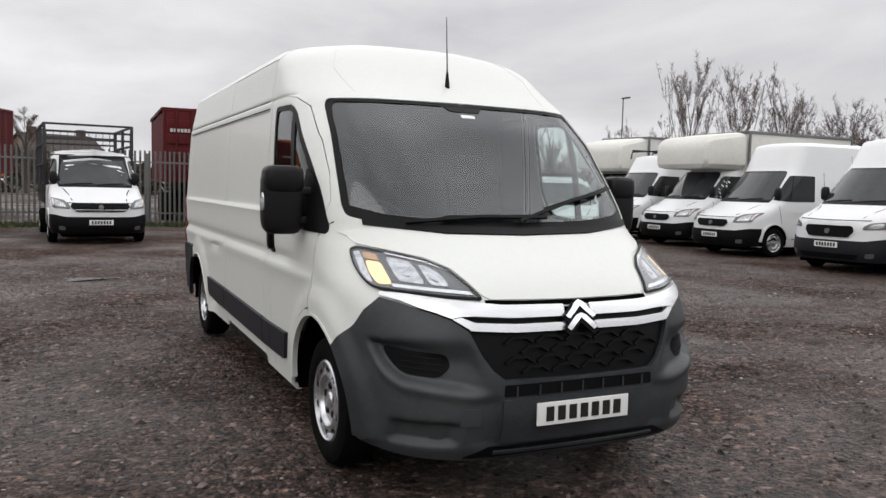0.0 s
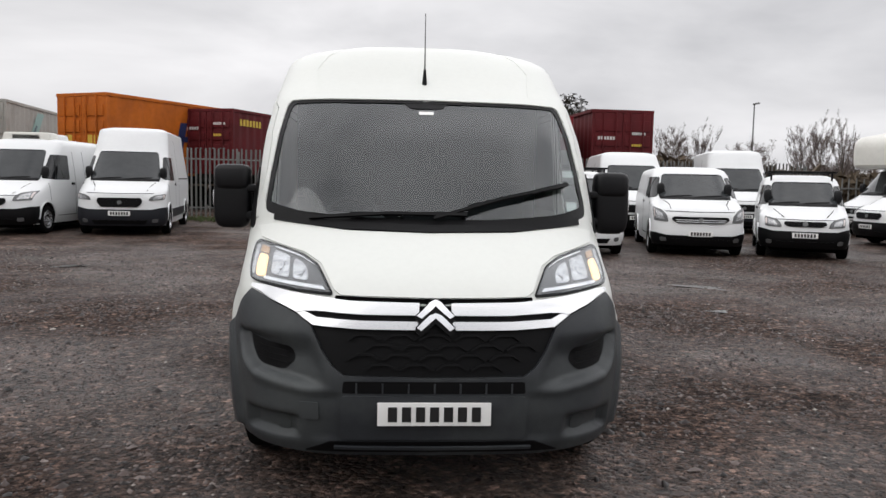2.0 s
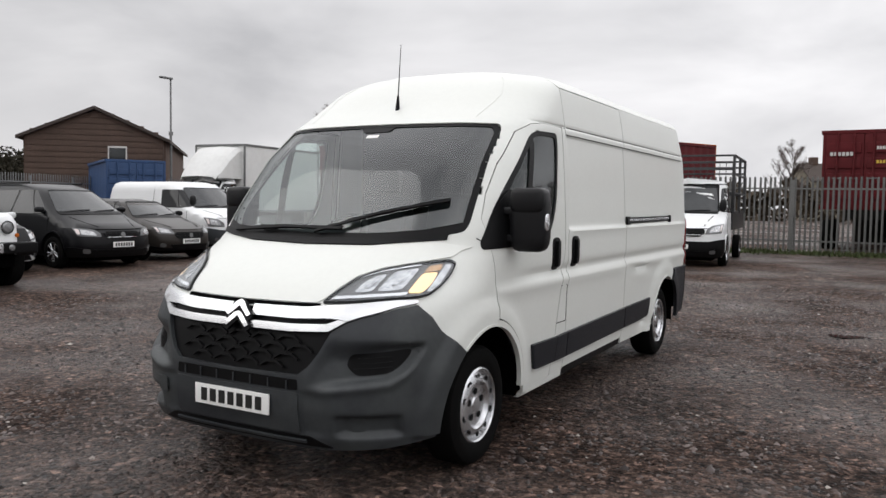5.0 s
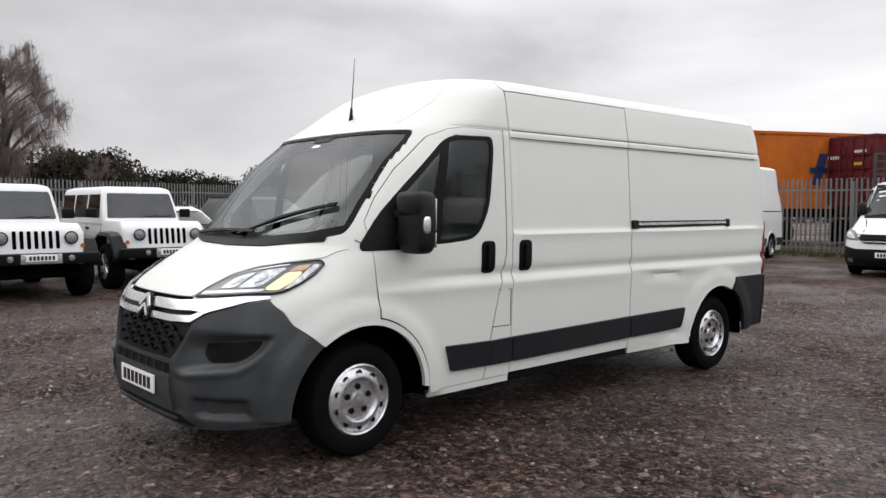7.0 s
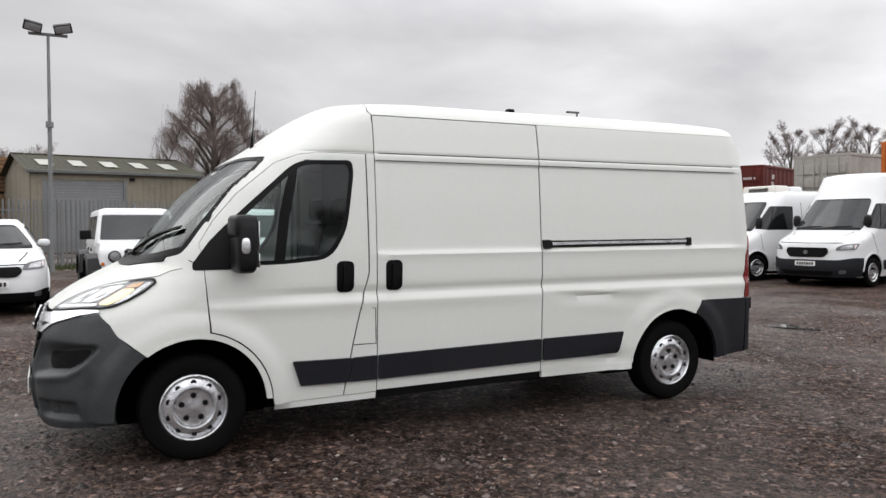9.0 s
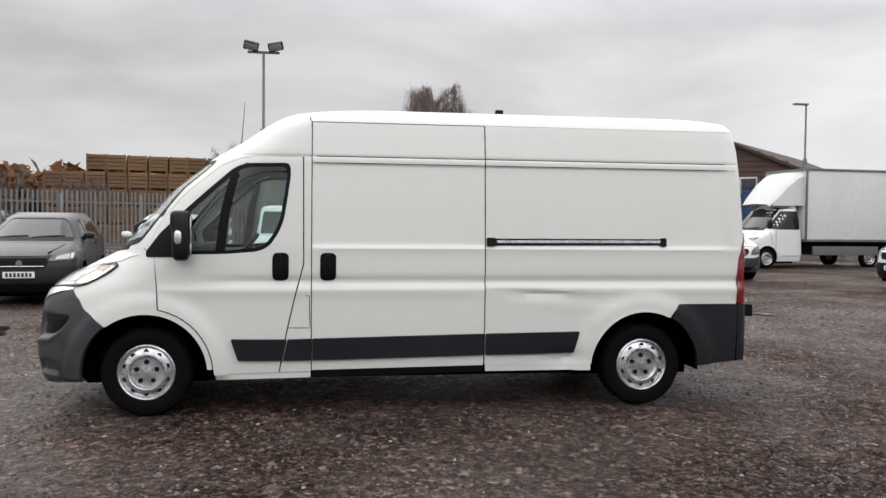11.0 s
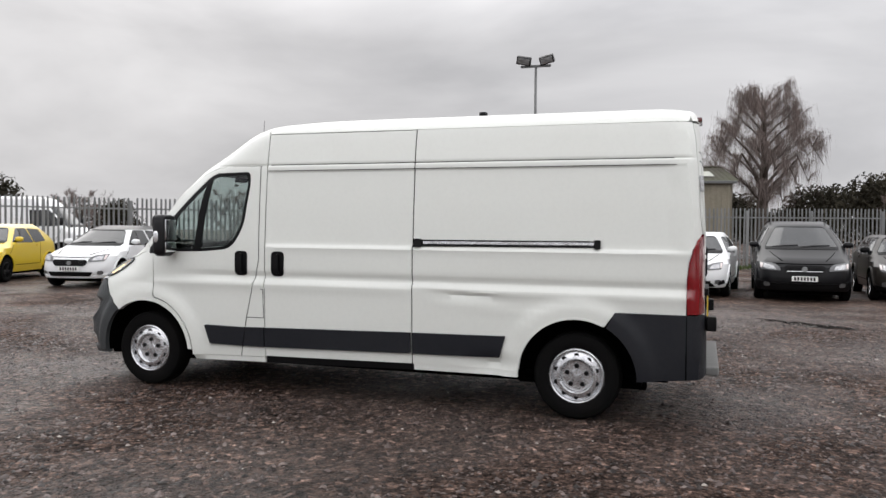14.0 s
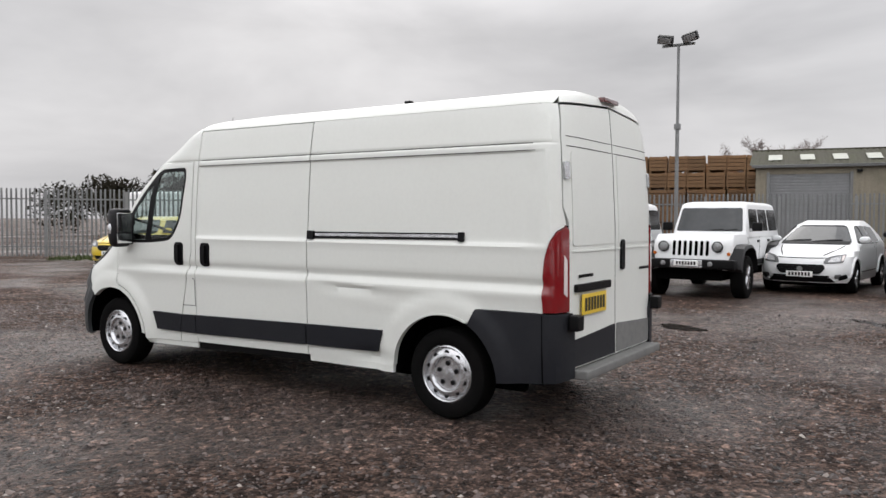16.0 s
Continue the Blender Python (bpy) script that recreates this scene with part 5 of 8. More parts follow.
def build_ground():
    near = np.concatenate([np.arange(-12, -6.5, 0.14), np.arange(-6.5, 10.0, 0.055), np.arange(10.0, 14.01, 0.14)])
    far = np.array([14.6, 15.5, 16.6, 18, 20, 23, 26, 30, 36, 45, 60, 90, 140, 240, 420, 800])
    xs = np.unique(np.round(np.concatenate([-far + 1.0, near, far]), 3))
    X, Y = np.meshgrid(xs, xs)
    Z = ground_z(X, Y) + ground_lumps(X, Y)
    n = len(xs)
    q = np.arange(n * n).reshape(n, n)
    f = np.stack([q[:-1, :-1], q[:-1, 1:], q[1:, 1:], q[1:, :-1]], -1).reshape(-1)
    me = bpy.data.meshes.new("ground")
    me.vertices.add(n * n)
    me.vertices.foreach_set("co", np.stack([X, Y, Z], -1).ravel())
    me.loops.add(len(f))
    me.loops.foreach_set("vertex_index", f)
    me.polygons.add(len(f) // 4)
    me.polygons.foreach_set("loop_start", np.arange(0, len(f), 4))
    me.update(calc_edges=True)
    me.polygons.foreach_set("use_smooth", [True] * len(me.polygons))
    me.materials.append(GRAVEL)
    tagged(new("ground", me), "wet dark brown gravel yard with puddled ruts", "ground", kind="structure")


build_ground()


def build_pebbles():
    """Loose stones, thickest round the van: many small ones and a few pale large ones."""
    rng = np.random.default_rng(5)
    base = np.array([(1, 0, 0), (0.3, 0.9, 0), (-0.8, 0.6, 0), (-0.8, -0.6, 0), (0.3, -0.9, 0), (0.2, 0.1, 0.8)], float)
    tri = np.array([(i, (i + 1) % 5, 5) for i in range(5)])
    n = 250000
    x, y = rng.uniform(-7.5, 10.5, n), rng.uniform(-6.5, 12.0, n)
    keep = ~((np.abs(x) < 0.95) & (y > -0.8) & (y < 4.95) & (rng.uniform(size=n) < 0.8))
    heap = (np.sin(1.9 * x + 1.3 * np.sin(1.1 * y + 0.4)) * np.sin(2.3 * y + 1.7 * np.sin(0.8 * x)) + 0.6 * np.sin(5.1 * x + 2.0 * np.sin(3.7 * y)) * np.sin(4.3 * y + 1.2 * np.sin(2.9 * x))) * 0.5
    keep &= rng.uniform(size=n) < 0.62 + 0.5 * heap
    x, y = x[keep], y[keep]
    n = len(x)
    k = np.minimum(rng.lognormal(-4.55, 0.48, n), 0.040)
    t = rng.uniform(0, 2 * math.pi, n)
    p = base[None] * np.stack([k, k * rng.uniform(0.6, 1, n), k * rng.uniform(0.5, 0.95, n)], -1)[:, None, :] + rng.normal(0, 0.13, (n, 6, 3)) * k[:, None, None]
    c, s = np.cos(t)[:, None], np.sin(t)[:, None]
    z = ground_z(x, y) + ground_lumps(x, y) + 0.001
    v = np.stack([x[:, None] + c * p[..., 0] - s * p[..., 1], y[:, None] + s * p[..., 0] + c * p[..., 1], z[:, None] + p[..., 2]], -1).reshape(-1, 3)
    f = (tri[None] + (np.arange(n) * 6)[:, None, None]).reshape(-1)
    me = bpy.data.meshes.new("gravel_stones")
    me.vertices.add(len(v))
    me.vertices.foreach_set("co", v.ravel())
    me.loops.add(len(f))
    me.loops.foreach_set("vertex_index", f)
    me.polygons.add(len(f) // 3)
    me.polygons.foreach_set("loop_start", np.arange(0, len(f), 3))
    me.update(calc_edges=True)
    me.materials.append(PEBBLE)
    tagged(new("gravel_stones", me), "loose wet brown and grey gravel stones on the ground", "gravel", kind="stuff")


build_pebbles()


def puddle(x, y, w, l, rz, seed):
    """A shallow puddle with an uneven shore."""
    rng = np.random.default_rng(seed)
    n = 28
    r = 1 + 0.35 * np.sin(np.arange(n) * 2 * math.pi / n * 3 + rng.uniform(0, 6)) * rng.uniform(0.3, 1) + rng.normal(0, 0.10, n)
    a = np.arange(n) * 2 * math.pi / n
    z = gz(x, y) + 0.006
    v = [(0.85 * w * q * math.cos(t), 1.7 * l * q * math.sin(t), 0) for q, t in zip(r, a)]
    o = link_mesh("puddle", v, [tuple(range(n))], WATER)
    o.matrix_basis = pose(x, y, z, 0, 0, rz)
    tagged(o, "shallow brown puddle in the gravel", "puddle", "puddles")


for i, q in enumerate(((-5.2, 4.0, 0.5, 0.12, 60), (-6.8, 6.6, 0.9, 0.14, 50), (-7.6, 9.0, 0.7, 0.12, 20), (-5.4, 8.8, 0.35, 0.08, 35), (4.6, 7.2, 0.5, 0.1, -40), (-1.9, 9.0, 0.4, 0.10, 10), (3.2, 7.9, 0.35, 0.08, 70),
                       (1.9, -1.9, 0.25, 0.06, 20), (2.6, 6.4, 0.22, 0.07, 10), (-4.3, -3.2, 0.5, 0.12, 30), (3.9, 4.9, 0.16, 0.05, 0))):
    puddle(*q, i + 3)


# ---- parked vehicles ----
def motor(name, at, rz, label, category, L, W, H, oh, wb, paint, hood=(0.75, 0.95), cowl=(0.55, 1.15), screen=(1.25, 1.95), roof=None, wr=0.33,
          tail=None, glass=DARKGLASS, bumper=BLACK, bumper_z=0.52, side_windows=(), lower=None, grille=(0.42, 0.55, 0.72), lamp=((0.5, 0.62), (0.82, 0.92)),
          rim=STEEL, style="plain", power=3.2, depth=0.5, group="", mirrors=True, plate_z=0.45, grille_mat=BLACK, badge=GALV, taper=0.88, strip=False, lamp_mat=CARLAMP, bright=0):
    """A parked vehicle, nose towards -y and its front face on the origin. hood, cowl, screen: (y, z) of the bonnet lip, the foot and the head of the windscreen."""
    x, y = at
    v = thing(name, pose(x, y, gz(x, y), 0, 0, rz), label, category, group)
    roof_y = roof or screen[0] + 0.35
    tail = tail or [(0.2, L - 0.05), (0.6, L), (H * 0.6, L - 0.02), (H, L - 0.15)]
    sh = Shell((0.2, H), yf=[(0.2, 0.10), (0.32, 0.02), (0.45, 0.0), (hood[1] - 0.12, 0.03), (hood[1], hood[0] * 0.4), (hood[1] + 0.05, hood[0]), cowl[::-1], screen[::-1], (H - 0.05, (screen[0] + roof_y) / 2), (H, roof_y)],
               yr=tail, hw=[(0.2, W / 2 - 0.05), (0.45, W / 2), (cowl[1], W / 2 - 0.01), (screen[1], W / 2 * taper), (H - 0.06, W / 2 * (taper - 0.06)), (H, W / 2 * 0.62)],
               depth=[(0.2, depth), (cowl[1], depth), (H, depth * 0.8)], power=[(0.2, power), (cowl[1], power * 0.85), (H, power * 0.8)],
               rear=[(0.2, 0.2), (H, 0.3)], rear_power=5.0, yc=min(L * 0.6, max(L / 2, roof_y + 0.6)), sigma=0.025)
    big = category in ("van", "truck")
    sh.skin("body", 0.24, H - 0.001, paint, v, ds=0.10, dz=0.09)
    P = sh.panel
    fx = W / 2

    def halves(name, pts, mat, parent, label="", **k):
        """A panel drawn for one half of the nose and mirrored onto the other."""
        h = sh.outline(pts)
        last = sh.dom(*pts[-1])
        i = min(range(len(h)), key=lambda n: (h[n][0] - last[0]) ** 2 + (h[n][1] - last[1]) ** 2)
        h = h[: i + 1]
        return P(name, None, mat, parent, label, flat=h + [(-p, z) for p, z in h[::-1] if p > 1e-4], **k)

    top_x = fx * (taper - 0.20)
    ws = rounded([("f", -fx * 0.80, cowl[1] + 0.03), ("f", fx * 0.80, cowl[1] + 0.03), ("f", top_x, screen[1] - 0.02), ("f", -top_x, screen[1] - 0.02)], 0.07)
    scr = P("windscreen", ws, glass, v, off=0.006, thick=0.01, step=0.12)
    sh.strip("screen_seal", ws, 0.022, BLACK, scr, off=0.009, thick=0.008, closed=True)
    P("cowl", [("f", -fx * 0.78, cowl[1] - 0.005), ("f", fx * 0.78, cowl[1] - 0.005), ("f", fx * 0.79, cowl[1] + 0.055), ("f", -fx * 0.79, cowl[1] + 0.055)], BLACK, v, off=0.012, thick=0.015, step=0.12)
    back = max(0.10, oh - wr - 0.085)
    bp = halves("front_bumper", [("f", 0.0, 0.25), ("f", fx * 0.90, 0.25), ("s", back, 0.27), ("s", back + 0.02, bumper_z + 0.05), ("f", fx * 0.93, bumper_z + 0.05), ("f", fx * 0.70, bumper_z), ("f", 0.0, bumper_z)], bumper, v, off=0.02, thick=0.03, step=0.1)
    g0, g1, g2 = grille
    gr = P("grille", rounded([("f", -g0 * 0.80, g1), ("f", g0 * 0.80, g1), ("f", g0, g1 + (g2 - g1) * 0.55), ("f", g0 * 0.93, g2), ("f", -g0 * 0.93, g2), ("f", -g0, g1 + (g2 - g1) * 0.55)], 0.04), grille_mat, v, off=0.026, thick=0.02, step=0.12)
    for j in range(3):
        zz = g1 + (g2 - g1) * (j + 0.75) / 3.4
        sh.strip("grille_bar", [("f", -g0 * 0.85, zz), ("f", 0, zz), ("f", g0 * 0.85, zz)], 0.014, CHROME if j < bright else BLACK, gr, off=0.034, thick=0.01)
    P("badge", [("f", 0.055 * math.cos(a * 0.628), (g1 + g2) / 2 + 0.05 * math.sin(a * 0.628)) for a in range(10)], badge, gr, off=0.045, thick=0.02, step=0.05)
    (l0, lz0), (l1, lz1) = lamp
    P("lower_intake", rounded([("f", -fx * 0.55, 0.30), ("f", fx * 0.55, 0.30), ("f", fx * 0.62, 0.39), ("f", -fx * 0.62, 0.39)], 0.02), BLACK, bp, off=0.026, thick=0.012, step=0.12)
    sh.strip("bonnet_line", [("f", -fx * 0.74, hood[1] - 0.045), ("f", 0.0, hood[1] - 0.055), ("f", fx * 0.74, hood[1] - 0.045)], 0.010, SEAM, v, off=0.002)
    for a0, a1 in ((-0.66, -0.08), (-0.02, 0.60)):
        sh.strip("wiper", [("f", fx * a0, cowl[1] + 0.045), ("f", fx * (a0 + a1) / 2, cowl[1] + 0.075), ("f", fx * a1, cowl[1] + 0.085)], 0.018, BLACK, v, off=0.018, thick=0.014)
    for sd in (1, -1):
        k = fx / 0.95
        hl = rounded([("f", l0 * k, lz0), ("f", l1 * k * 0.97, lz0 + 0.02), ("f", l1 * k, lz1), ("f", (l0 + 0.12) * k, lz0 + (lz1 - lz0) * 0.78), ("f", (l0 + 0.03) * k, lz0 + (lz1 - lz0) * 0.45)], 0.03)
        hd = P("headlamp", hl, HOUSING, v, "clear headlamp", off=0.014, thick=0.02, side=sd, step=0.06)
        c0, c1, dz = l0 + (l1 - l0) * 0.22, l0 + (l1 - l0) * 0.80, lz1 - lz0
        P("reflector", rounded([("f", c0 * k, lz0 + dz * 0.14), ("f", c1 * k, lz0 + dz * 0.24), ("f", c1 * k, lz0 + dz * 0.80), ("f", (c0 + 0.05) * k, lz0 + dz * 0.56)], 0.02), lamp_mat, hd, off=0.018, thick=0.008, side=sd, step=0.05)
        P("indicator", rounded([("f", (c1 + 0.015) * k, lz0 + dz * 0.28), ("f", l1 * k * 0.965, lz0 + dz * 0.30), ("f", l1 * k * 0.975, lz0 + dz * 0.86), ("f", (c1 + 0.015) * k, lz0 + dz * 0.80)], 0.01), PALELENS, hd, off=0.018, thick=0.008, side=sd, step=0.05)
        P("fog_lamp", rounded([("f", fx * 0.70, 0.33), ("f", fx * 0.82, 0.335), ("f", fx * 0.83, 0.42), ("f", fx * 0.71, 0.41)], 0.03), HOUSING, bp, off=0.026, thick=0.01, side=sd, step=0.06)
        sh.strip("bonnet_crease", [("f", l0 * k * 0.92, hood[1] + 0.0), ("f", fx * 0.62, (hood[1] + cowl[1]) / 2), ("f", fx * 0.72, cowl[1] - 0.02)], 0.010, SEAM, v, off=0.0015, side=sd)
        for i, w in enumerate(side_windows):
            sw = P("side_window", rounded([("s", a, z) for a, z in w], 0.05), SIDEGLASS, v, off=0.006, thick=0.012, side=sd, step=0.12)
            if i == 0:
                (ya, za), (yb, zb) = w[0], w[-1]
                sh.strip("quarter_bar", [("s", ya + 0.36, za), ("s", max(yb + 0.06, ya + 0.36), zb)], 0.025, BLACK, sw, off=0.010, thick=0.008, side=sd)
        if lower:
            P("lower_cladding", [("s", a, z) for a, z in lower], bumper, v, off=0.014, thick=0.02, side=sd, step=0.15)
        if strip:
            sh.strip("rail_groove", [("s", L * 0.55, cowl[1] + 0.08), ("s", L - 0.35, cowl[1] + 0.08)], 0.03, SEAM, v, off=0.003, side=sd)
            sh.strip("shut_line", [("s", L * 0.55 - 0.02, 0.45), ("s", L * 0.55 - 0.02, H - 0.28)], 0.012, SEAM, v, off=0.0015, side=sd)
            sh.strip("side_swage", [("s", oh + wr + 0.2, cowl[1] - 0.22), ("s", L - 0.25, cowl[1] - 0.22)], 0.03, paint, v, off=0.010, thick=0.012, side=sd)
        a = screen[0] + 0.10
        sh.strip("shut_line", [("s", oh + wr + 0.22, 0.42), ("s", a + 0.95, 0.42), ("s", a + 0.98, screen[1] - 0.02)], 0.014, SEAM, v, off=0.0015, side=sd)
        sh.strip("shut_line", [("s", oh + wr * 0.7, wr * 2 + 0.1), ("s", cowl[0] + 0.28, cowl[1] - 0.05)], 0.010, SEAM, v, off=0.0015, side=sd)
        P("door_handle", rounded([("s", a + 0.72, cowl[1] - 0.10), ("s", a + 0.88, cowl[1] - 0.10), ("s", a + 0.88, cowl[1] - 0.04), ("s", a + 0.72, cowl[1] - 0.04)], 0.015), BLACK if category == "van" else paint, v, off=0.02, thick=0.03, side=sd)
        if mirrors:
            yy, zz = cowl[0] + (0.34 if big else 0.52), cowl[1] + (0.20 if big else 0.10)
            edge = float(abs(sh.raw(*[np.array([q]) for q in sh.dom("s", yy, zz)])[0, 0]))
            bm = bmesh.new()
            if big:
                add_pod(bm, (sd * (edge + 0.13), yy, zz + 0.02), (0.085, 0.065, 0.145), 3.2, n=14, m=8)
            else:
                add_pod(bm, (sd * (edge + 0.13), yy, zz), (0.105, 0.06, 0.065), 2.8, n=14, m=8)
            add_box(bm, min(sd * (edge - 0.04), sd * (edge + 0.08)), max(sd * (edge - 0.04), sd * (edge + 0.08)), yy - 0.03, yy + 0.04, zz - 0.06, zz - 0.01, 0.012)
            part("door_mirror", bm, MIRRORBLACK if big else (paint if paint is not BROWNPAINT else BLACK), v, sharp=60)
        for yy in (oh, oh + wb):
            # no opening is cut: a black sheet on the skin paints the arch's shade
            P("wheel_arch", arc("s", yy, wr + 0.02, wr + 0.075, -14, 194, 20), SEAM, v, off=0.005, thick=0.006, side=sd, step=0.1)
            sh.strip("arch_lip", arc("s", yy, wr + 0.02, wr + 0.080, 2, 178, 18), 0.03, paint, v, off=0.030, thick=0.04, side=sd)
            wheel(v, sd * (W / 2 + 0.022), yy, wr, wr, 0.2, sd, rim=rim, style=style, rim_r=wr * 0.64)
    number_plate(v, 0, -0.034, plate_z, PLATE_W, 0.50, 0.11)
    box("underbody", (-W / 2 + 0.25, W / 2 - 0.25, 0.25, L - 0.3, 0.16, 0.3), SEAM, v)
    return v, sh


def van_windows(y0, z0, y1, z1, back=0.95):
    """The front door glass of a van."""
    return [(y0, z0), (y0 + 0.30, z0 - 0.03), (y1 + back * 0.75, z0 - 0.03), (y1 + back * 0.82, z1), (y1 + 0.10, z1)]


def roof_bars(v, W, z, ys, mat=BLACK):
    for y in ys:
        bm = bmesh.new()
        add_box(bm, -W / 2, W / 2, y - 0.03, y + 0.03, z + 0.05, z + 0.09, 0.01)
        part("roof_bar", bm, mat, v)
        for sd in (1, -1):
            bm = bmesh.new()
            add_box(bm, sd * W * 0.44 - 0.02, sd * W * 0.44 + 0.02, y - 0.025, y + 0.025, z - 0.14, z + 0.06, 0.008)
            part("bar_foot", bm, mat, v)


def box_body(v, x, y0, y1, z0, z1, mat=BOXWHITE):
    """A box body with corner rails on a short chassis."""
    b = box("box_body", (-x, x, y0, y1, z0, z1), mat, v, "plain white box body", 0.03)
    for sx in (1, -1):
        for yy in (y0, y1):
            box("corner_rail", (sx * x - 0.03, sx * x + 0.03, yy - 0.03, yy + 0.03, z0, z1 + 0.01), GALV, b, bevel=0.008)
        for zz in (z0, z1):
            box("side_rail", (sx * x - 0.03, sx * x + 0.03, y0, y1, zz - 0.04, zz + 0.04), GALV, b, bevel=0.008)
    for zz in (z0, z1):
        box("end_rail", (-x, x, y0 - 0.03, y0 + 0.03, zz - 0.04, zz + 0.04), GALV, b, bevel=0.008)
    box("chassis", (-0.45, 0.45, y0 - 0.8, y1 - 0.1, 0.45, z0 - 0.04), CHASSIS, v, bevel=0.01)
    for sx in (1, -1):
        box("side_guard", (sx * x - 0.06, sx * x - 0.02, y0 + 0.3, y1 - 1.9, 0.45, 0.75), GALV, v, bevel=0.01)
    return b


TRANSIT = dict(L=5.98, W=2.06, H=2.72, oh=1.02, wb=3.75, hood=(0.28, 1.08), cowl=(0.72, 1.32), screen=(1.45, 2.08), roof=2.2, wr=0.345, bumper_z=0.64, bumper=STRIP, grille=(0.52, 0.70, 0.92),
               lamp=((0.60, 0.86), (0.93, 1.02)), depth=0.55, plate_z=0.55, lower=[(1.5, 0.40), (5.8, 0.40), (5.8, 0.62), (1.5, 0.62)], side_windows=[van_windows(1.0, 1.38, 1.45, 1.95)], strip=True)
DAILY = dict(L=5.9, W=2.0, H=2.45, oh=1.0, wb=3.5, hood=(0.34, 0.98), cowl=(0.85, 1.28), screen=(1.55, 2.05), roof=2.1, wr=0.34, bumper_z=0.62, bumper=BLACK, grille=(0.50, 0.70, 0.86),
             lamp=((0.58, 0.80), (0.92, 1.04)), depth=0.55, plate_z=0.50, side_windows=[van_windows(1.1, 1.34, 1.55, 1.93)], strip=True)
TRAFIC = dict(L=5.0, W=1.956, H=1.97, oh=0.93, wb=3.1, hood=(0.30, 1.02), cowl=(0.80, 1.22), screen=(1.55, 1.80), roof=2.0, wr=0.33, bumper_z=0.46, bumper=BLACK, grille=(0.60, 0.72, 0.86), lamp=((0.64, 0.74), (0.93, 1.06)),
              depth=0.5, plate_z=0.50, side_windows=[van_windows(1.05, 1.26, 1.5, 1.72)])
VITO = dict(L=5.14, W=1.93, H=1.91, oh=0.95, wb=3.2, hood=(0.32, 0.98), cowl=(0.90, 1.17), screen=(1.65, 1.75), roof=2.1, wr=0.33, bumper_z=0.62, bumper=PLASTIC, grille=(0.50, 0.66, 0.86), lamp=((0.56, 0.70), (0.92, 0.95)),
            depth=0.55, plate_z=0.46, side_windows=[van_windows(1.15, 1.22, 1.6, 1.68)], bright=2)
CADDY = dict(L=4.41, W=1.79, H=1.82, oh=0.88, wb=2.68, hood=(0.30, 0.90), cowl=(0.85, 1.12), screen=(1.50, 1.66), roof=1.9, wr=0.31, bumper_z=0.60, grille=(0.42, 0.70, 0.80), lamp=((0.48, 0.68), (0.84, 0.90)),
             depth=0.5, plate_z=0.52, side_windows=[van_windows(1.05, 1.15, 1.45, 1.58)])
HATCH = dict(L=3.98, W=1.72, H=1.48, oh=0.82, wb=2.49, hood=(0.35, 0.78), cowl=(0.95, 0.98), screen=(1.72, 1.38), roof=2.2, wr=0.31, tail=[(0.2, 3.9), (0.5, 3.98), (0.95, 3.90), (1.2, 3.70), (1.48, 3.25)], bumper_z=0.30,
             grille=(0.42, 0.52, 0.66), lamp=((0.46, 0.62), (0.84, 0.80)), depth=0.55, plate_z=0.46, style="alloy", taper=0.74,
             side_windows=[[(1.30, 1.0), (2.35, 0.98), (2.32, 1.36), (1.90, 1.36)], [(2.42, 0.98), (3.15, 1.02), (3.05, 1.33), (2.40, 1.36)]])
SUV = dict(HATCH, L=4.28, W=1.78, H=1.66, oh=0.88, wb=2.56, hood=(0.38, 0.92), cowl=(0.95, 1.12), screen=(1.70, 1.55), roof=2.2, wr=0.345, tail=[(0.2, 4.2), (0.6, 4.28), (1.1, 4.2), (1.4, 4.0), (1.66, 3.6)], bumper_z=0.40,
           grille=(0.45, 0.66, 0.82), lamp=((0.48, 0.78), (0.88, 0.93)), plate_z=0.55, side_windows=[[(1.30, 1.14), (2.40, 1.12), (2.38, 1.52), (1.90, 1.52)], [(2.47, 1.12), (3.5, 1.15), (3.3, 1.48), (2.45, 1.52)]])
MPV = dict(SUV, L=4.82, W=1.88, H=1.74, oh=0.95, wb=2.85, hood=(0.36, 0.86), cowl=(0.85, 1.10), screen=(1.75, 1.62), roof=2.3, wr=0.33, tail=[(0.2, 4.75), (0.6, 4.82), (1.2, 4.75), (1.74, 4.4)], grille=(0.40, 0.62, 0.76), bright=1,
           lamp=((0.46, 0.66), (0.88, 0.84)), plate_z=0.50, side_windows=[[(1.25, 1.12), (2.45, 1.10), (2.42, 1.60), (1.95, 1.60)], [(2.52, 1.10), (3.5, 1.10), (3.45, 1.58), (2.50, 1.60)]])


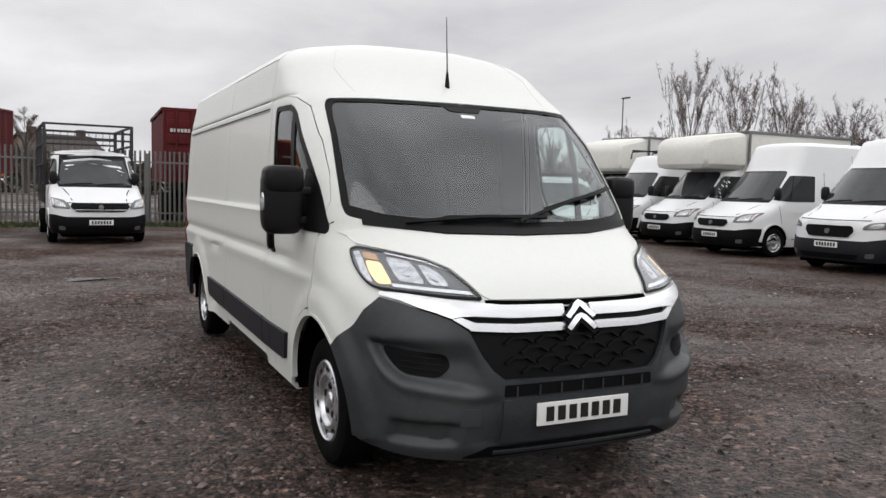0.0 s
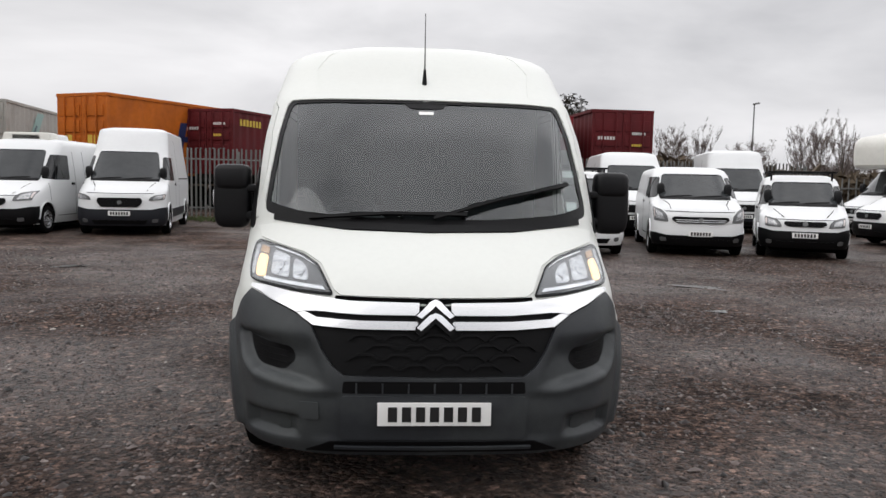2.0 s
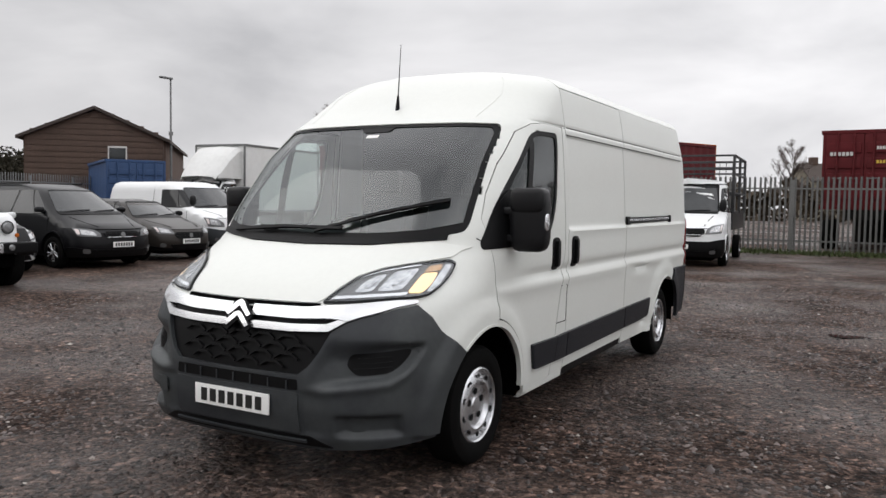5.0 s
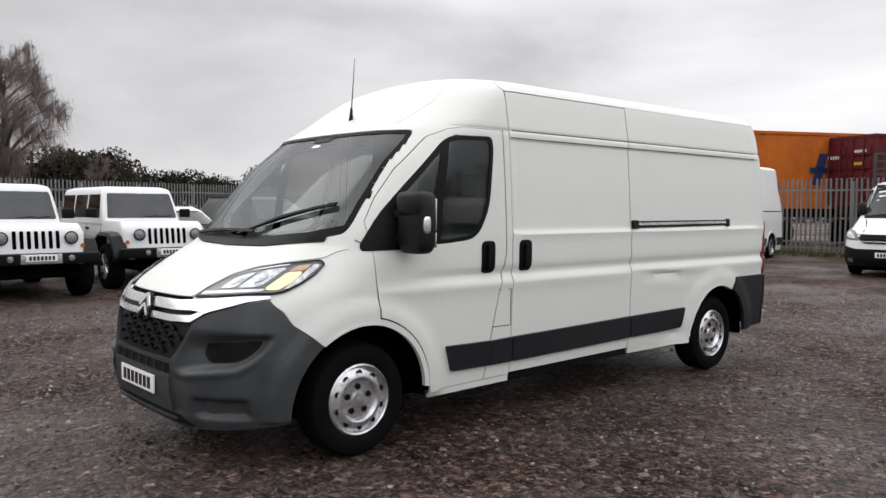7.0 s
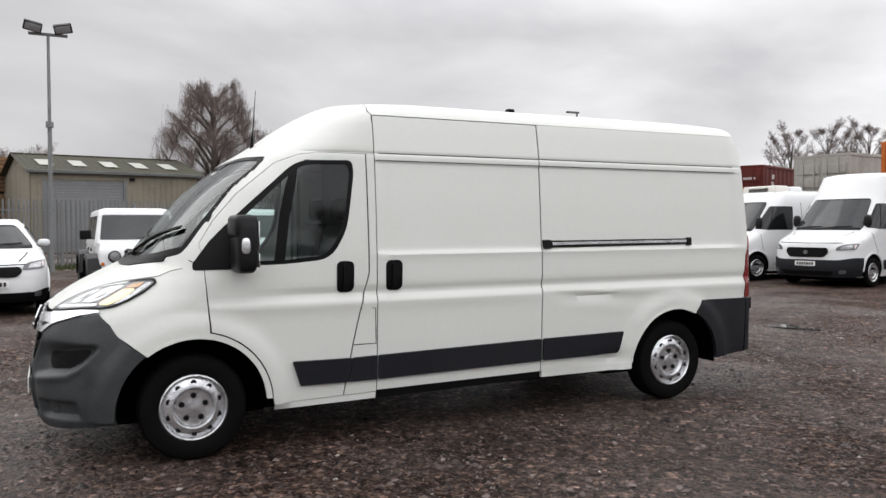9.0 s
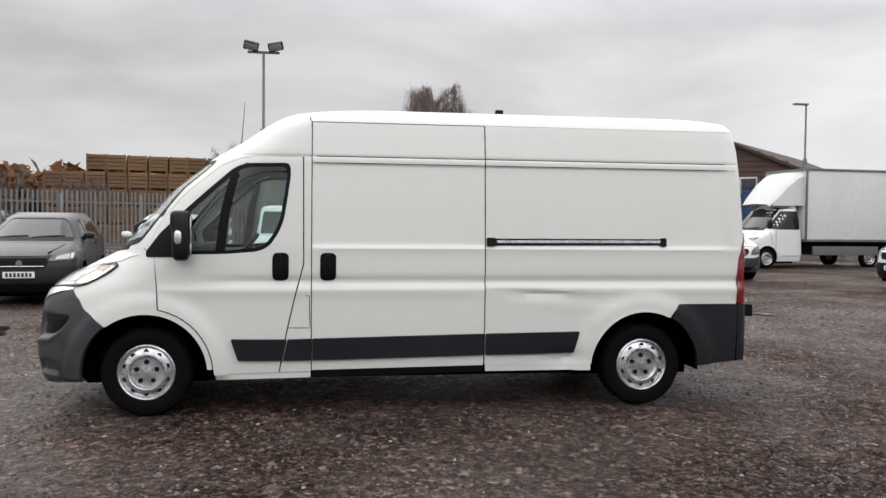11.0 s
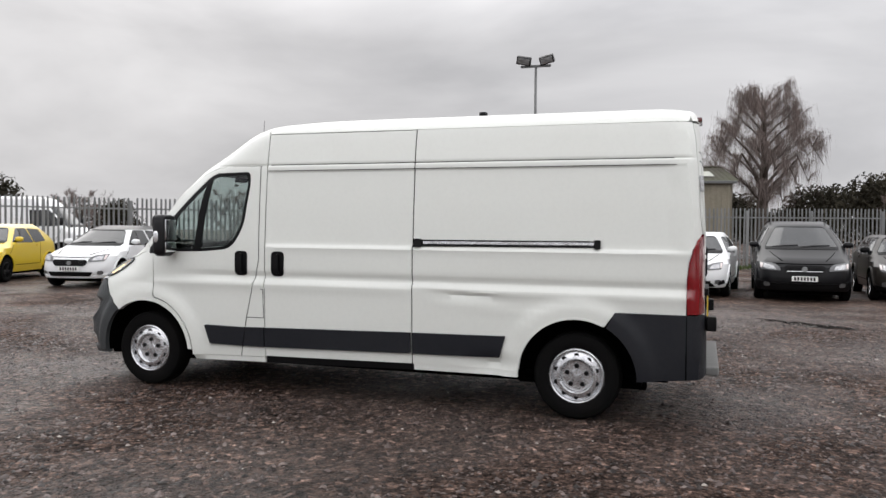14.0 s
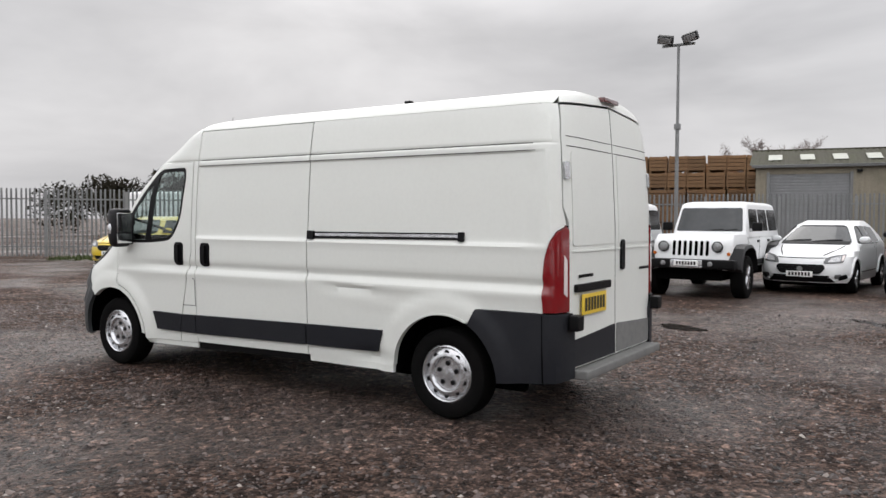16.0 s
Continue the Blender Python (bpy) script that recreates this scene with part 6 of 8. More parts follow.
def build_vehicles():
    def m(kind, name, at, rz, label, category="van", paint=WHITE_B, **k):
        d = dict(kind)
        d.update(k)
        return motor(name, at, rz, label, category, paint=paint, **d)

    # north side, facing the van
    m(TRANSIT, "panel_van", (-6.6, 15.0), 8, "white high-roof panel van with a black grille beside the fence", group="parked vans")
    v, sh = m(DAILY, "panel_van", (-9.5, 14.5), -3, "white refrigerated panel van with a cooling unit on its roof", group="parked vans", H=2.35)
    unit = box("cooling_unit", (-0.62, 0.62, 2.02, 2.55, 2.28, 2.50), CREAM, v, "pale roof cooling unit", 0.05, (0.92, 0.9))
    for i in range(5):
        box("unit_slat", (-0.34, 0.34, 2.012, 2.03, 2.315 + 0.026 * i, 2.328 + 0.026 * i), BLACK, unit, bevel=0.003)
    box("unit_fairing", (-0.70, 0.70, 2.50, 2.95, 2.30, 2.47), WHITE_B, v, bevel=0.05, taper=(0.95, 0.8))
    m(TRAFIC, "panel_van", (6.5, 11.9), -13, "white low-roof panel van with black lower bumper", group="parked vans", bright=2)
    v, sh = m(CADDY, "small_van", (8.6, 11.5), -24, "small white van with black roof bars and bumper", group="parked vans")
    roof_bars(v, 1.45, 1.82, (1.75, 2.6, 3.4))
    v, sh = m(CADDY, "small_van", (3.95, 11.8), -6, "small white van with white bumper and a ladder rack", group="parked vans", bumper=WHITE_B, grille=(0.62, 0.74, 0.86))
    roof_bars(v, 1.45, 1.82, (1.6, 2.5, 3.3))
    hook = box("ladder_hook", (-0.42, 0.05, 1.52, 1.62, 1.90, 1.96), BLACK, v, "black ladder hook over the windscreen", 0.012)
    for xx in (-0.40, 0.03):
        tube("hook_arm", (xx, 1.55, 1.93), (xx, 1.22, 1.50), 0.022, BLACK, hook)
    tube("hook_foot", (-0.40, 1.22, 1.50), (0.03, 1.22, 1.50), 0.022, BLACK, hook)
    m(TRANSIT, "panel_van", (4.5, 17.0), -6, "dark bronze high-roof panel van by the fence", group="parked vans", paint=BROWNPAINT, H=2.5)
    m(TRANSIT, "panel_van", (7.0, 17.6), -8, "white medium-roof panel van by the fence", group="parked vans", H=2.5, bumper=BLACK)
    m(TRANSIT, "panel_van", (11.0, 19.5), -14, "white high-roof panel van with bars over the roof", group="parked vans", H=2.7)
    # the row on the east side, facing west
    v, sh = m(TRANSIT, "panel_van", (11.2, 6.6), -88, "white panel van with dark grille in a row of vans", group="parked vans")
    v, sh = m(DAILY, "panel_van", (11.8, 10.3), -92, "white high-roof panel van with black bumper in a row", group="parked vans", H=2.75, L=6.6, wb=3.95, glass=DARKGLASS)
    v, sh = m(dict(DAILY, L=2.9, H=2.25, wb=4.0), "luton_van", (12.5, 13.1), -90, "white luton van with a cream bulging cab pod", "truck", group="parked vans")
    b = box_body(v, 1.05, 2.3, 6.4, 0.85, 3.15, CREAM)
    bm = bmesh.new()
    add_box(bm, -1.04, 1.04, 0.75, 2.35, 2.12, 3.15, 0.28)
    for q in bm.verts:
        q.co.z -= 0.45 * max(0, 1.35 - q.co.y) * (q.co.z > 2.6)
    part("cab_pod", bm, CREAM, v, "rounded cream moulded pod over the cab")
    v, sh = m(dict(DAILY, H=2.6), "panel_van", (12.6, 15.7), -86, "white high-roof van with a black roof rack", group="parked vans")
    for zz, a in ((2.72, 0.0),):
        for sd in (1, -1):
            tube("rack_rail", (sd * 0.75, 1.9, zz + 0.05), (sd * 0.75, 5.4, zz + 0.05), 0.025, BLACK, v)
        for yy in (1.9, 2.8, 3.7, 4.6, 5.4):
            tube("rack_bar", (-0.75, yy, zz), (0.75, yy, zz), 0.02, BLACK, v)
            for sd in (1, -1):
                tube("rack_foot", (sd * 0.75, yy, zz), (sd * 0.80, yy, zz - 0.22), 0.02, BLACK, v)
    v, sh = m(dict(DAILY, L=2.9, H=2.25, wb=4.0), "luton_van", (14.2, 19.0), -78, "white luton van with a tall square body", "truck", group="parked vans")
    b = box_body(v, 1.08, 2.3, 6.6, 0.85, 3.35, BOXWHITE)
    bm = bmesh.new()
    add_box(bm, -1.05, 1.05, 0.80, 2.35, 2.12, 3.33, 0.25)
    for q in bm.verts:
        q.co.z -= 0.5 * max(0, 1.45 - q.co.y) * (q.co.z > 2.6)
    part("cab_pod", bm, CREAM, v, "rounded cream moulded pod over the cab")
    m(TRANSIT, "panel_van", (11.4, 3.6), -88, "white panel van at the end of a row", group="parked vans")

    # caged tipper by the north fence
    v, sh = m(dict(DAILY, L=2.3, H=2.18, wb=3.4, W=2.02), "tipper_truck", (-1.45, 15.3), 4, "white tipper truck with a tall dark mesh cage", "truck", grille=(0.62, 0.74, 0.92), bright=1)
    box("tipper_bed", (-1.0, 1.0, 2.35, 5.6, 0.85, 1.35), GREYPAINT, v, "dark grey tipper bed", 0.02)
    cage = new("cage")
    cage.parent = v
    for sd in (1, -1):
        for yy in (2.4, 4.0, 5.55):
            box("cage_post", (sd * 1.0 - 0.035, sd * 1.0 + 0.035, yy - 0.035, yy + 0.035, 1.3, 2.82), CAGE, cage, bevel=0.006)
        for zz in (1.8, 2.3, 2.78):
            box("cage_rail", (sd * 1.0 - 0.03, sd * 1.0 + 0.03, 2.4, 5.55, zz, zz + 0.05), CAGE, cage, bevel=0.006)
    for zz in (1.8, 2.42, 2.60, 2.78):
        for yy in (2.4, 5.55):
            box("cage_rail", (-1.0, 1.0, yy - 0.03, yy + 0.03, zz, zz + 0.05), CAGE, cage, bevel=0.006)
    for i in range(13):
        xx = -0.96 + 0.16 * i
        tube("mesh_wire", (xx, 2.4, 1.3), (xx, 2.4, 2.6), 0.008, CAGE, cage, sides=5)
    box("chassis", (-0.45, 0.45, 2.0, 5.4, 0.45, 0.85), CHASSIS, v)

    # west side
    v, sh = m(VITO, "panel_van", (-12.2, 11.9), 84, "white low-roof van with dark grey bumper and star grille", group="parked vans")
    v, sh = m(dict(DAILY, L=2.5, H=2.2, wb=4.1, W=2.05), "box_truck", (-18.2, 14.8), 6, "white box truck with a wind deflector by the fence", "truck")
    box_body(v, 1.1, 2.45, 7.3, 0.95, 3.35)
    bm = bmesh.new()
    rows = []
    for yy, zz, w in ((1.15, 2.16, 0.80), (1.35, 2.42, 0.86), (1.75, 2.86, 0.92), (2.15, 3.18, 0.96), (2.42, 3.28, 0.98)):
        rows.append([bm.verts.new((x, yy + 0.10 * abs(x / w) ** 2, z)) for x, z in ((-w, 2.12), (-w, zz - 0.12), (-w * 0.85, zz), (0, zz + 0.03), (w * 0.85, zz), (w, zz - 0.12), (w, 2.12))])
    for a, c in zip(rows[:-1], rows[1:]):
        for k in range(6):
            bm.faces.new((a[k], a[k + 1], c[k + 1], c[k]))
    part("wind_deflector", bm, BOXWHITE, v, "moulded white roof deflector")
    m(dict(HATCH, H=1.43), "hatchback_car", (-11.4, 9.3), 88, "dark brown hatchback car beside a white van", "car", paint=BROWNPAINT, group="parked cars")
    v, sh = m(MPV, "people_carrier", (-10.9, 7.0), 88, "black people carrier with roof rails by the fence", "car", paint=BLACKPAINT, group="parked cars")
    for sd in (1, -1):
        tube("roof_rail", (sd * 0.62, 2.3, 1.76), (sd * 0.62, 4.3, 1.74), 0.02, BLACK, v)
    v, sh = m(HATCH, "hatchback_car", (-11.2, 4.6), 84, "white hatchback car with a large black grille", "car", group="parked cars", grille=(0.46, 0.42, 0.60), bumper=WHITE_B, plate_z=0.41)
    sh.panel("lower_grille", rounded([("f", -0.62, 0.27), ("f", 0.62, 0.27), ("f", 0.52, 0.36), ("f", -0.52, 0.36)], 0.03), BLACK, v, off=0.03, thick=0.012)
    for sd in (1, -1):
        sh.panel("bumper_vent", rounded([("f", 0.66, 0.30), ("f", 0.79, 0.34), ("f", 0.78, 0.42), ("f", 0.68, 0.38)], 0.02), BLACK, v, off=0.03, thick=0.012, side=sd)
    m(SUV, "compact_suv", (-8.7, -1.75), 96, "white compact suv with a dark grille", "car", group="parked cars")
    m(SUV, "compact_suv", (-7.2, -3.9), 98, "dark grey compact suv facing the van", "car", paint=GREYPAINT, group="parked cars", bright=1)
    v, sh = m(dict(HATCH, L=3.95), "hatchback_car", (-7.5, -9.0), 103, "white hatchback car with a black roof", "car", group="parked cars", bumper=WHITE_B)
    sh.skin("roof", 1.375, 1.478, BLACKPAINT, v, "black roof", off=0.006)
    v, sh = m(HATCH, "hatchback_car", (-7.2, -12.2), 112, "bright yellow hatchback car with black wheels", "car", paint=YELLOW, group="parked cars", bumper=YELLOW, rim=BLACK)
    build_jeep((-8.35, 0.64), 91, "white four-door off-road car with round lamps and slotted grille")
    build_jeep((-8.97, 2.97), 89, "white off-road car with wide black mudguards and slotted grille")


def build_jeep(at, rz, label):
    v = thing("off_road_car", pose(at[0], at[1], gz(*at), 0, 0, rz), label, "car", "parked cars")
    sh = Shell((0.55, 1.22), yf=[(0.55, 0.22), (1.12, 0.30), (1.22, 0.46)], yr=[(0.55, 4.5), (1.22, 4.45)], hw=[(0.55, 0.74), (1.05, 0.76), (1.22, 0.72)], depth=[(0, 0.10), (2, 0.2)], power=[(0, 7.0), (2, 6.0)], rear=[(0, 0.1), (2, 0.1)], yc=2.2, sigma=0.015)
    sh.skin("tub", 0.56, 1.219, WHITE_B, v)
    # hard top with upright windscreen
    top = Shell((1.15, 1.88), yf=[(1.15, 1.42), (1.80, 1.72), (1.85, 1.80), (1.88, 2.0)], yr=[(1.15, 4.45), (1.80, 4.36), (1.88, 4.2)], hw=[(1.15, 0.76), (1.80, 0.66), (1.85, 0.62), (1.88, 0.5)], depth=[(0, 0.12), (2, 0.12)], power=[(0, 8.0), (2, 8.0)], rear=[(0, 0.1), (2, 0.1)], yc=2.9, sigma=0.012)
    top.skin("hard_top", 1.16, 1.879, WHITE_B, v)
    top.panel("windscreen", rounded([("f", -0.66, 1.27), ("f", 0.66, 1.27), ("f", 0.60, 1.74), ("f", -0.60, 1.74)], 0.04), DARKGLASS, v, off=0.006, thick=0.01)
    for sd in (1, -1):
        for a, b in ((1.72, 2.50), (2.60, 3.35), (3.45, 4.25)):
            top.panel("side_window", rounded([("s", a, 1.27), ("s", b, 1.27), ("s", b, 1.72), ("s", a + (0.12 if a < 2 else 0), 1.72)], 0.04), SIDEGLASS, v, off=0.006, thick=0.01, side=sd)
        for yc in (0.85, 3.65):
            bm = bmesh.new()
            prof = [(-0.60, 0.60), (-0.53, 0.80), (-0.40, 0.97), (-0.22, 1.03), (0.22, 1.04), (0.44, 0.97), (0.58, 0.78), (0.66, 0.58)]
            rings = []
            for j, (dy, z) in enumerate(prof):
                inw = 0.05 * (1 - min(1, abs(j - 3.5) / 3.5)) if yc < 1 else 0.0
                rings.append([bm.verts.new(q) for q in ((sd * (0.70 + inw), yc + dy, z), (sd * 0.94, yc + dy, z - 0.015), (sd * 0.965, yc + dy * 0.98, z - 0.07), (sd * 0.70, yc + dy * 0.92, z - 0.07))])
            for p, q in zip(rings[:-1], rings[1:]):
                for i in range(4):
                    bm.faces.new((p[i], p[(i + 1) % 4], q[(i + 1) % 4], q[i]))
            bm.faces.new(rings[0])
            bm.faces.new(rings[-1][::-1])
            part("mudguard", bm, MIRRORBLACK, v, "wide black mudguard")
        for a in (1.78, 2.72):
            sh.panel("door_handle", rounded([("s", a + 0.55, 1.04), ("s", a + 0.68, 1.04), ("s", a + 0.68, 1.09), ("s", a + 0.55, 1.09)], 0.012), BLACK, v, off=0.025, thick=0.03, side=sd)
        top.strip("screen_wiper", [("f", 0.02 + 0.30 * (sd < 0), 1.285), ("f", 0.30 + 0.26 * (sd < 0), 1.31)], 0.016, BLACK, v, off=0.016, thick=0.01)
        ring = lathe("lamp_ring", [(0.088, 0.0), (0.100, 0.012), (0.108, 0.0)], MIRRORBLACK, v, seg=20)
        ring.matrix_basis = pose(sd * 0.51, 0.235, 0.99, 0, 0, -90)
        lamp = lathe("headlamp", [(0.001, 0.03), (0.07, 0.022), (0.092, 0.0)], LAMPGREY, v, "round clear headlamp", seg=20)
        lamp.matrix_basis = pose(sd * 0.51, 0.235, 0.99, 0, 0, -90)
        ind = lathe("indicator", [(0.001, 0.02), (0.03, 0.015), (0.035, 0.0)], CONT_ORANGE, v, seg=12)
        ind.matrix_basis = pose(sd * 0.70, 0.30, 0.86, 0, 0, -90)
        bm = bmesh.new()
        add_box(bm, 0.80, 1.0, 1.62, 1.72, 1.28, 1.45, 0.03)
        for q in bm.verts:
            q.co.x *= sd
        part("door_mirror", bm, BLACK, v)
        for yy in (0.85, 3.65):
            wheel(v, sd * 0.94, yy, 0.41, 0.41, 0.26, sd, style="alloy", rim_r=0.235, rim=STEEL)
        sh.strip("shut_line", [("s", 1.6, 0.62), ("s", 1.6, 1.16)], 0.014, SEAM, v, off=0.002, side=sd)
        sh.strip("shut_line", [("s", 2.55, 0.62), ("s", 2.55, 1.16)], 0.014, SEAM, v, off=0.002, side=sd)
        sh.panel("side_step", [("s", 1.4, 0.60), ("s", 3.1, 0.60), ("s", 3.1, 0.70), ("s", 1.4, 0.70)], BLACK, v, off=0.06, thick=0.08, side=sd)
    for i in range(7):
        xx = (i - 3) * 0.105
        sh.panel("grille_slot", rounded([("f", xx - 0.028, 0.82), ("f", xx + 0.028, 0.82), ("f", xx + 0.028, 1.10), ("f", xx - 0.028, 1.10)], 0.022), SEAM, v, off=0.004, thick=0.006)
    bm = bmesh.new()
    add_box(bm, -0.88, 0.88, 0.0, 0.22, 0.58, 0.76, 0.035)
    fb = part("front_bumper", bm, BLACK, v, "broad black front bumper")
    box("skid_plate", (-0.30, 0.30, -0.012, 0.03, 0.60, 0.75), STEEL, fb, "bright steel plate on the bumper", 0.012)
    for sx in (1, -1):
        tow = lathe("fog_lamp", [(0.001, 0.02), (0.04, 0.015), (0.05, 0.0)], LAMPGREY, fb, seg=14)
        tow.matrix_basis = pose(sx * 0.44, 0.0, 0.68, 0, 0, -90)
    number_plate(v, 0, -0.012, 0.69, PLATE_W, 0.45, 0.10)
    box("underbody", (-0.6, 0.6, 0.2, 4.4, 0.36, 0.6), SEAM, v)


build_vehicles()


# ---- palisade fences ----
def pale_mesh(h, mat):
    w, d = 0.034, 0.014
    prof = [(-w, 0.0), (-w * 0.5, -d), (w * 0.5, -d), (w, 0.0)]
    v = [(x, y, 0.02) for x, y in prof] + [(x, y, h - 0.12) for x, y in prof] + [(-w * 0.9, 0, h), (0, -d, h - 0.03), (w * 0.9, 0, h), (0, 0, h + 0.015)]
    f = [(0, 1, 5, 4), (1, 2, 6, 5), (2, 3, 7, 6), (4, 5, 9, 8), (5, 6, 9), (6, 7, 10, 9), (3, 0, 4, 7), (4, 8, 9, 11), (7, 4, 11, 10), (9, 10, 11)]
    me = bpy.data.meshes.new("pale")
    me.from_pydata(v, [], f)
    me.materials.append(mat)
    return me


def fence(a, b, h, mat, label, pitch=0.152, faces=1):
    a, b = Vector((*a, 0)), Vector((*b, 0))
    d = b - a
    ang = math.degrees(math.atan2(d.y, d.x))
    z0, z1 = gz(a.x, a.y), gz(b.x, b.y)
    f = thing("palisade_fence", pose(a.x, a.y, z0, 0, 0, ang), label, "fence", "yard fences")
    pale = pale_mesh(h, mat)
    n = int(d.length / pitch)
    slope = (z1 - z0) / d.length
    for i in range(n):
        o = new("pale", pale)
        o.parent = f
        o.location = (i * pitch + pitch / 2, -0.03 * faces, slope * i * pitch + random.uniform(-0.012, 0.012))
        o.rotation_euler = (0, random.uniform(-0.008, 0.008), 0 if faces > 0 else math.pi)
    k = max(2, int(round(d.length / 2.75)))
    for i in range(k + 1):
        q = d.length * i / k
        o = box("post", (-0.05, 0.05, -0.02, 0.07, 0, h - 0.08), mat, f, bevel=0.005) if i == 0 else new("post", post.data)
        if i == 0:
            post = o
        o.parent = f
        o.location = (q, 0.0, slope * q)
    for zz in (0.32, h - 0.38):
        r = box("rail", (0, d.length, -0.012, 0.035, zz, zz + 0.05), mat, f, bevel=0.004)
        r.rotation_euler = (0, -math.atan(slope), 0)


fence((3.0, 23.4), (-19.0, 22.6), 2.35, GALV_D, "weathered grey steel palisade fence behind the vans", faces=-1)
fence((16.0, 25.2), (3.0, 23.4), 2.35, GALV_D, "weathered grey steel palisade fence behind the vans", faces=-1)
fence((-19.0, 22.6), (-32.0, 25.0), 2.3, GALV, "grey galvanised palisade fence in the corner of the yard", faces=-1)
fence((-32.0, 25.0), (-27.0, 9.0), 2.3, GALV, "grey galvanised palisade fence along the west side", faces=-1)
fence((-27.0, 9.0), (-23.0, -3.0), 2.3, GALV, "grey galvanised palisade fence along the west side", faces=-1)
fence((-23.0, -3.0), (-15.0, -13.5), 2.35, GALV, "grey galvanised palisade fence behind the cars", faces=-1)
fence((-15.0, -13.5), (-4.0, -25.0), 2.35, GALV, "grey galvanised palisade fence and gate beyond the cars", faces=-1)
for a, b in (((16.0, 25.2), (24.0, 4.0)), ((24.0, 4.0), (16.0, -22.0)), ((16.0, -22.0), (-4.0, -25.0))):
    fence(a, b, 1.8, GALV_D, "weathered grey steel palisade fence along the yard", pitch=0.30, faces=-1)


# ---- containers on trailers ----
def container(at, rz, mat, label, length=6.06, h=2.59, z0=1.35, ribs=True, marks=()):
    """A shipping container with its doors towards -y on a skeletal trailer; the door end's middle is the origin."""
    x, y = at
    c = thing("shipping_container", pose(x, y, gz(x, y), 0, 0, rz), label, "container", "containers beyond the fence")
    w = 2.44
    b = bmesh.new()
    add_box(b, -w / 2 + 0.05, w / 2 - 0.05, 0.06, length - 0.06, z0 + 0.1, z0 + h - 0.04)
    part("core", b, mat, c)
    # corrugated sides
    verts, faces = [], []
    for sd in (1, -1):
        o, n = len(verts), int(length / 0.14)
        for i in range(n + 1):
            yy = 0.10 + (length - 0.2) * i / n
            xx = sd * (w / 2 - (0.012 if (i // 2) % 2 else 0.045))
            verts += [(xx, yy, z0 + 0.14), (xx, yy, z0 + h - 0.1)]
        faces += [(o + 2 * i, o + 2 * i + 2, o + 2 * i + 3, o + 2 * i + 1) if sd > 0 else (o + 2 * i + 1, o + 2 * i + 3, o + 2 * i + 2, o + 2 * i) for i in range(n)]
    link_mesh("corrugated_side", verts, faces, mat, c, sharp=15)
    for sx in (1, -1):
        for yy in (0.07, length - 0.07):
            box("corner_post", (sx * w / 2 - 0.08, sx * w / 2 + 0.08 - 0.08, yy - 0.07, yy + 0.07, z0, z0 + h) if sx > 0 else (-w / 2, -w / 2 + 0.08, yy - 0.07, yy + 0.07, z0, z0 + h), mat, c, bevel=0.01)
        for zz in (z0 + 0.07, z0 + h - 0.06):
            box("side_rail", (sx * w / 2 - 0.05, sx * w / 2 + 0.01, 0, length, zz - 0.06, zz + 0.06), mat, c, bevel=0.01)
        d = box("door_leaf", (min(0.01 * sx, sx * (w / 2 - 0.09)), max(0.01 * sx, sx * (w / 2 - 0.09)), 0.0, 0.06, z0 + 0.13, z0 + h - 0.13), mat, c, bevel=0.01)
        for k in range(4):
            zz = z0 + 0.35 + k * (h - 0.6) / 4
            box("door_rib", (min(0.08 * sx, sx * (w / 2 - 0.15)), max(0.08 * sx, sx * (w / 2 - 0.15)), -0.045, 0.01, zz, zz + (h - 0.6) / 4 - 0.16), mat, d, bevel=0.02)
        for xx in (0.28, 0.78):
            tube("lock_rod", (sx * xx, -0.075, z0 + 0.1), (sx * xx, -0.075, z0 + h - 0.1), 0.030, mat, d, sides=6)
            box("rod_handle", (sx * xx - 0.12, sx * xx + 0.12, -0.075, -0.055, z0 + 1.0, z0 + 1.04), GALV, d, bevel=0.004)
    for zz in (z0 + 0.06, z0 + h - 0.06):
        box("end_rail", (-w / 2, w / 2, -0.005, 0.10, zz - 0.06, zz + 0.06), mat, c, bevel=0.01)
    for nm, x0, x1, za, zb, cnt, mm in marks:
        bars(nm, x0, x1, z0 + za, z0 + zb, cnt, lambda p, q, dd: (p, -0.05 - dd, q), mm, c, 0.004, 0.25)
    # trailer beneath
    box("trailer_beam", (-0.55, 0.55, 0.1, length - 0.1, z0 - 0.32, z0 + 0.02), CHASSIS, c, bevel=0.02)
    for yy in (0.9, 2.2):
        for sx in (1, -1):
            lathe("trailer_wheel", [(0.001, -0.05), (0.25, -0.04), (0.28, 0.0), (0.5, 0.0), (0.5, -0.35), (0.2, -0.35)], RUBBER, c, flip=sx, seg=24, centre=(sx * 1.2, yy, 0.5))
    box("leg", (-0.6, 0.6, length - 1.2, length - 1.0, 0, z0 - 0.3), CHASSIS, c, bevel=0.02)
    return c


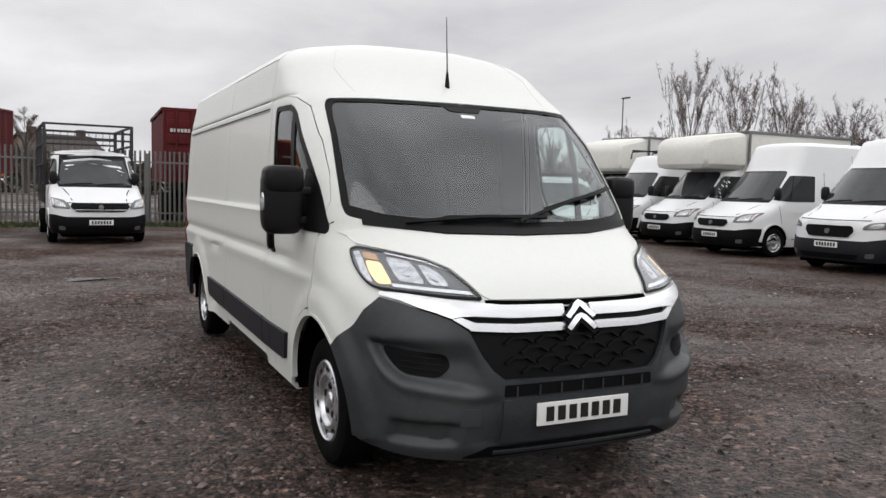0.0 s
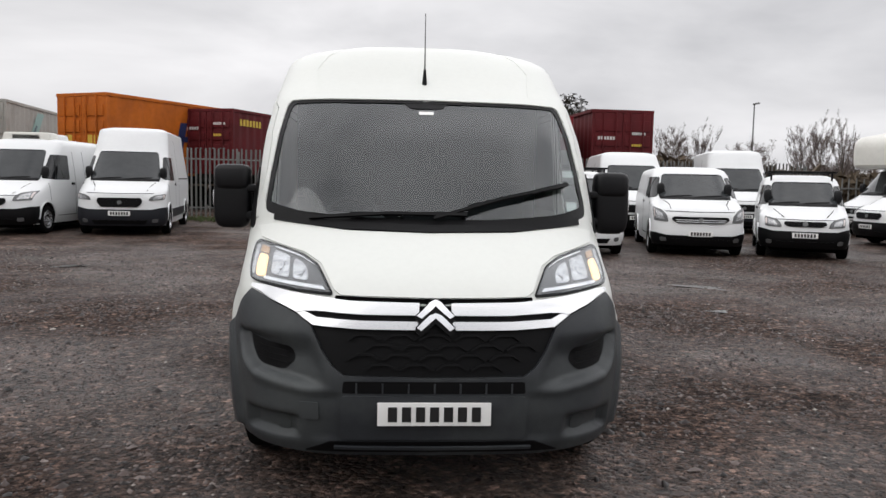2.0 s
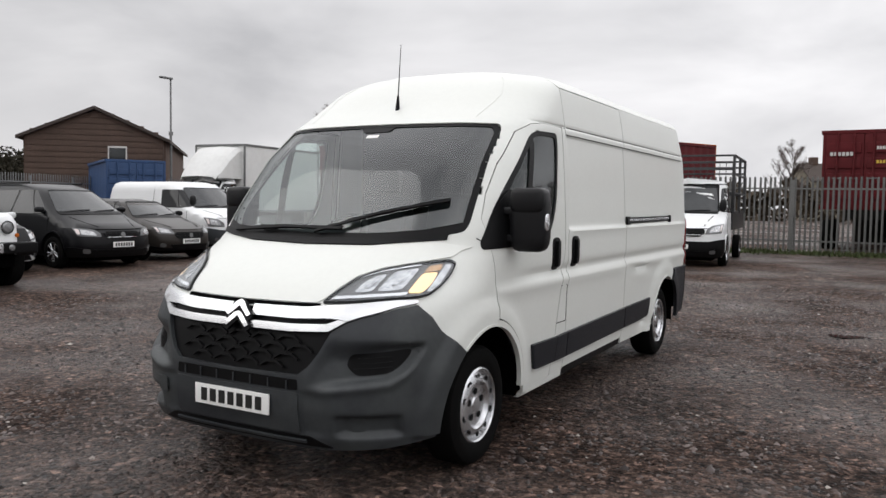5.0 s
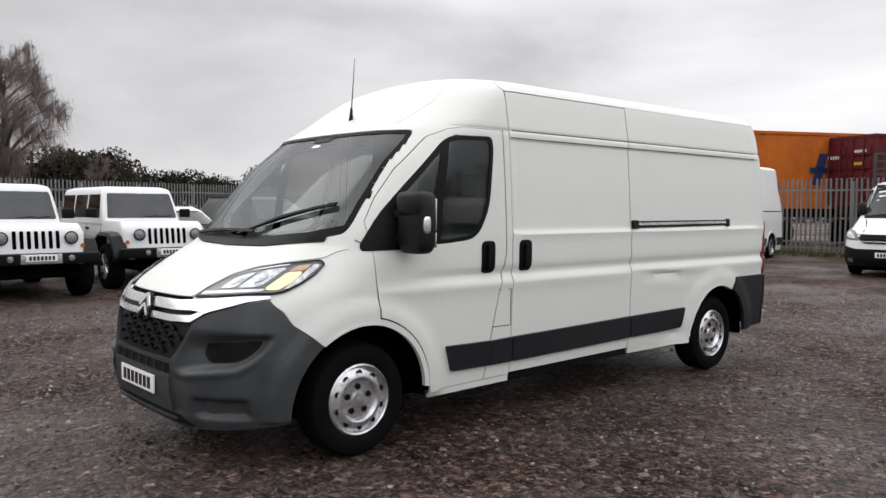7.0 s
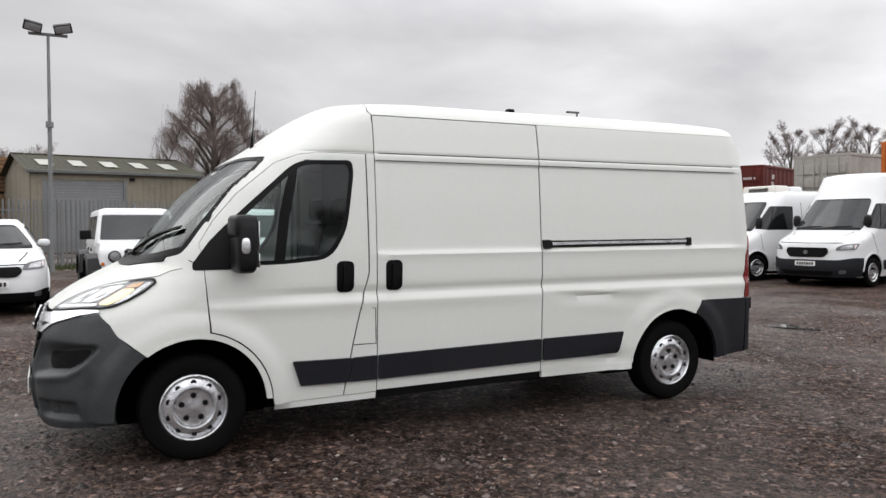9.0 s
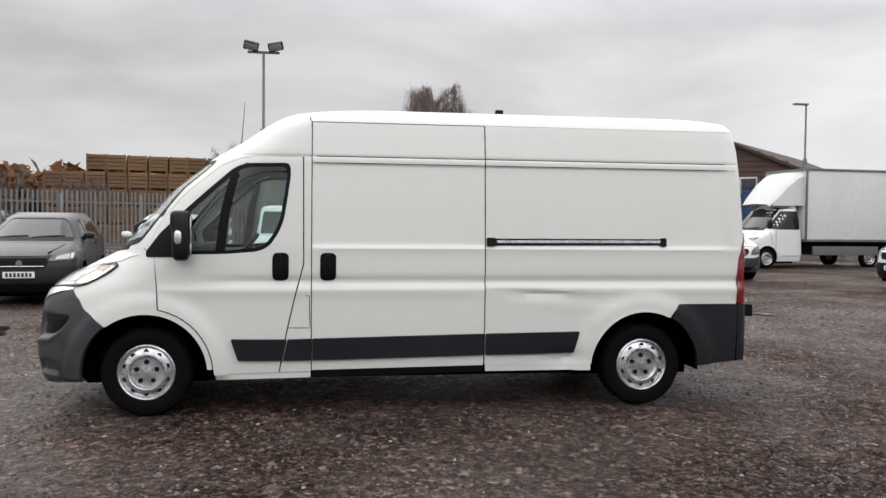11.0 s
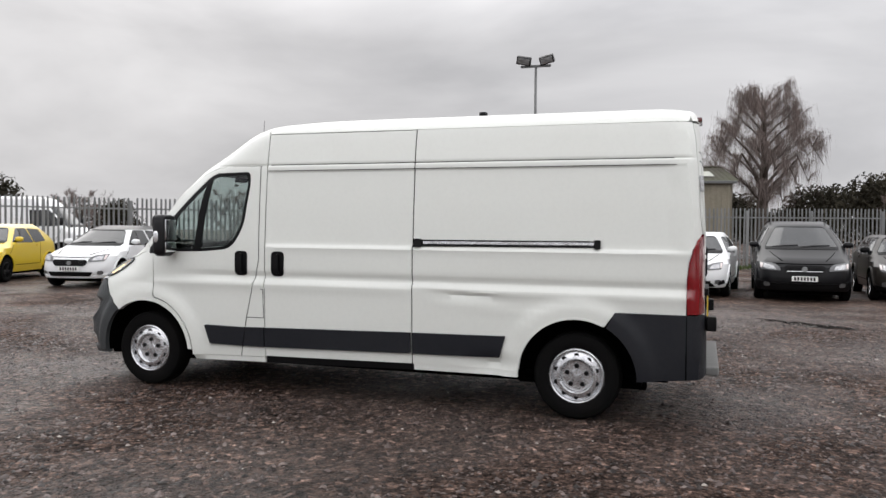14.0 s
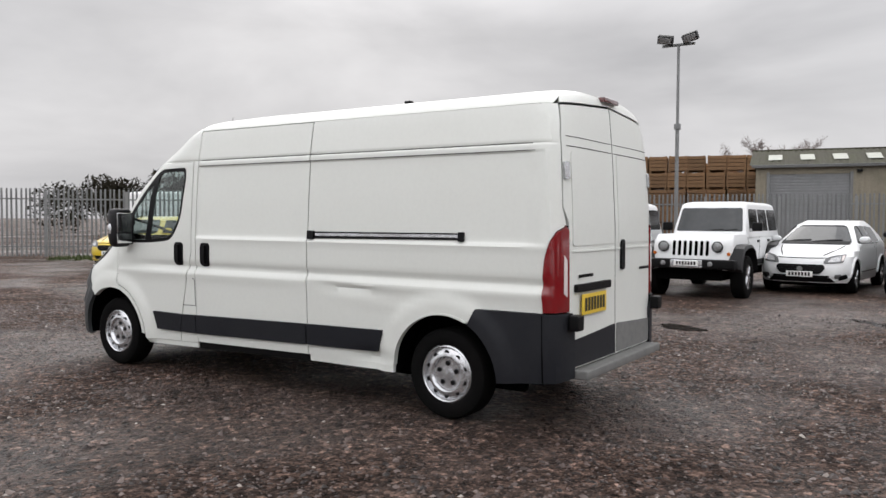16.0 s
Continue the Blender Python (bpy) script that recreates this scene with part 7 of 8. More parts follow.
STD = (("stencil_bar", -1.0, -0.3, 1.75, 1.87, 6, STENCIL), ("stencil_bar", 0.35, 0.9, 1.95, 2.05, 7, STENCIL), ("stencil_bar", 0.35, 0.8, 1.5, 1.6, 5, STENCIL_Y))
container((2.15, 25.0), -2, CONT_RED, "maroon shipping container, doors facing, beyond the fence", marks=STD)
container((5.5, 24.9), -3, CONT_RED2, "red shipping container with white stencil marks beyond the fence", marks=(("stencil_bar", -0.95, -0.15, 1.55, 1.85, 3, STENCIL), ("stencil_bar", 0.3, 1.0, 1.8, 1.95, 7, STENCIL)))
container((8.85, 25.6), 2, CONT_RED, "long maroon high-cube shipping container beyond the fence", 12.19, 2.9, 1.4, marks=STD)
container((-7.4, 28.0), -22, CONT_RED, "maroon shipping container with yellow side lettering beyond the fence", 6.06, 2.59, 1.5, marks=STD)
container((-11.2, 25.2), -28, CONT_ORANGE, "rusty orange shipping container with navy lettering beyond the fence", 12.19, 2.9, 1.4, marks=(("stencil_bar", 0.3, 0.9, 0.9, 1.4, 2, STENCIL_Y), ("stencil_bar", -0.9, -0.4, 1.0, 1.4, 2, STENCIL_Y)))
container((-16.2, 27.6), 6, CONT_GREY, "grey refrigerated shipping container beyond the fence", 12.19, 2.8, 1.4)
container((-19.8, 26.6), 22, CONT_BROWN, "brown shipping container with white upright stencil beyond the fence", 12.19, 2.59, 1.35, marks=STD)


def side_marks(c, sd, length, rows):
    """Plain painted shapes on a container's long side: (y, z, width, height, lean, material)."""
    for y, z, w, h, lean, mat in rows:
        x = sd * 1.226
        pts = [(x, y, z), (x, y + sd * w, z), (x, y + sd * w + lean * h, z + h), (x, y + lean * h, z + h)]
        link_mesh("painted_mark", pts + [(x + sd * 0.004, q[1], q[2]) for q in pts], [(4, 5, 6, 7), (0, 1, 5, 4), (1, 2, 6, 5), (2, 3, 7, 6), (3, 0, 4, 7)], mat, c)


boxes = {o["label"].split()[0] + o["label"].split()[1]: o for o in scene.objects if o.name.startswith("shipping_container")}
side_marks(boxes["rustyorange"], 1, 12.19, [(3.4, 2.3, 0.38, 1.2, 0.25, NAVY), (4.1, 2.3, 0.38, 1.2, 0.25, NAVY), (3.3, 2.75, 1.4, 0.22, 0.1, NAVY)] + [(5.6 + 0.62 * i, 2.45, 0.12, 0.85 if i % 2 == 0 else 0.55, 0, NAVY) for i in range(9)])
side_marks(boxes["brownshipping"], 1, 12.19, [(1.0, 1.75 + 0.32 * i, 0.30, 0.20, 0.3 if i % 2 else -0.3, STENCIL) for i in range(6)])
side_marks(boxes["greyrefrigerated"], 1, 12.19, [(1.4, 1.55, 0.9, 2.4, 1.0, TEAL), (2.0, 1.9, 0.25, 0.5, 1.0, NAVY), (2.5, 2.4, 0.25, 0.5, 1.0, NAVY), (3.0, 2.9, 0.25, 0.5, 1.0, NAVY)])
for o in scene.objects:
    if o.get("label", "").startswith("maroon shipping container with yellow"):
        side_marks(o, 1, 6.06, [(0.5 + 0.24 * i, 3.45, 0.16, 0.26, 0, STENCIL_Y) for i in range(7)])
container((-25.5, 19.3), 60, CONT_BLUE, "blue steel container beyond the parked vans", 6.06, 2.2, 0.75)


# ---- buildings ----
POLE2 = (-30.7, 25.8)


def build_shed():
    s = thing("storage_shed", pose(-38.6, -1.9, 0.2, 0, 0, 100), "weathered industrial shed with mossy sheet roof and grey shutter", "building")
    L, D, E, R = 8.5, 9.0, 4.2, 5.25
    # local frame: the front runs along x, the inside lies towards +y
    for a, b in ((0.0, 0.6), (4.6, L)):
        box("front_wall", (a, b, 0, 0.2, 0, E), CLADDING, s, "stained rendered wall", 0.01)
        n = int((b - a) / 0.3)
        for i in range(n):
            box("wall_sheet", (a + 0.3 * i + 0.03, a + 0.3 * i + 0.20, -0.03, 0.0, 0.1, E - 0.15), CLADDING, s, bevel=0.012)
    box("front_wall", (0.6, 4.6, 0, 0.2, 3.75, E), CLADDING, s, bevel=0.01)
    sh = box("roller_shutter", (0.65, 4.55, 0.08, 0.14, 0.0, 3.75), SHUTTER, s, "grey roller shutter", 0.005)
    for i in range(24):
        box("shutter_slat", (0.68, 4.52, 0.055, 0.09, 0.05 + 0.155 * i, 0.05 + 0.155 * i + 0.125), SHUTTER, sh, bevel=0.012)
    for x in (0.55, 4.5):
        box("door_jamb", (x, x + 0.15, -0.05, 0.2, 0, 3.85), GALV, s, bevel=0.01)
    box("gutter", (-0.2, L + 0.2, -0.28, -0.12, E - 0.12, E + 0.04), GALV, s, "pale gutter", 0.03)
    for x in (0.0, L - 0.2):
        bm = bmesh.new()
        v = [bm.verts.new(p) for p in ((x, 0, 0), (x, D, 0), (x, D, E), (x, D / 2, R), (x, 0, E), (x + 0.2, 0, 0), (x + 0.2, D, 0), (x + 0.2, D, E), (x + 0.2, D / 2, R), (x + 0.2, 0, E))]
        bm.faces.new(v[:5])
        bm.faces.new(v[5:][::-1])
        for i in range(5):
            bm.faces.new((v[i], v[(i + 1) % 5], v[5 + (i + 1) % 5], v[5 + i]))
        part("gable_wall", bm, CLADDING, s, "stained rendered gable")
    box("back_wall", (0.2, L - 0.2, D - 0.2, D, 0, E), CLADDING, s, bevel=0.01)
    for sd in (0, 1):
        verts, faces = [], []
        n = int((L + 0.6) / 0.075)
        for i in range(n + 1):
            x = -0.3 + (L + 0.6) * i / n
            w = 0.022 * math.sin(i * math.pi / 2)
            for k in (0, 1):
                y = (-0.3 if sd == 0 else D + 0.3) * (1 - k) + D / 2 * k
                z = E - 0.05 + (R - E + 0.1) * k + w
                verts.append((x, y, z + 0.06))
        faces = [(2 * i, 2 * i + 2, 2 * i + 3, 2 * i + 1) for i in range(n)]
        link_mesh("roof_sheet", verts, faces, ASBESTOS, s, "mossy corrugated cement roof")
        for i in range(5):
            x = 0.6 + 1.6 * i
            bm = bmesh.new()
            q = []
            for a, k in ((x, 0.25), (x + 0.7, 0.25), (x + 0.7, 0.60), (x, 0.60)):
                y = (-0.3 if sd == 0 else D + 0.3) * (1 - k) + D / 2 * k
                q.append(bm.verts.new((a, y, E + 0.055 + (R - E + 0.1) * k + 0.02)))
            bm.faces.new(q)
            part("rooflight", bm, ROOFLIGHT, s, "pale translucent roof light")
    box("roof_ridge", (-0.3, L + 0.3, D / 2 - 0.15, D / 2 + 0.15, R + 0.06, R + 0.16), ASBESTOS, s, bevel=0.04)
    lamp = box("wall_lamp", (4.8, 5.05, -0.2, 0.0, 3.8, 3.95), BLACK, s, bevel=0.02)


build_shed()


def gabled(name, m, label, L, W, E, R, wall, roof, chimney=False, boards=0):
    """A gabled building: gable end on the origin's x axis, ridge along +y."""
    h = thing(name, m, label, "building")
    for y in (0.0, L - 0.2):
        bm = bmesh.new()
        pts = ((-W / 2, 0), (W / 2, 0), (W / 2, E), (0, R), (-W / 2, E))
        a = [bm.verts.new((x, y, z)) for x, z in pts]
        b = [bm.verts.new((x, y + 0.2, z)) for x, z in pts]
        bm.faces.new(a)
        bm.faces.new(b[::-1])
        for i in range(5):
            bm.faces.new((a[i], a[(i + 1) % 5], b[(i + 1) % 5], b[i]))
        part("gable_wall", bm, wall, h)
    for sx in (1, -1):
        box("side_wall", (sx * W / 2 - 0.1, sx * W / 2 + 0.1, 0.2, L - 0.2, 0, E), wall, h, bevel=0.01)
        bm = bmesh.new()
        p = [(sx * (W / 2 + 0.35), -0.3, E - 0.2), (0, -0.3, R + 0.05), (0, L + 0.3, R + 0.05), (sx * (W / 2 + 0.35), L + 0.3, E - 0.2)]
        a = [bm.verts.new(q) for q in p]
        b = [bm.verts.new((q[0], q[1], q[2] + 0.16)) for q in p]
        bm.faces.new(a)
        bm.faces.new(b)
        for i in range(4):
            bm.faces.new((a[i], a[(i + 1) % 4], b[(i + 1) % 4], b[i]))
        part("roof", bm, roof, h, "brown pitched roof")
    for k in range(boards):
        z = 1.6 + k * (R - 1.7) / boards
        half = W / 2 if z < E else W / 2 * (R - z) / (R - E)
        box("weatherboard", (-half + 0.02, half - 0.02, -0.035, 0.0, z, z + (R - 1.7) / boards * 0.86), wall, h, bevel=0.008)
    win = box("window", (W * 0.10, W * 0.22, -0.06, 0.02, E * 0.72, E * 0.88), DARKGLASS, h, bevel=0.01)
    box("window_frame", (W * 0.09, W * 0.23, -0.045, 0.02, E * 0.70, E * 0.90), STENCIL, win, bevel=0.01)
    if chimney:
        for y in (1.0, L - 1.5):
            box("chimney", (-0.4, 0.4, y, y + 0.8, R - 0.5, R + 0.9), BRICK, h, bevel=0.02)
    return h


gabled("timber_barn", pose(-32.6, 22.6, 0.2, 0, 0, 44), "dark weatherboarded barn with a brown roof", 14, 6.6, 4.4, 5.75, BRICK, TILE, boards=14)
gabled("cottage", pose(-6.5, 98, 0, 0, 0, -60), "distant stone house with chimneys", 8.5, 6.0, 4.7, 6.6, CLADDING, TILE, chimney=True)


def flood_pole(x, y, h, label, heads=True, arm=0.0):
    p = thing("lamp_post", pose(x, y, gz(x, y), 0, 0, 0), label, "lamp post", "lamp posts")
    r = 0.075
    tube("pole", (0, 0, 0), (0, 0, h * 0.62), r, GALV, p, r1=r * 0.85)
    tube("upper_pole", (0, 0, h * 0.62), (0, 0, h), r * 0.7, GALV, p, r1=r * 0.6)
    tube("collar", (0, 0, h * 0.61), (0, 0, h * 0.635), r * 1.5, GALV, p)
    if heads:
        box("cross_arm", (-0.05, 0.05, -0.55, 0.55, h - 0.04, h + 0.04), GALV, p, bevel=0.01)
        for sy in (1, -1):
            f = box("floodlight", (-0.10, 0.10, -0.26, 0.26, -0.14, 0.14), BLACK, p, "black floodlight", 0.03)
            f.matrix_basis = pose(0.10, sy * 0.42, h + 0.20, sy * 12, 28, 0)
            box("glass", (0.098, 0.108, -0.22, 0.22, -0.11, 0.11), LAMPGREY, f, bevel=0.004)
    else:
        box("lamp_head", (-0.10, 0.10, -0.7, 0.1, h - 0.03, h + 0.07), GALV, p, bevel=0.03)
    return p


flood_pole(-21.2, -0.9, 7.35, "tall grey steel pole with two black floodlights")
flood_pole(POLE2[0], POLE2[1], 7.65, "thin grey steel pole with one small floodlight beyond the barn", heads=False)
for x, y, h in ((14.2, 54.0, 7.6), (27.0, 53.0, 7.6), (23.0, 72.0, 7.4), (17.0, 78.0, 7.0), (34.0, 42.0, 8.0)):
    flood_pole(x, y, h, "distant grey street lamp post", heads=False)


def crate_stack(m, high, seed):
    """A tall stack of slatted wooden crates."""
    rng = np.random.default_rng(seed)
    t = thing("crate_stack", m, "tall stack of brown wooden crates beyond the fence", "crates", "crate stacks")
    for k in range(high):
        bm = bmesh.new()
        z = 1.1 * k
        for j in range(4):
            add_box(bm, -0.58, 0.58, -0.58, 0.58, z + 0.14 + 0.24 * j, z + 0.35 + 0.24 * j, 0.01)
        for x in (-0.5, 0.5):
            for y in (-0.5, 0.5):
                add_box(bm, x - 0.06, x + 0.06, y - 0.06, y + 0.06, z, z + 1.1)
        o = part("crate", bm, CRATE, t)
        o.matrix_basis = pose(rng.uniform(-0.05, 0.05), rng.uniform(-0.05, 0.05), 0, 0, 0, rng.uniform(-2, 2))
    return t


for i in range(13):
    q = -5.4 + 1.22 * i
    for row in range(2):
        high = (4 if i < 2 else 5) - (1 if row and i % 3 == 0 else 0)
        crate_stack(pose(-46.0 - 0.26 * q - 1.25 * row, -10.3 + 0.965 * q - 0.3 * row, 0.2, 0, 0, 15), high, 100 + 2 * i + row)


# ---- trees ----
def ribbon(verts, faces, a, b, w):
    d = (b - a)
    n = d.cross(Vector((random.uniform(-1, 1), random.uniform(-1, 1), 0.3)))
    n = n.normalized() * w if n.length > 1e-6 else Vector((w, 0, 0))
    o = len(verts)
    verts += [a - n, a + n, b]
    faces.append((o, o + 1, o + 2))


def limb(verts, faces, pts, radii, sides=5):
    prev = None
    for p, r in zip(pts, radii):
        o = len(verts)
        for i in range(sides):
            t = 2 * math.pi * i / sides
            verts.append(p + Vector((r * math.cos(t), r * math.sin(t), 0)))
        if prev is not None:
            faces += [(prev + i, prev + (i + 1) % sides, o + (i + 1) % sides, o + i) for i in range(sides)]
        prev = o


def bare_tree(name, m, label, height, spread, trunk_h, trunk_r, limbs=9, twigs=60, droop=0.0, upright=0.6, seed=1, tw=0.012, category="tree", group="", subs=4, dome=False):
    """A leafless tree: a tapered trunk, curved limbs, and a crown of fine twigs."""
    random.seed(seed)
    t = thing(name, m, label, category, group)
    v, f, cv, cf = [], [], [], []
    top = Vector((random.uniform(-0.1, 0.1) * height * 0.2, 0, height * 0.86))
    spine = [Vector((0, 0, -0.3)), Vector((0.02 * height, 0.01 * height, trunk_h)), Vector((0.0, 0.02 * height, height * 0.55)), top]
    limb(v, f, spine, [trunk_r * 1.25, trunk_r * 0.85, trunk_r * 0.45, trunk_r * 0.08], 8)
    for i in range(limbs):
        k = (i + 0.5) / limbs
        base_z = trunk_h + (height * 0.78 - trunk_h) * k
        ang = i * 2.4 + random.uniform(-0.4, 0.4)
        out = spread * (0.25 + 0.85 * math.sin(math.pi * (0.22 + 0.68 * k)) if dome else 1 - 0.55 * k) * random.uniform(0.75, 1.1)
        b = Vector((0.01 * height, 0.015 * height, base_z))
        d = Vector((math.cos(ang), math.sin(ang), 0))
        rise = upright * out * random.uniform(0.8, 1.3)
        pts = [b, b + d * out * 0.35 + Vector((0, 0, rise * 0.55)), b + d * out * 0.72 + Vector((0, 0, rise * 0.95)), b + d * out + Vector((0, 0, rise * (1.05 - droop * 0.5)))]
        r0 = trunk_r * 0.42 * (1 - 0.6 * k)
        limb(v, f, pts, [r0, r0 * 0.65, r0 * 0.35, r0 * 0.1])
        for j in range(subs):
            q = random.uniform(0.25, 1.0)
            seg = min(2, int(q * 3))
            p = pts[seg].lerp(pts[seg + 1], q * 3 - seg)
            a2 = ang + random.uniform(-1.3, 1.3)
            l2 = out * random.uniform(0.25, 0.55)
            e = p + Vector((math.cos(a2), math.sin(a2), 0)) * l2 * 0.8 + Vector((0, 0, l2 * (upright + 0.1) * random.uniform(0.4, 1.3)))
            mid = p.lerp(e, 0.5) + Vector((0, 0, 0.1 * l2))
            limb(v, f, [p, mid, e], [r0 * 0.3, r0 * 0.18, r0 * 0.05], 4)
            for _ in range(twigs):
                u = random.uniform(0.1, 1.0)
                s = p.lerp(mid, u * 2) if u < 0.5 else mid.lerp(e, u * 2 - 1)
                tl = random.uniform(0.25, 0.8) * spread * 0.24
                dd = Vector((random.gauss(0, 1), random.gauss(0, 1), random.gauss(0.25, 0.7) + upright * 0.6)).normalized()
                m1 = s + dd * tl
                ribbon(cv, cf, s, m1, tw)
                if droop > 0:
                    m2 = m1 + Vector((dd.x * 0.15, dd.y * 0.15, -1)) * tl * random.uniform(0.6, 2.6) * droop
                    ribbon(cv, cf, m1 - dd * tl * 0.15, m2, tw * 0.9)
                    m3 = s + Vector((dd.x * 0.25, dd.y * 0.25, -1)) * tl * random.uniform(0.5, 1.8) * droop
                    ribbon(cv, cf, s, m3, tw * 0.9)
                else:
                    for _k in range(2):
                        s2 = s.lerp(m1, random.uniform(0.3, 0.8))
                        ribbon(cv, cf, s2, s2 + (dd + Vector((random.gauss(0, 0.6), random.gauss(0, 0.6), random.gauss(0.2, 0.4)))).normalized() * tl * 0.6, tw * 0.8)
    link_mesh("trunk", v, f, BARK, t, sharp=60)
    link_mesh("crown", cv, cf, TWIG, t, "fine bare twigs")
    return t


bare_tree("weeping_birch", pose(-46.2, 8.3, 0.2), "large bare weeping birch with drooping twigs", 11.8, 2.9, 2.6, 0.42, 28, 34, 1.9, 0.64, 3, 0.0065, subs=9, dome=True)
sh1 = bare_tree("bare_shrub", pose(27.5, 31.5, 0.1), "tall bare winter shrub beyond the vans", 5.0, 1.5, 0.3, 0.07, 26, 22, 0, 2.2, 5, 0.009, "shrub", "bare shrubs")
sh2 = bare_tree("bare_shrub", pose(30.5, 28.5, 0.1), "tall bare winter shrub beyond the vans", 6.0, 1.5, 0.4, 0.08, 28, 22, 0, 2.5, 6, 0.009, "shrub", "bare shrubs")
sh3 = bare_tree("bare_shrub", pose(33.0, 24.5, 0.1), "low tangled bare shrub beyond the vans", 3.8, 2.0, 0.3, 0.07, 24, 24, 0, 1.3, 7, 0.009, "shrub", "bare shrubs")
for q in (sh1, sh2, sh3):
    q.scale = (0.6, 0.6, 0.6)
random.seed(11)
for i in range(30):
    q = i / 29
    x = 22.5 + 19 * q + random.uniform(-1.2, 1.2)
    y = 37.0 - 31 * q + random.uniform(-2.0, 2.0)
    src = (sh1, sh3, sh2, sh3, sh1)[i % 5]
    c = copy_thing(src, pose(x, y, 0.1, 0, 0, random.uniform(0, 360)))
    s = random.uniform(0.75, 1.05) * (0.55 if i < 9 else 1.0)
    c.scale = (s, s, s * random.uniform(0.95, 1.4))
nw = bare_tree("bare_tree", pose(-49, 70, 0), "bare round-headed winter tree far beyond the yard", 12.4, 3.3, 1.8, 0.3, 20, 46, 0, 1.15, 21, 0.013, "tree", "bare trees")
for x, y, s in ((-45, 71, 0.97), (-53.4, 70, 1.0), (-42, 73, 0.62), (-5.0, 75, 0.62), (26.0, 66, 0.5), (-75, -18, 0.55), (-66, 20, 0.5)):
    c = copy_thing(nw, pose(x, y, 0, 0, 0, x * 37 % 360))
    c.scale = (s, s, s)
bush = bare_tree("bare_bush", pose(-35.0, -15.0, 0.2), "wide bare bush beyond the fence", 6.0, 2.6, 0.5, 0.13, 22, 40, 0, 0.95, 31, 0.011, "shrub", "bare shrubs", 5, True)
for x, y, s in ((-38.5, -12, 0.55), (-31, -20, 0.5), (-27, -27, 0.48), (-54, -4, 1.0), (-47, -26, 0.6)):
    c = copy_thing(bush, pose(x, y, 0.1, 0, 0, x * 51 % 360))
    c.scale = (s, s, s)


bush.scale = (0.6, 0.6, 0.55)
random.seed(23)
for i in range(12):
    c = copy_thing((sh1, sh2, sh3)[i % 3], pose(16 + 1.7 * i + random.uniform(-1, 1), 60 - 2.2 * i + random.uniform(-2, 2), 0.1, 0, 0, random.uniform(0, 360)))
    k = random.uniform(0.8, 1.15)
    c.scale = (k, k, k)


def leafy(name, m, label, w, h, seed, mat=EVERGREEN, n=2600, size=0.16, category="shrub"):
    """A dark evergreen: a short stem and a ragged crown of small leaf clumps."""
    rng = np.random.default_rng(seed)
    t = thing(name, m, label, category, "evergreens")
    tube("trunk", (0, 0, 0), (0, 0, h * 0.6), 0.12, BARK, t, r1=0.05)
    lobes = [(rng.normal(0, w * 0.28), rng.normal(0, w * 0.28), h * rng.uniform(0.35, 0.8), w * rng.uniform(0.22, 0.42)) for _ in range(9)]
    verts, faces = [], []
    for i in range(n):
        lx, ly, lz, lr = lobes[i % 9]
        d = rng.normal(0, 1, 3)
        d /= np.linalg.norm(d)
        p = np.array([lx, ly, lz]) + d * lr * rng.uniform(0.55, 1.12)
        p[2] = max(p[2], 0.1)
        a, b = rng.normal(0, size, 3), rng.normal(0, size, 3)
        o = len(verts)
        verts += [p - a, p + a * 0.3 + b, p + a]
        faces.append((o, o + 1, o + 2))
    link_mesh("crown", verts, faces, mat, t, "ragged dark foliage")
    return t


ev = leafy("evergreen_tree", pose(18.6, 84, 0), "dark round evergreen tree far beyond the containers", 6.5, 12.3, 2, n=11000, size=0.13, category="tree")
eb = leafy("evergreen_bush", pose(-96, 30, 0), "dark bushy winter tree on the skyline", 8.0, 8.0, 4, n=7000, size=0.17, category="tree")
random.seed(17)
for i in range(22):
    x, y = -98 + random.uniform(-8, 8), 2 + i * 4.6
    c = copy_thing(eb, pose(x, y, -0.5, 0, 0, random.uniform(0, 360)))
    s = random.uniform(0.5, 1.0)
    c.scale = (s * 1.1, s * 1.1, s)
for x, y, s in ((-28, -44, 0.55), (-33, -42, 0.62), (-60, -34, 0.5), (-70, -24, 0.45), (-52, -46, 0.5), (-37, -47, 0.5)):
    c = copy_thing(eb, pose(x, y, -0.3, 0, 0, x * 13 % 360))
    c.scale = (s, s, s)


def hedge(name, a, b, h, w, label, mat, n, seed, size=0.2):
    """A ragged hedge of many small clumps between two places."""
    rng = np.random.default_rng(seed)
    verts, faces = [], []
    a, b = np.array(a, float), np.array(b, float)
    d = (b - a) / np.linalg.norm(b - a)
    for _ in range(n):
        p = a + (b - a) * rng.uniform()
        o = rng.normal(0, w * 0.35)
        z = h * rng.uniform(0, 1) ** 0.7 * (0.85 + 0.15 * math.sin(p[0] * 0.9 + p[1] * 0.7))
        c = np.array([p[0] - d[1] * o, p[1] + d[0] * o, z])
        u, v = rng.normal(0, size, 3), rng.normal(0, size, 3)
        k = len(verts)
        verts += [c - u, c + v, c + u]
        faces.append((k, k + 1, k + 2))
    return tagged(link_mesh(name, verts, faces, mat), label, "hedge", kind="stuff")


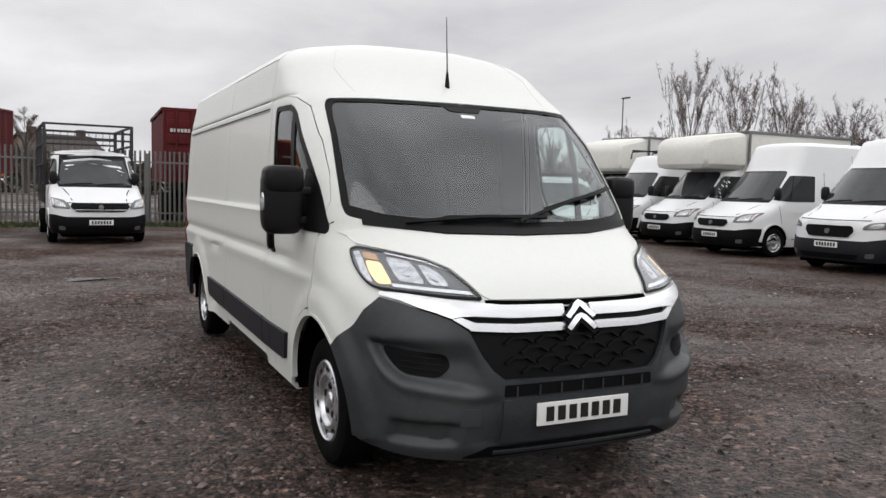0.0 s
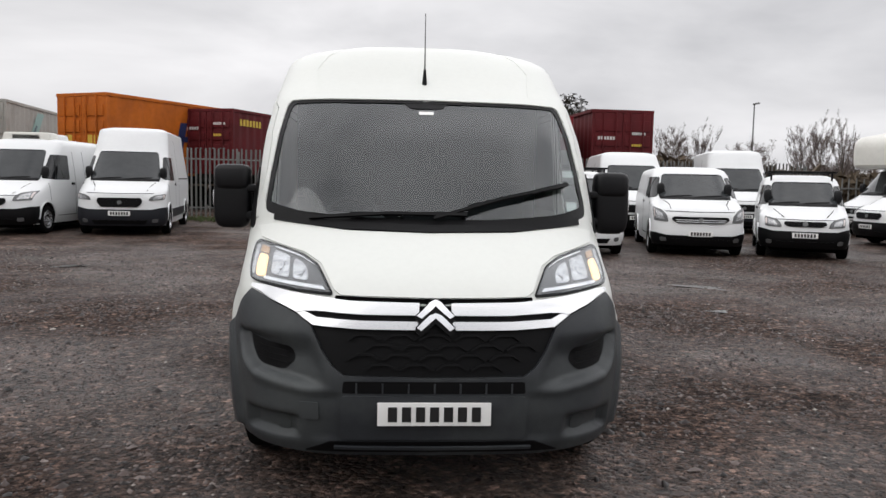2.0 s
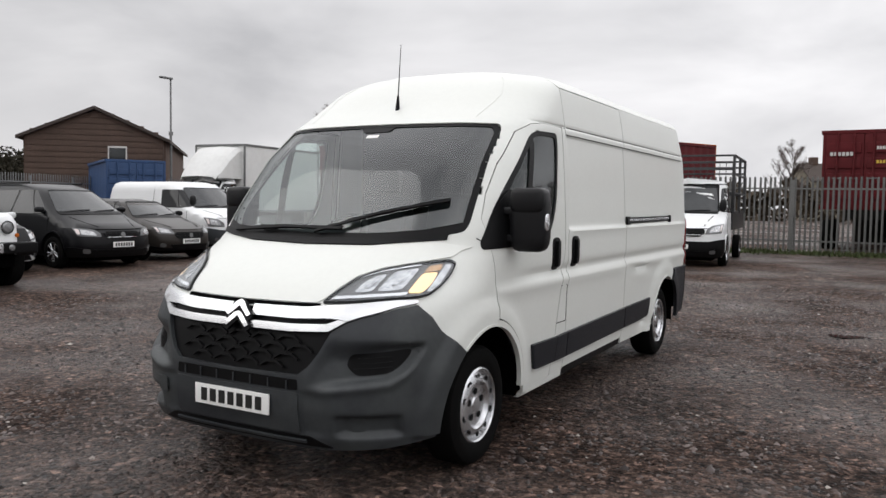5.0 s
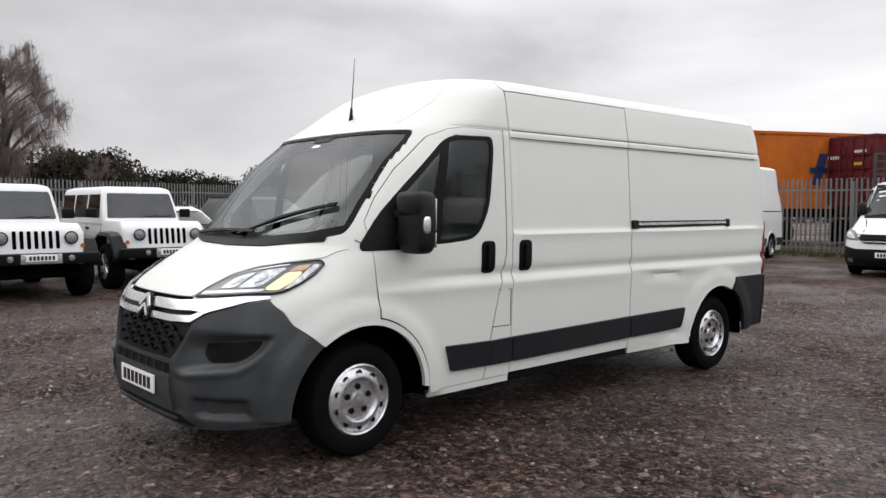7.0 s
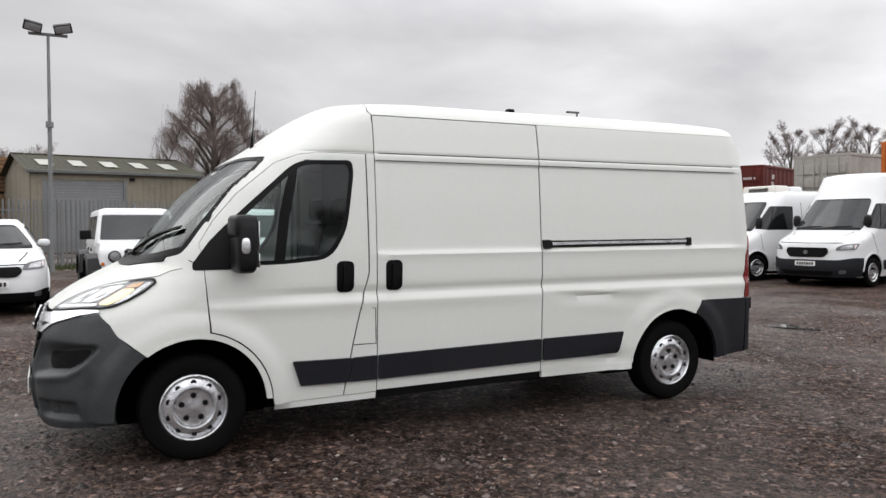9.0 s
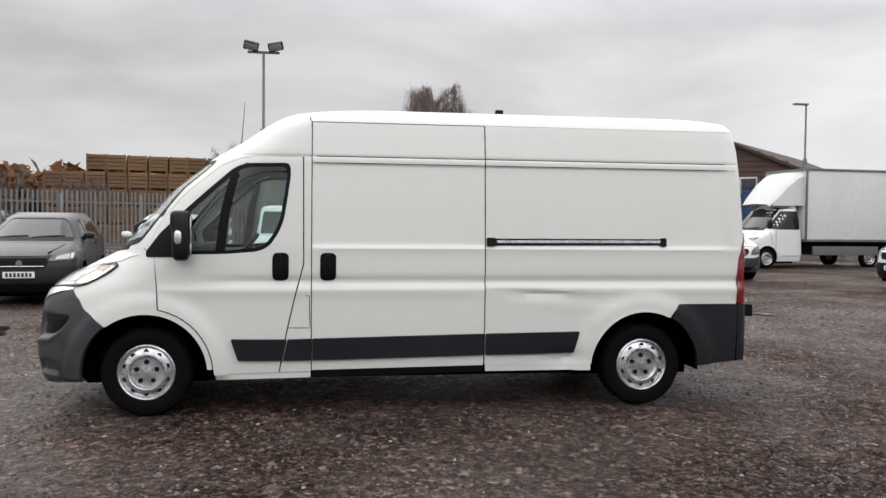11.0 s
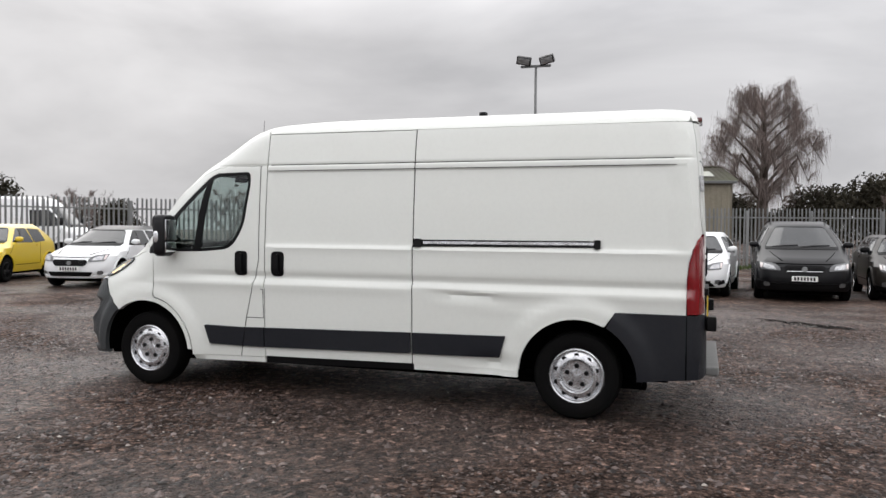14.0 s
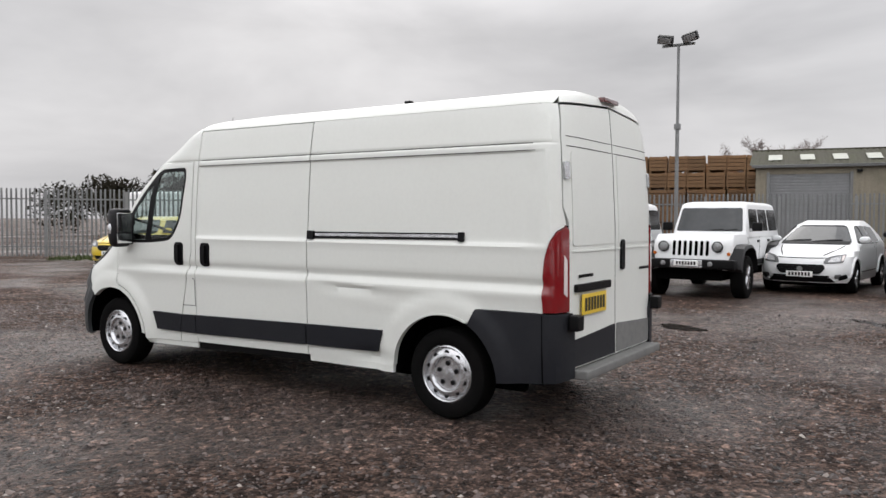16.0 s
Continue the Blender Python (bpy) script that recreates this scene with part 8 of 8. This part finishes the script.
hedge("winter_hedge", (4, 46), (40, 18), 3.2, 2.2, "brown winter hedge behind the parked vans", HEDGE, 9000, 3)
hedge("far_hedge", (-60, 84), (60, 76), 4.0, 4.0, "distant grey-brown winter hedge line", HEDGE, 7000, 4, 0.4)
hedge("brown_bank", (-96, -38), (-88, -8), 8.0, 5.0, "rust brown overgrown bank beyond the sheds", material("rust_bracken", (0.13, 0.06, 0.022), 0.95, 0, 0.4, 1.0, island=0.4), 9000, 5, 0.5)


# ---- behind the south-west fence ----
motor("panel_van", (-17.5, -17.0), 200, "white panel van parked beyond the fence", "van", paint=WHITE_B, group="parked vans", **dict(TRANSIT, H=2.45))
motor("panel_van", (-19.5, -20.5), 195, "dark panel van parked beyond the fence", "van", paint=GREYPAINT, group="parked vans", **dict(TRANSIT, H=2.5))
motor("panel_van", (-25.5, -9.5), 190, "white van parked beyond the fence", "van", paint=WHITE_B, group="parked vans", **dict(VITO))


# ---- grass along the fences ----
def grass(name, runs, n, seed):
    rng = np.random.default_rng(seed)
    verts, faces = [], []
    for (ax, ay), (bx, by), w in runs:
        L = math.hypot(bx - ax, by - ay)
        for _ in range(int(n * L)):
            q = rng.uniform()
            o = rng.normal(0, w)
            x, y = ax + (bx - ax) * q - (by - ay) / L * o, ay + (by - ay) * q + (bx - ax) / L * o
            h, t = rng.uniform(0.05, 0.16), rng.uniform(0, 2 * math.pi)
            c, s = math.cos(t) * 0.03, math.sin(t) * 0.03
            k = len(verts)
            z = gz(x, y) - 0.01
            verts += [(x - c, y - s, z), (x + c, y + s, z), (x + rng.normal(0, 0.06), y + rng.normal(0, 0.06), z + h)]
            faces.append((k, k + 1, k + 2))
    tagged(link_mesh(name, verts, faces, GRASS), "thin rough green grass along the fence", "grass", kind="stuff")


grass("fence_grass", (((3.0, 22.6), (-19.0, 21.8), 0.5), ((-22.3, -3.2), (-14.6, -13.0), 0.8), ((-26, 9), (-22.5, -3), 0.7), ((-14, -13), (-9, -18), 0.5)), 260, 8)
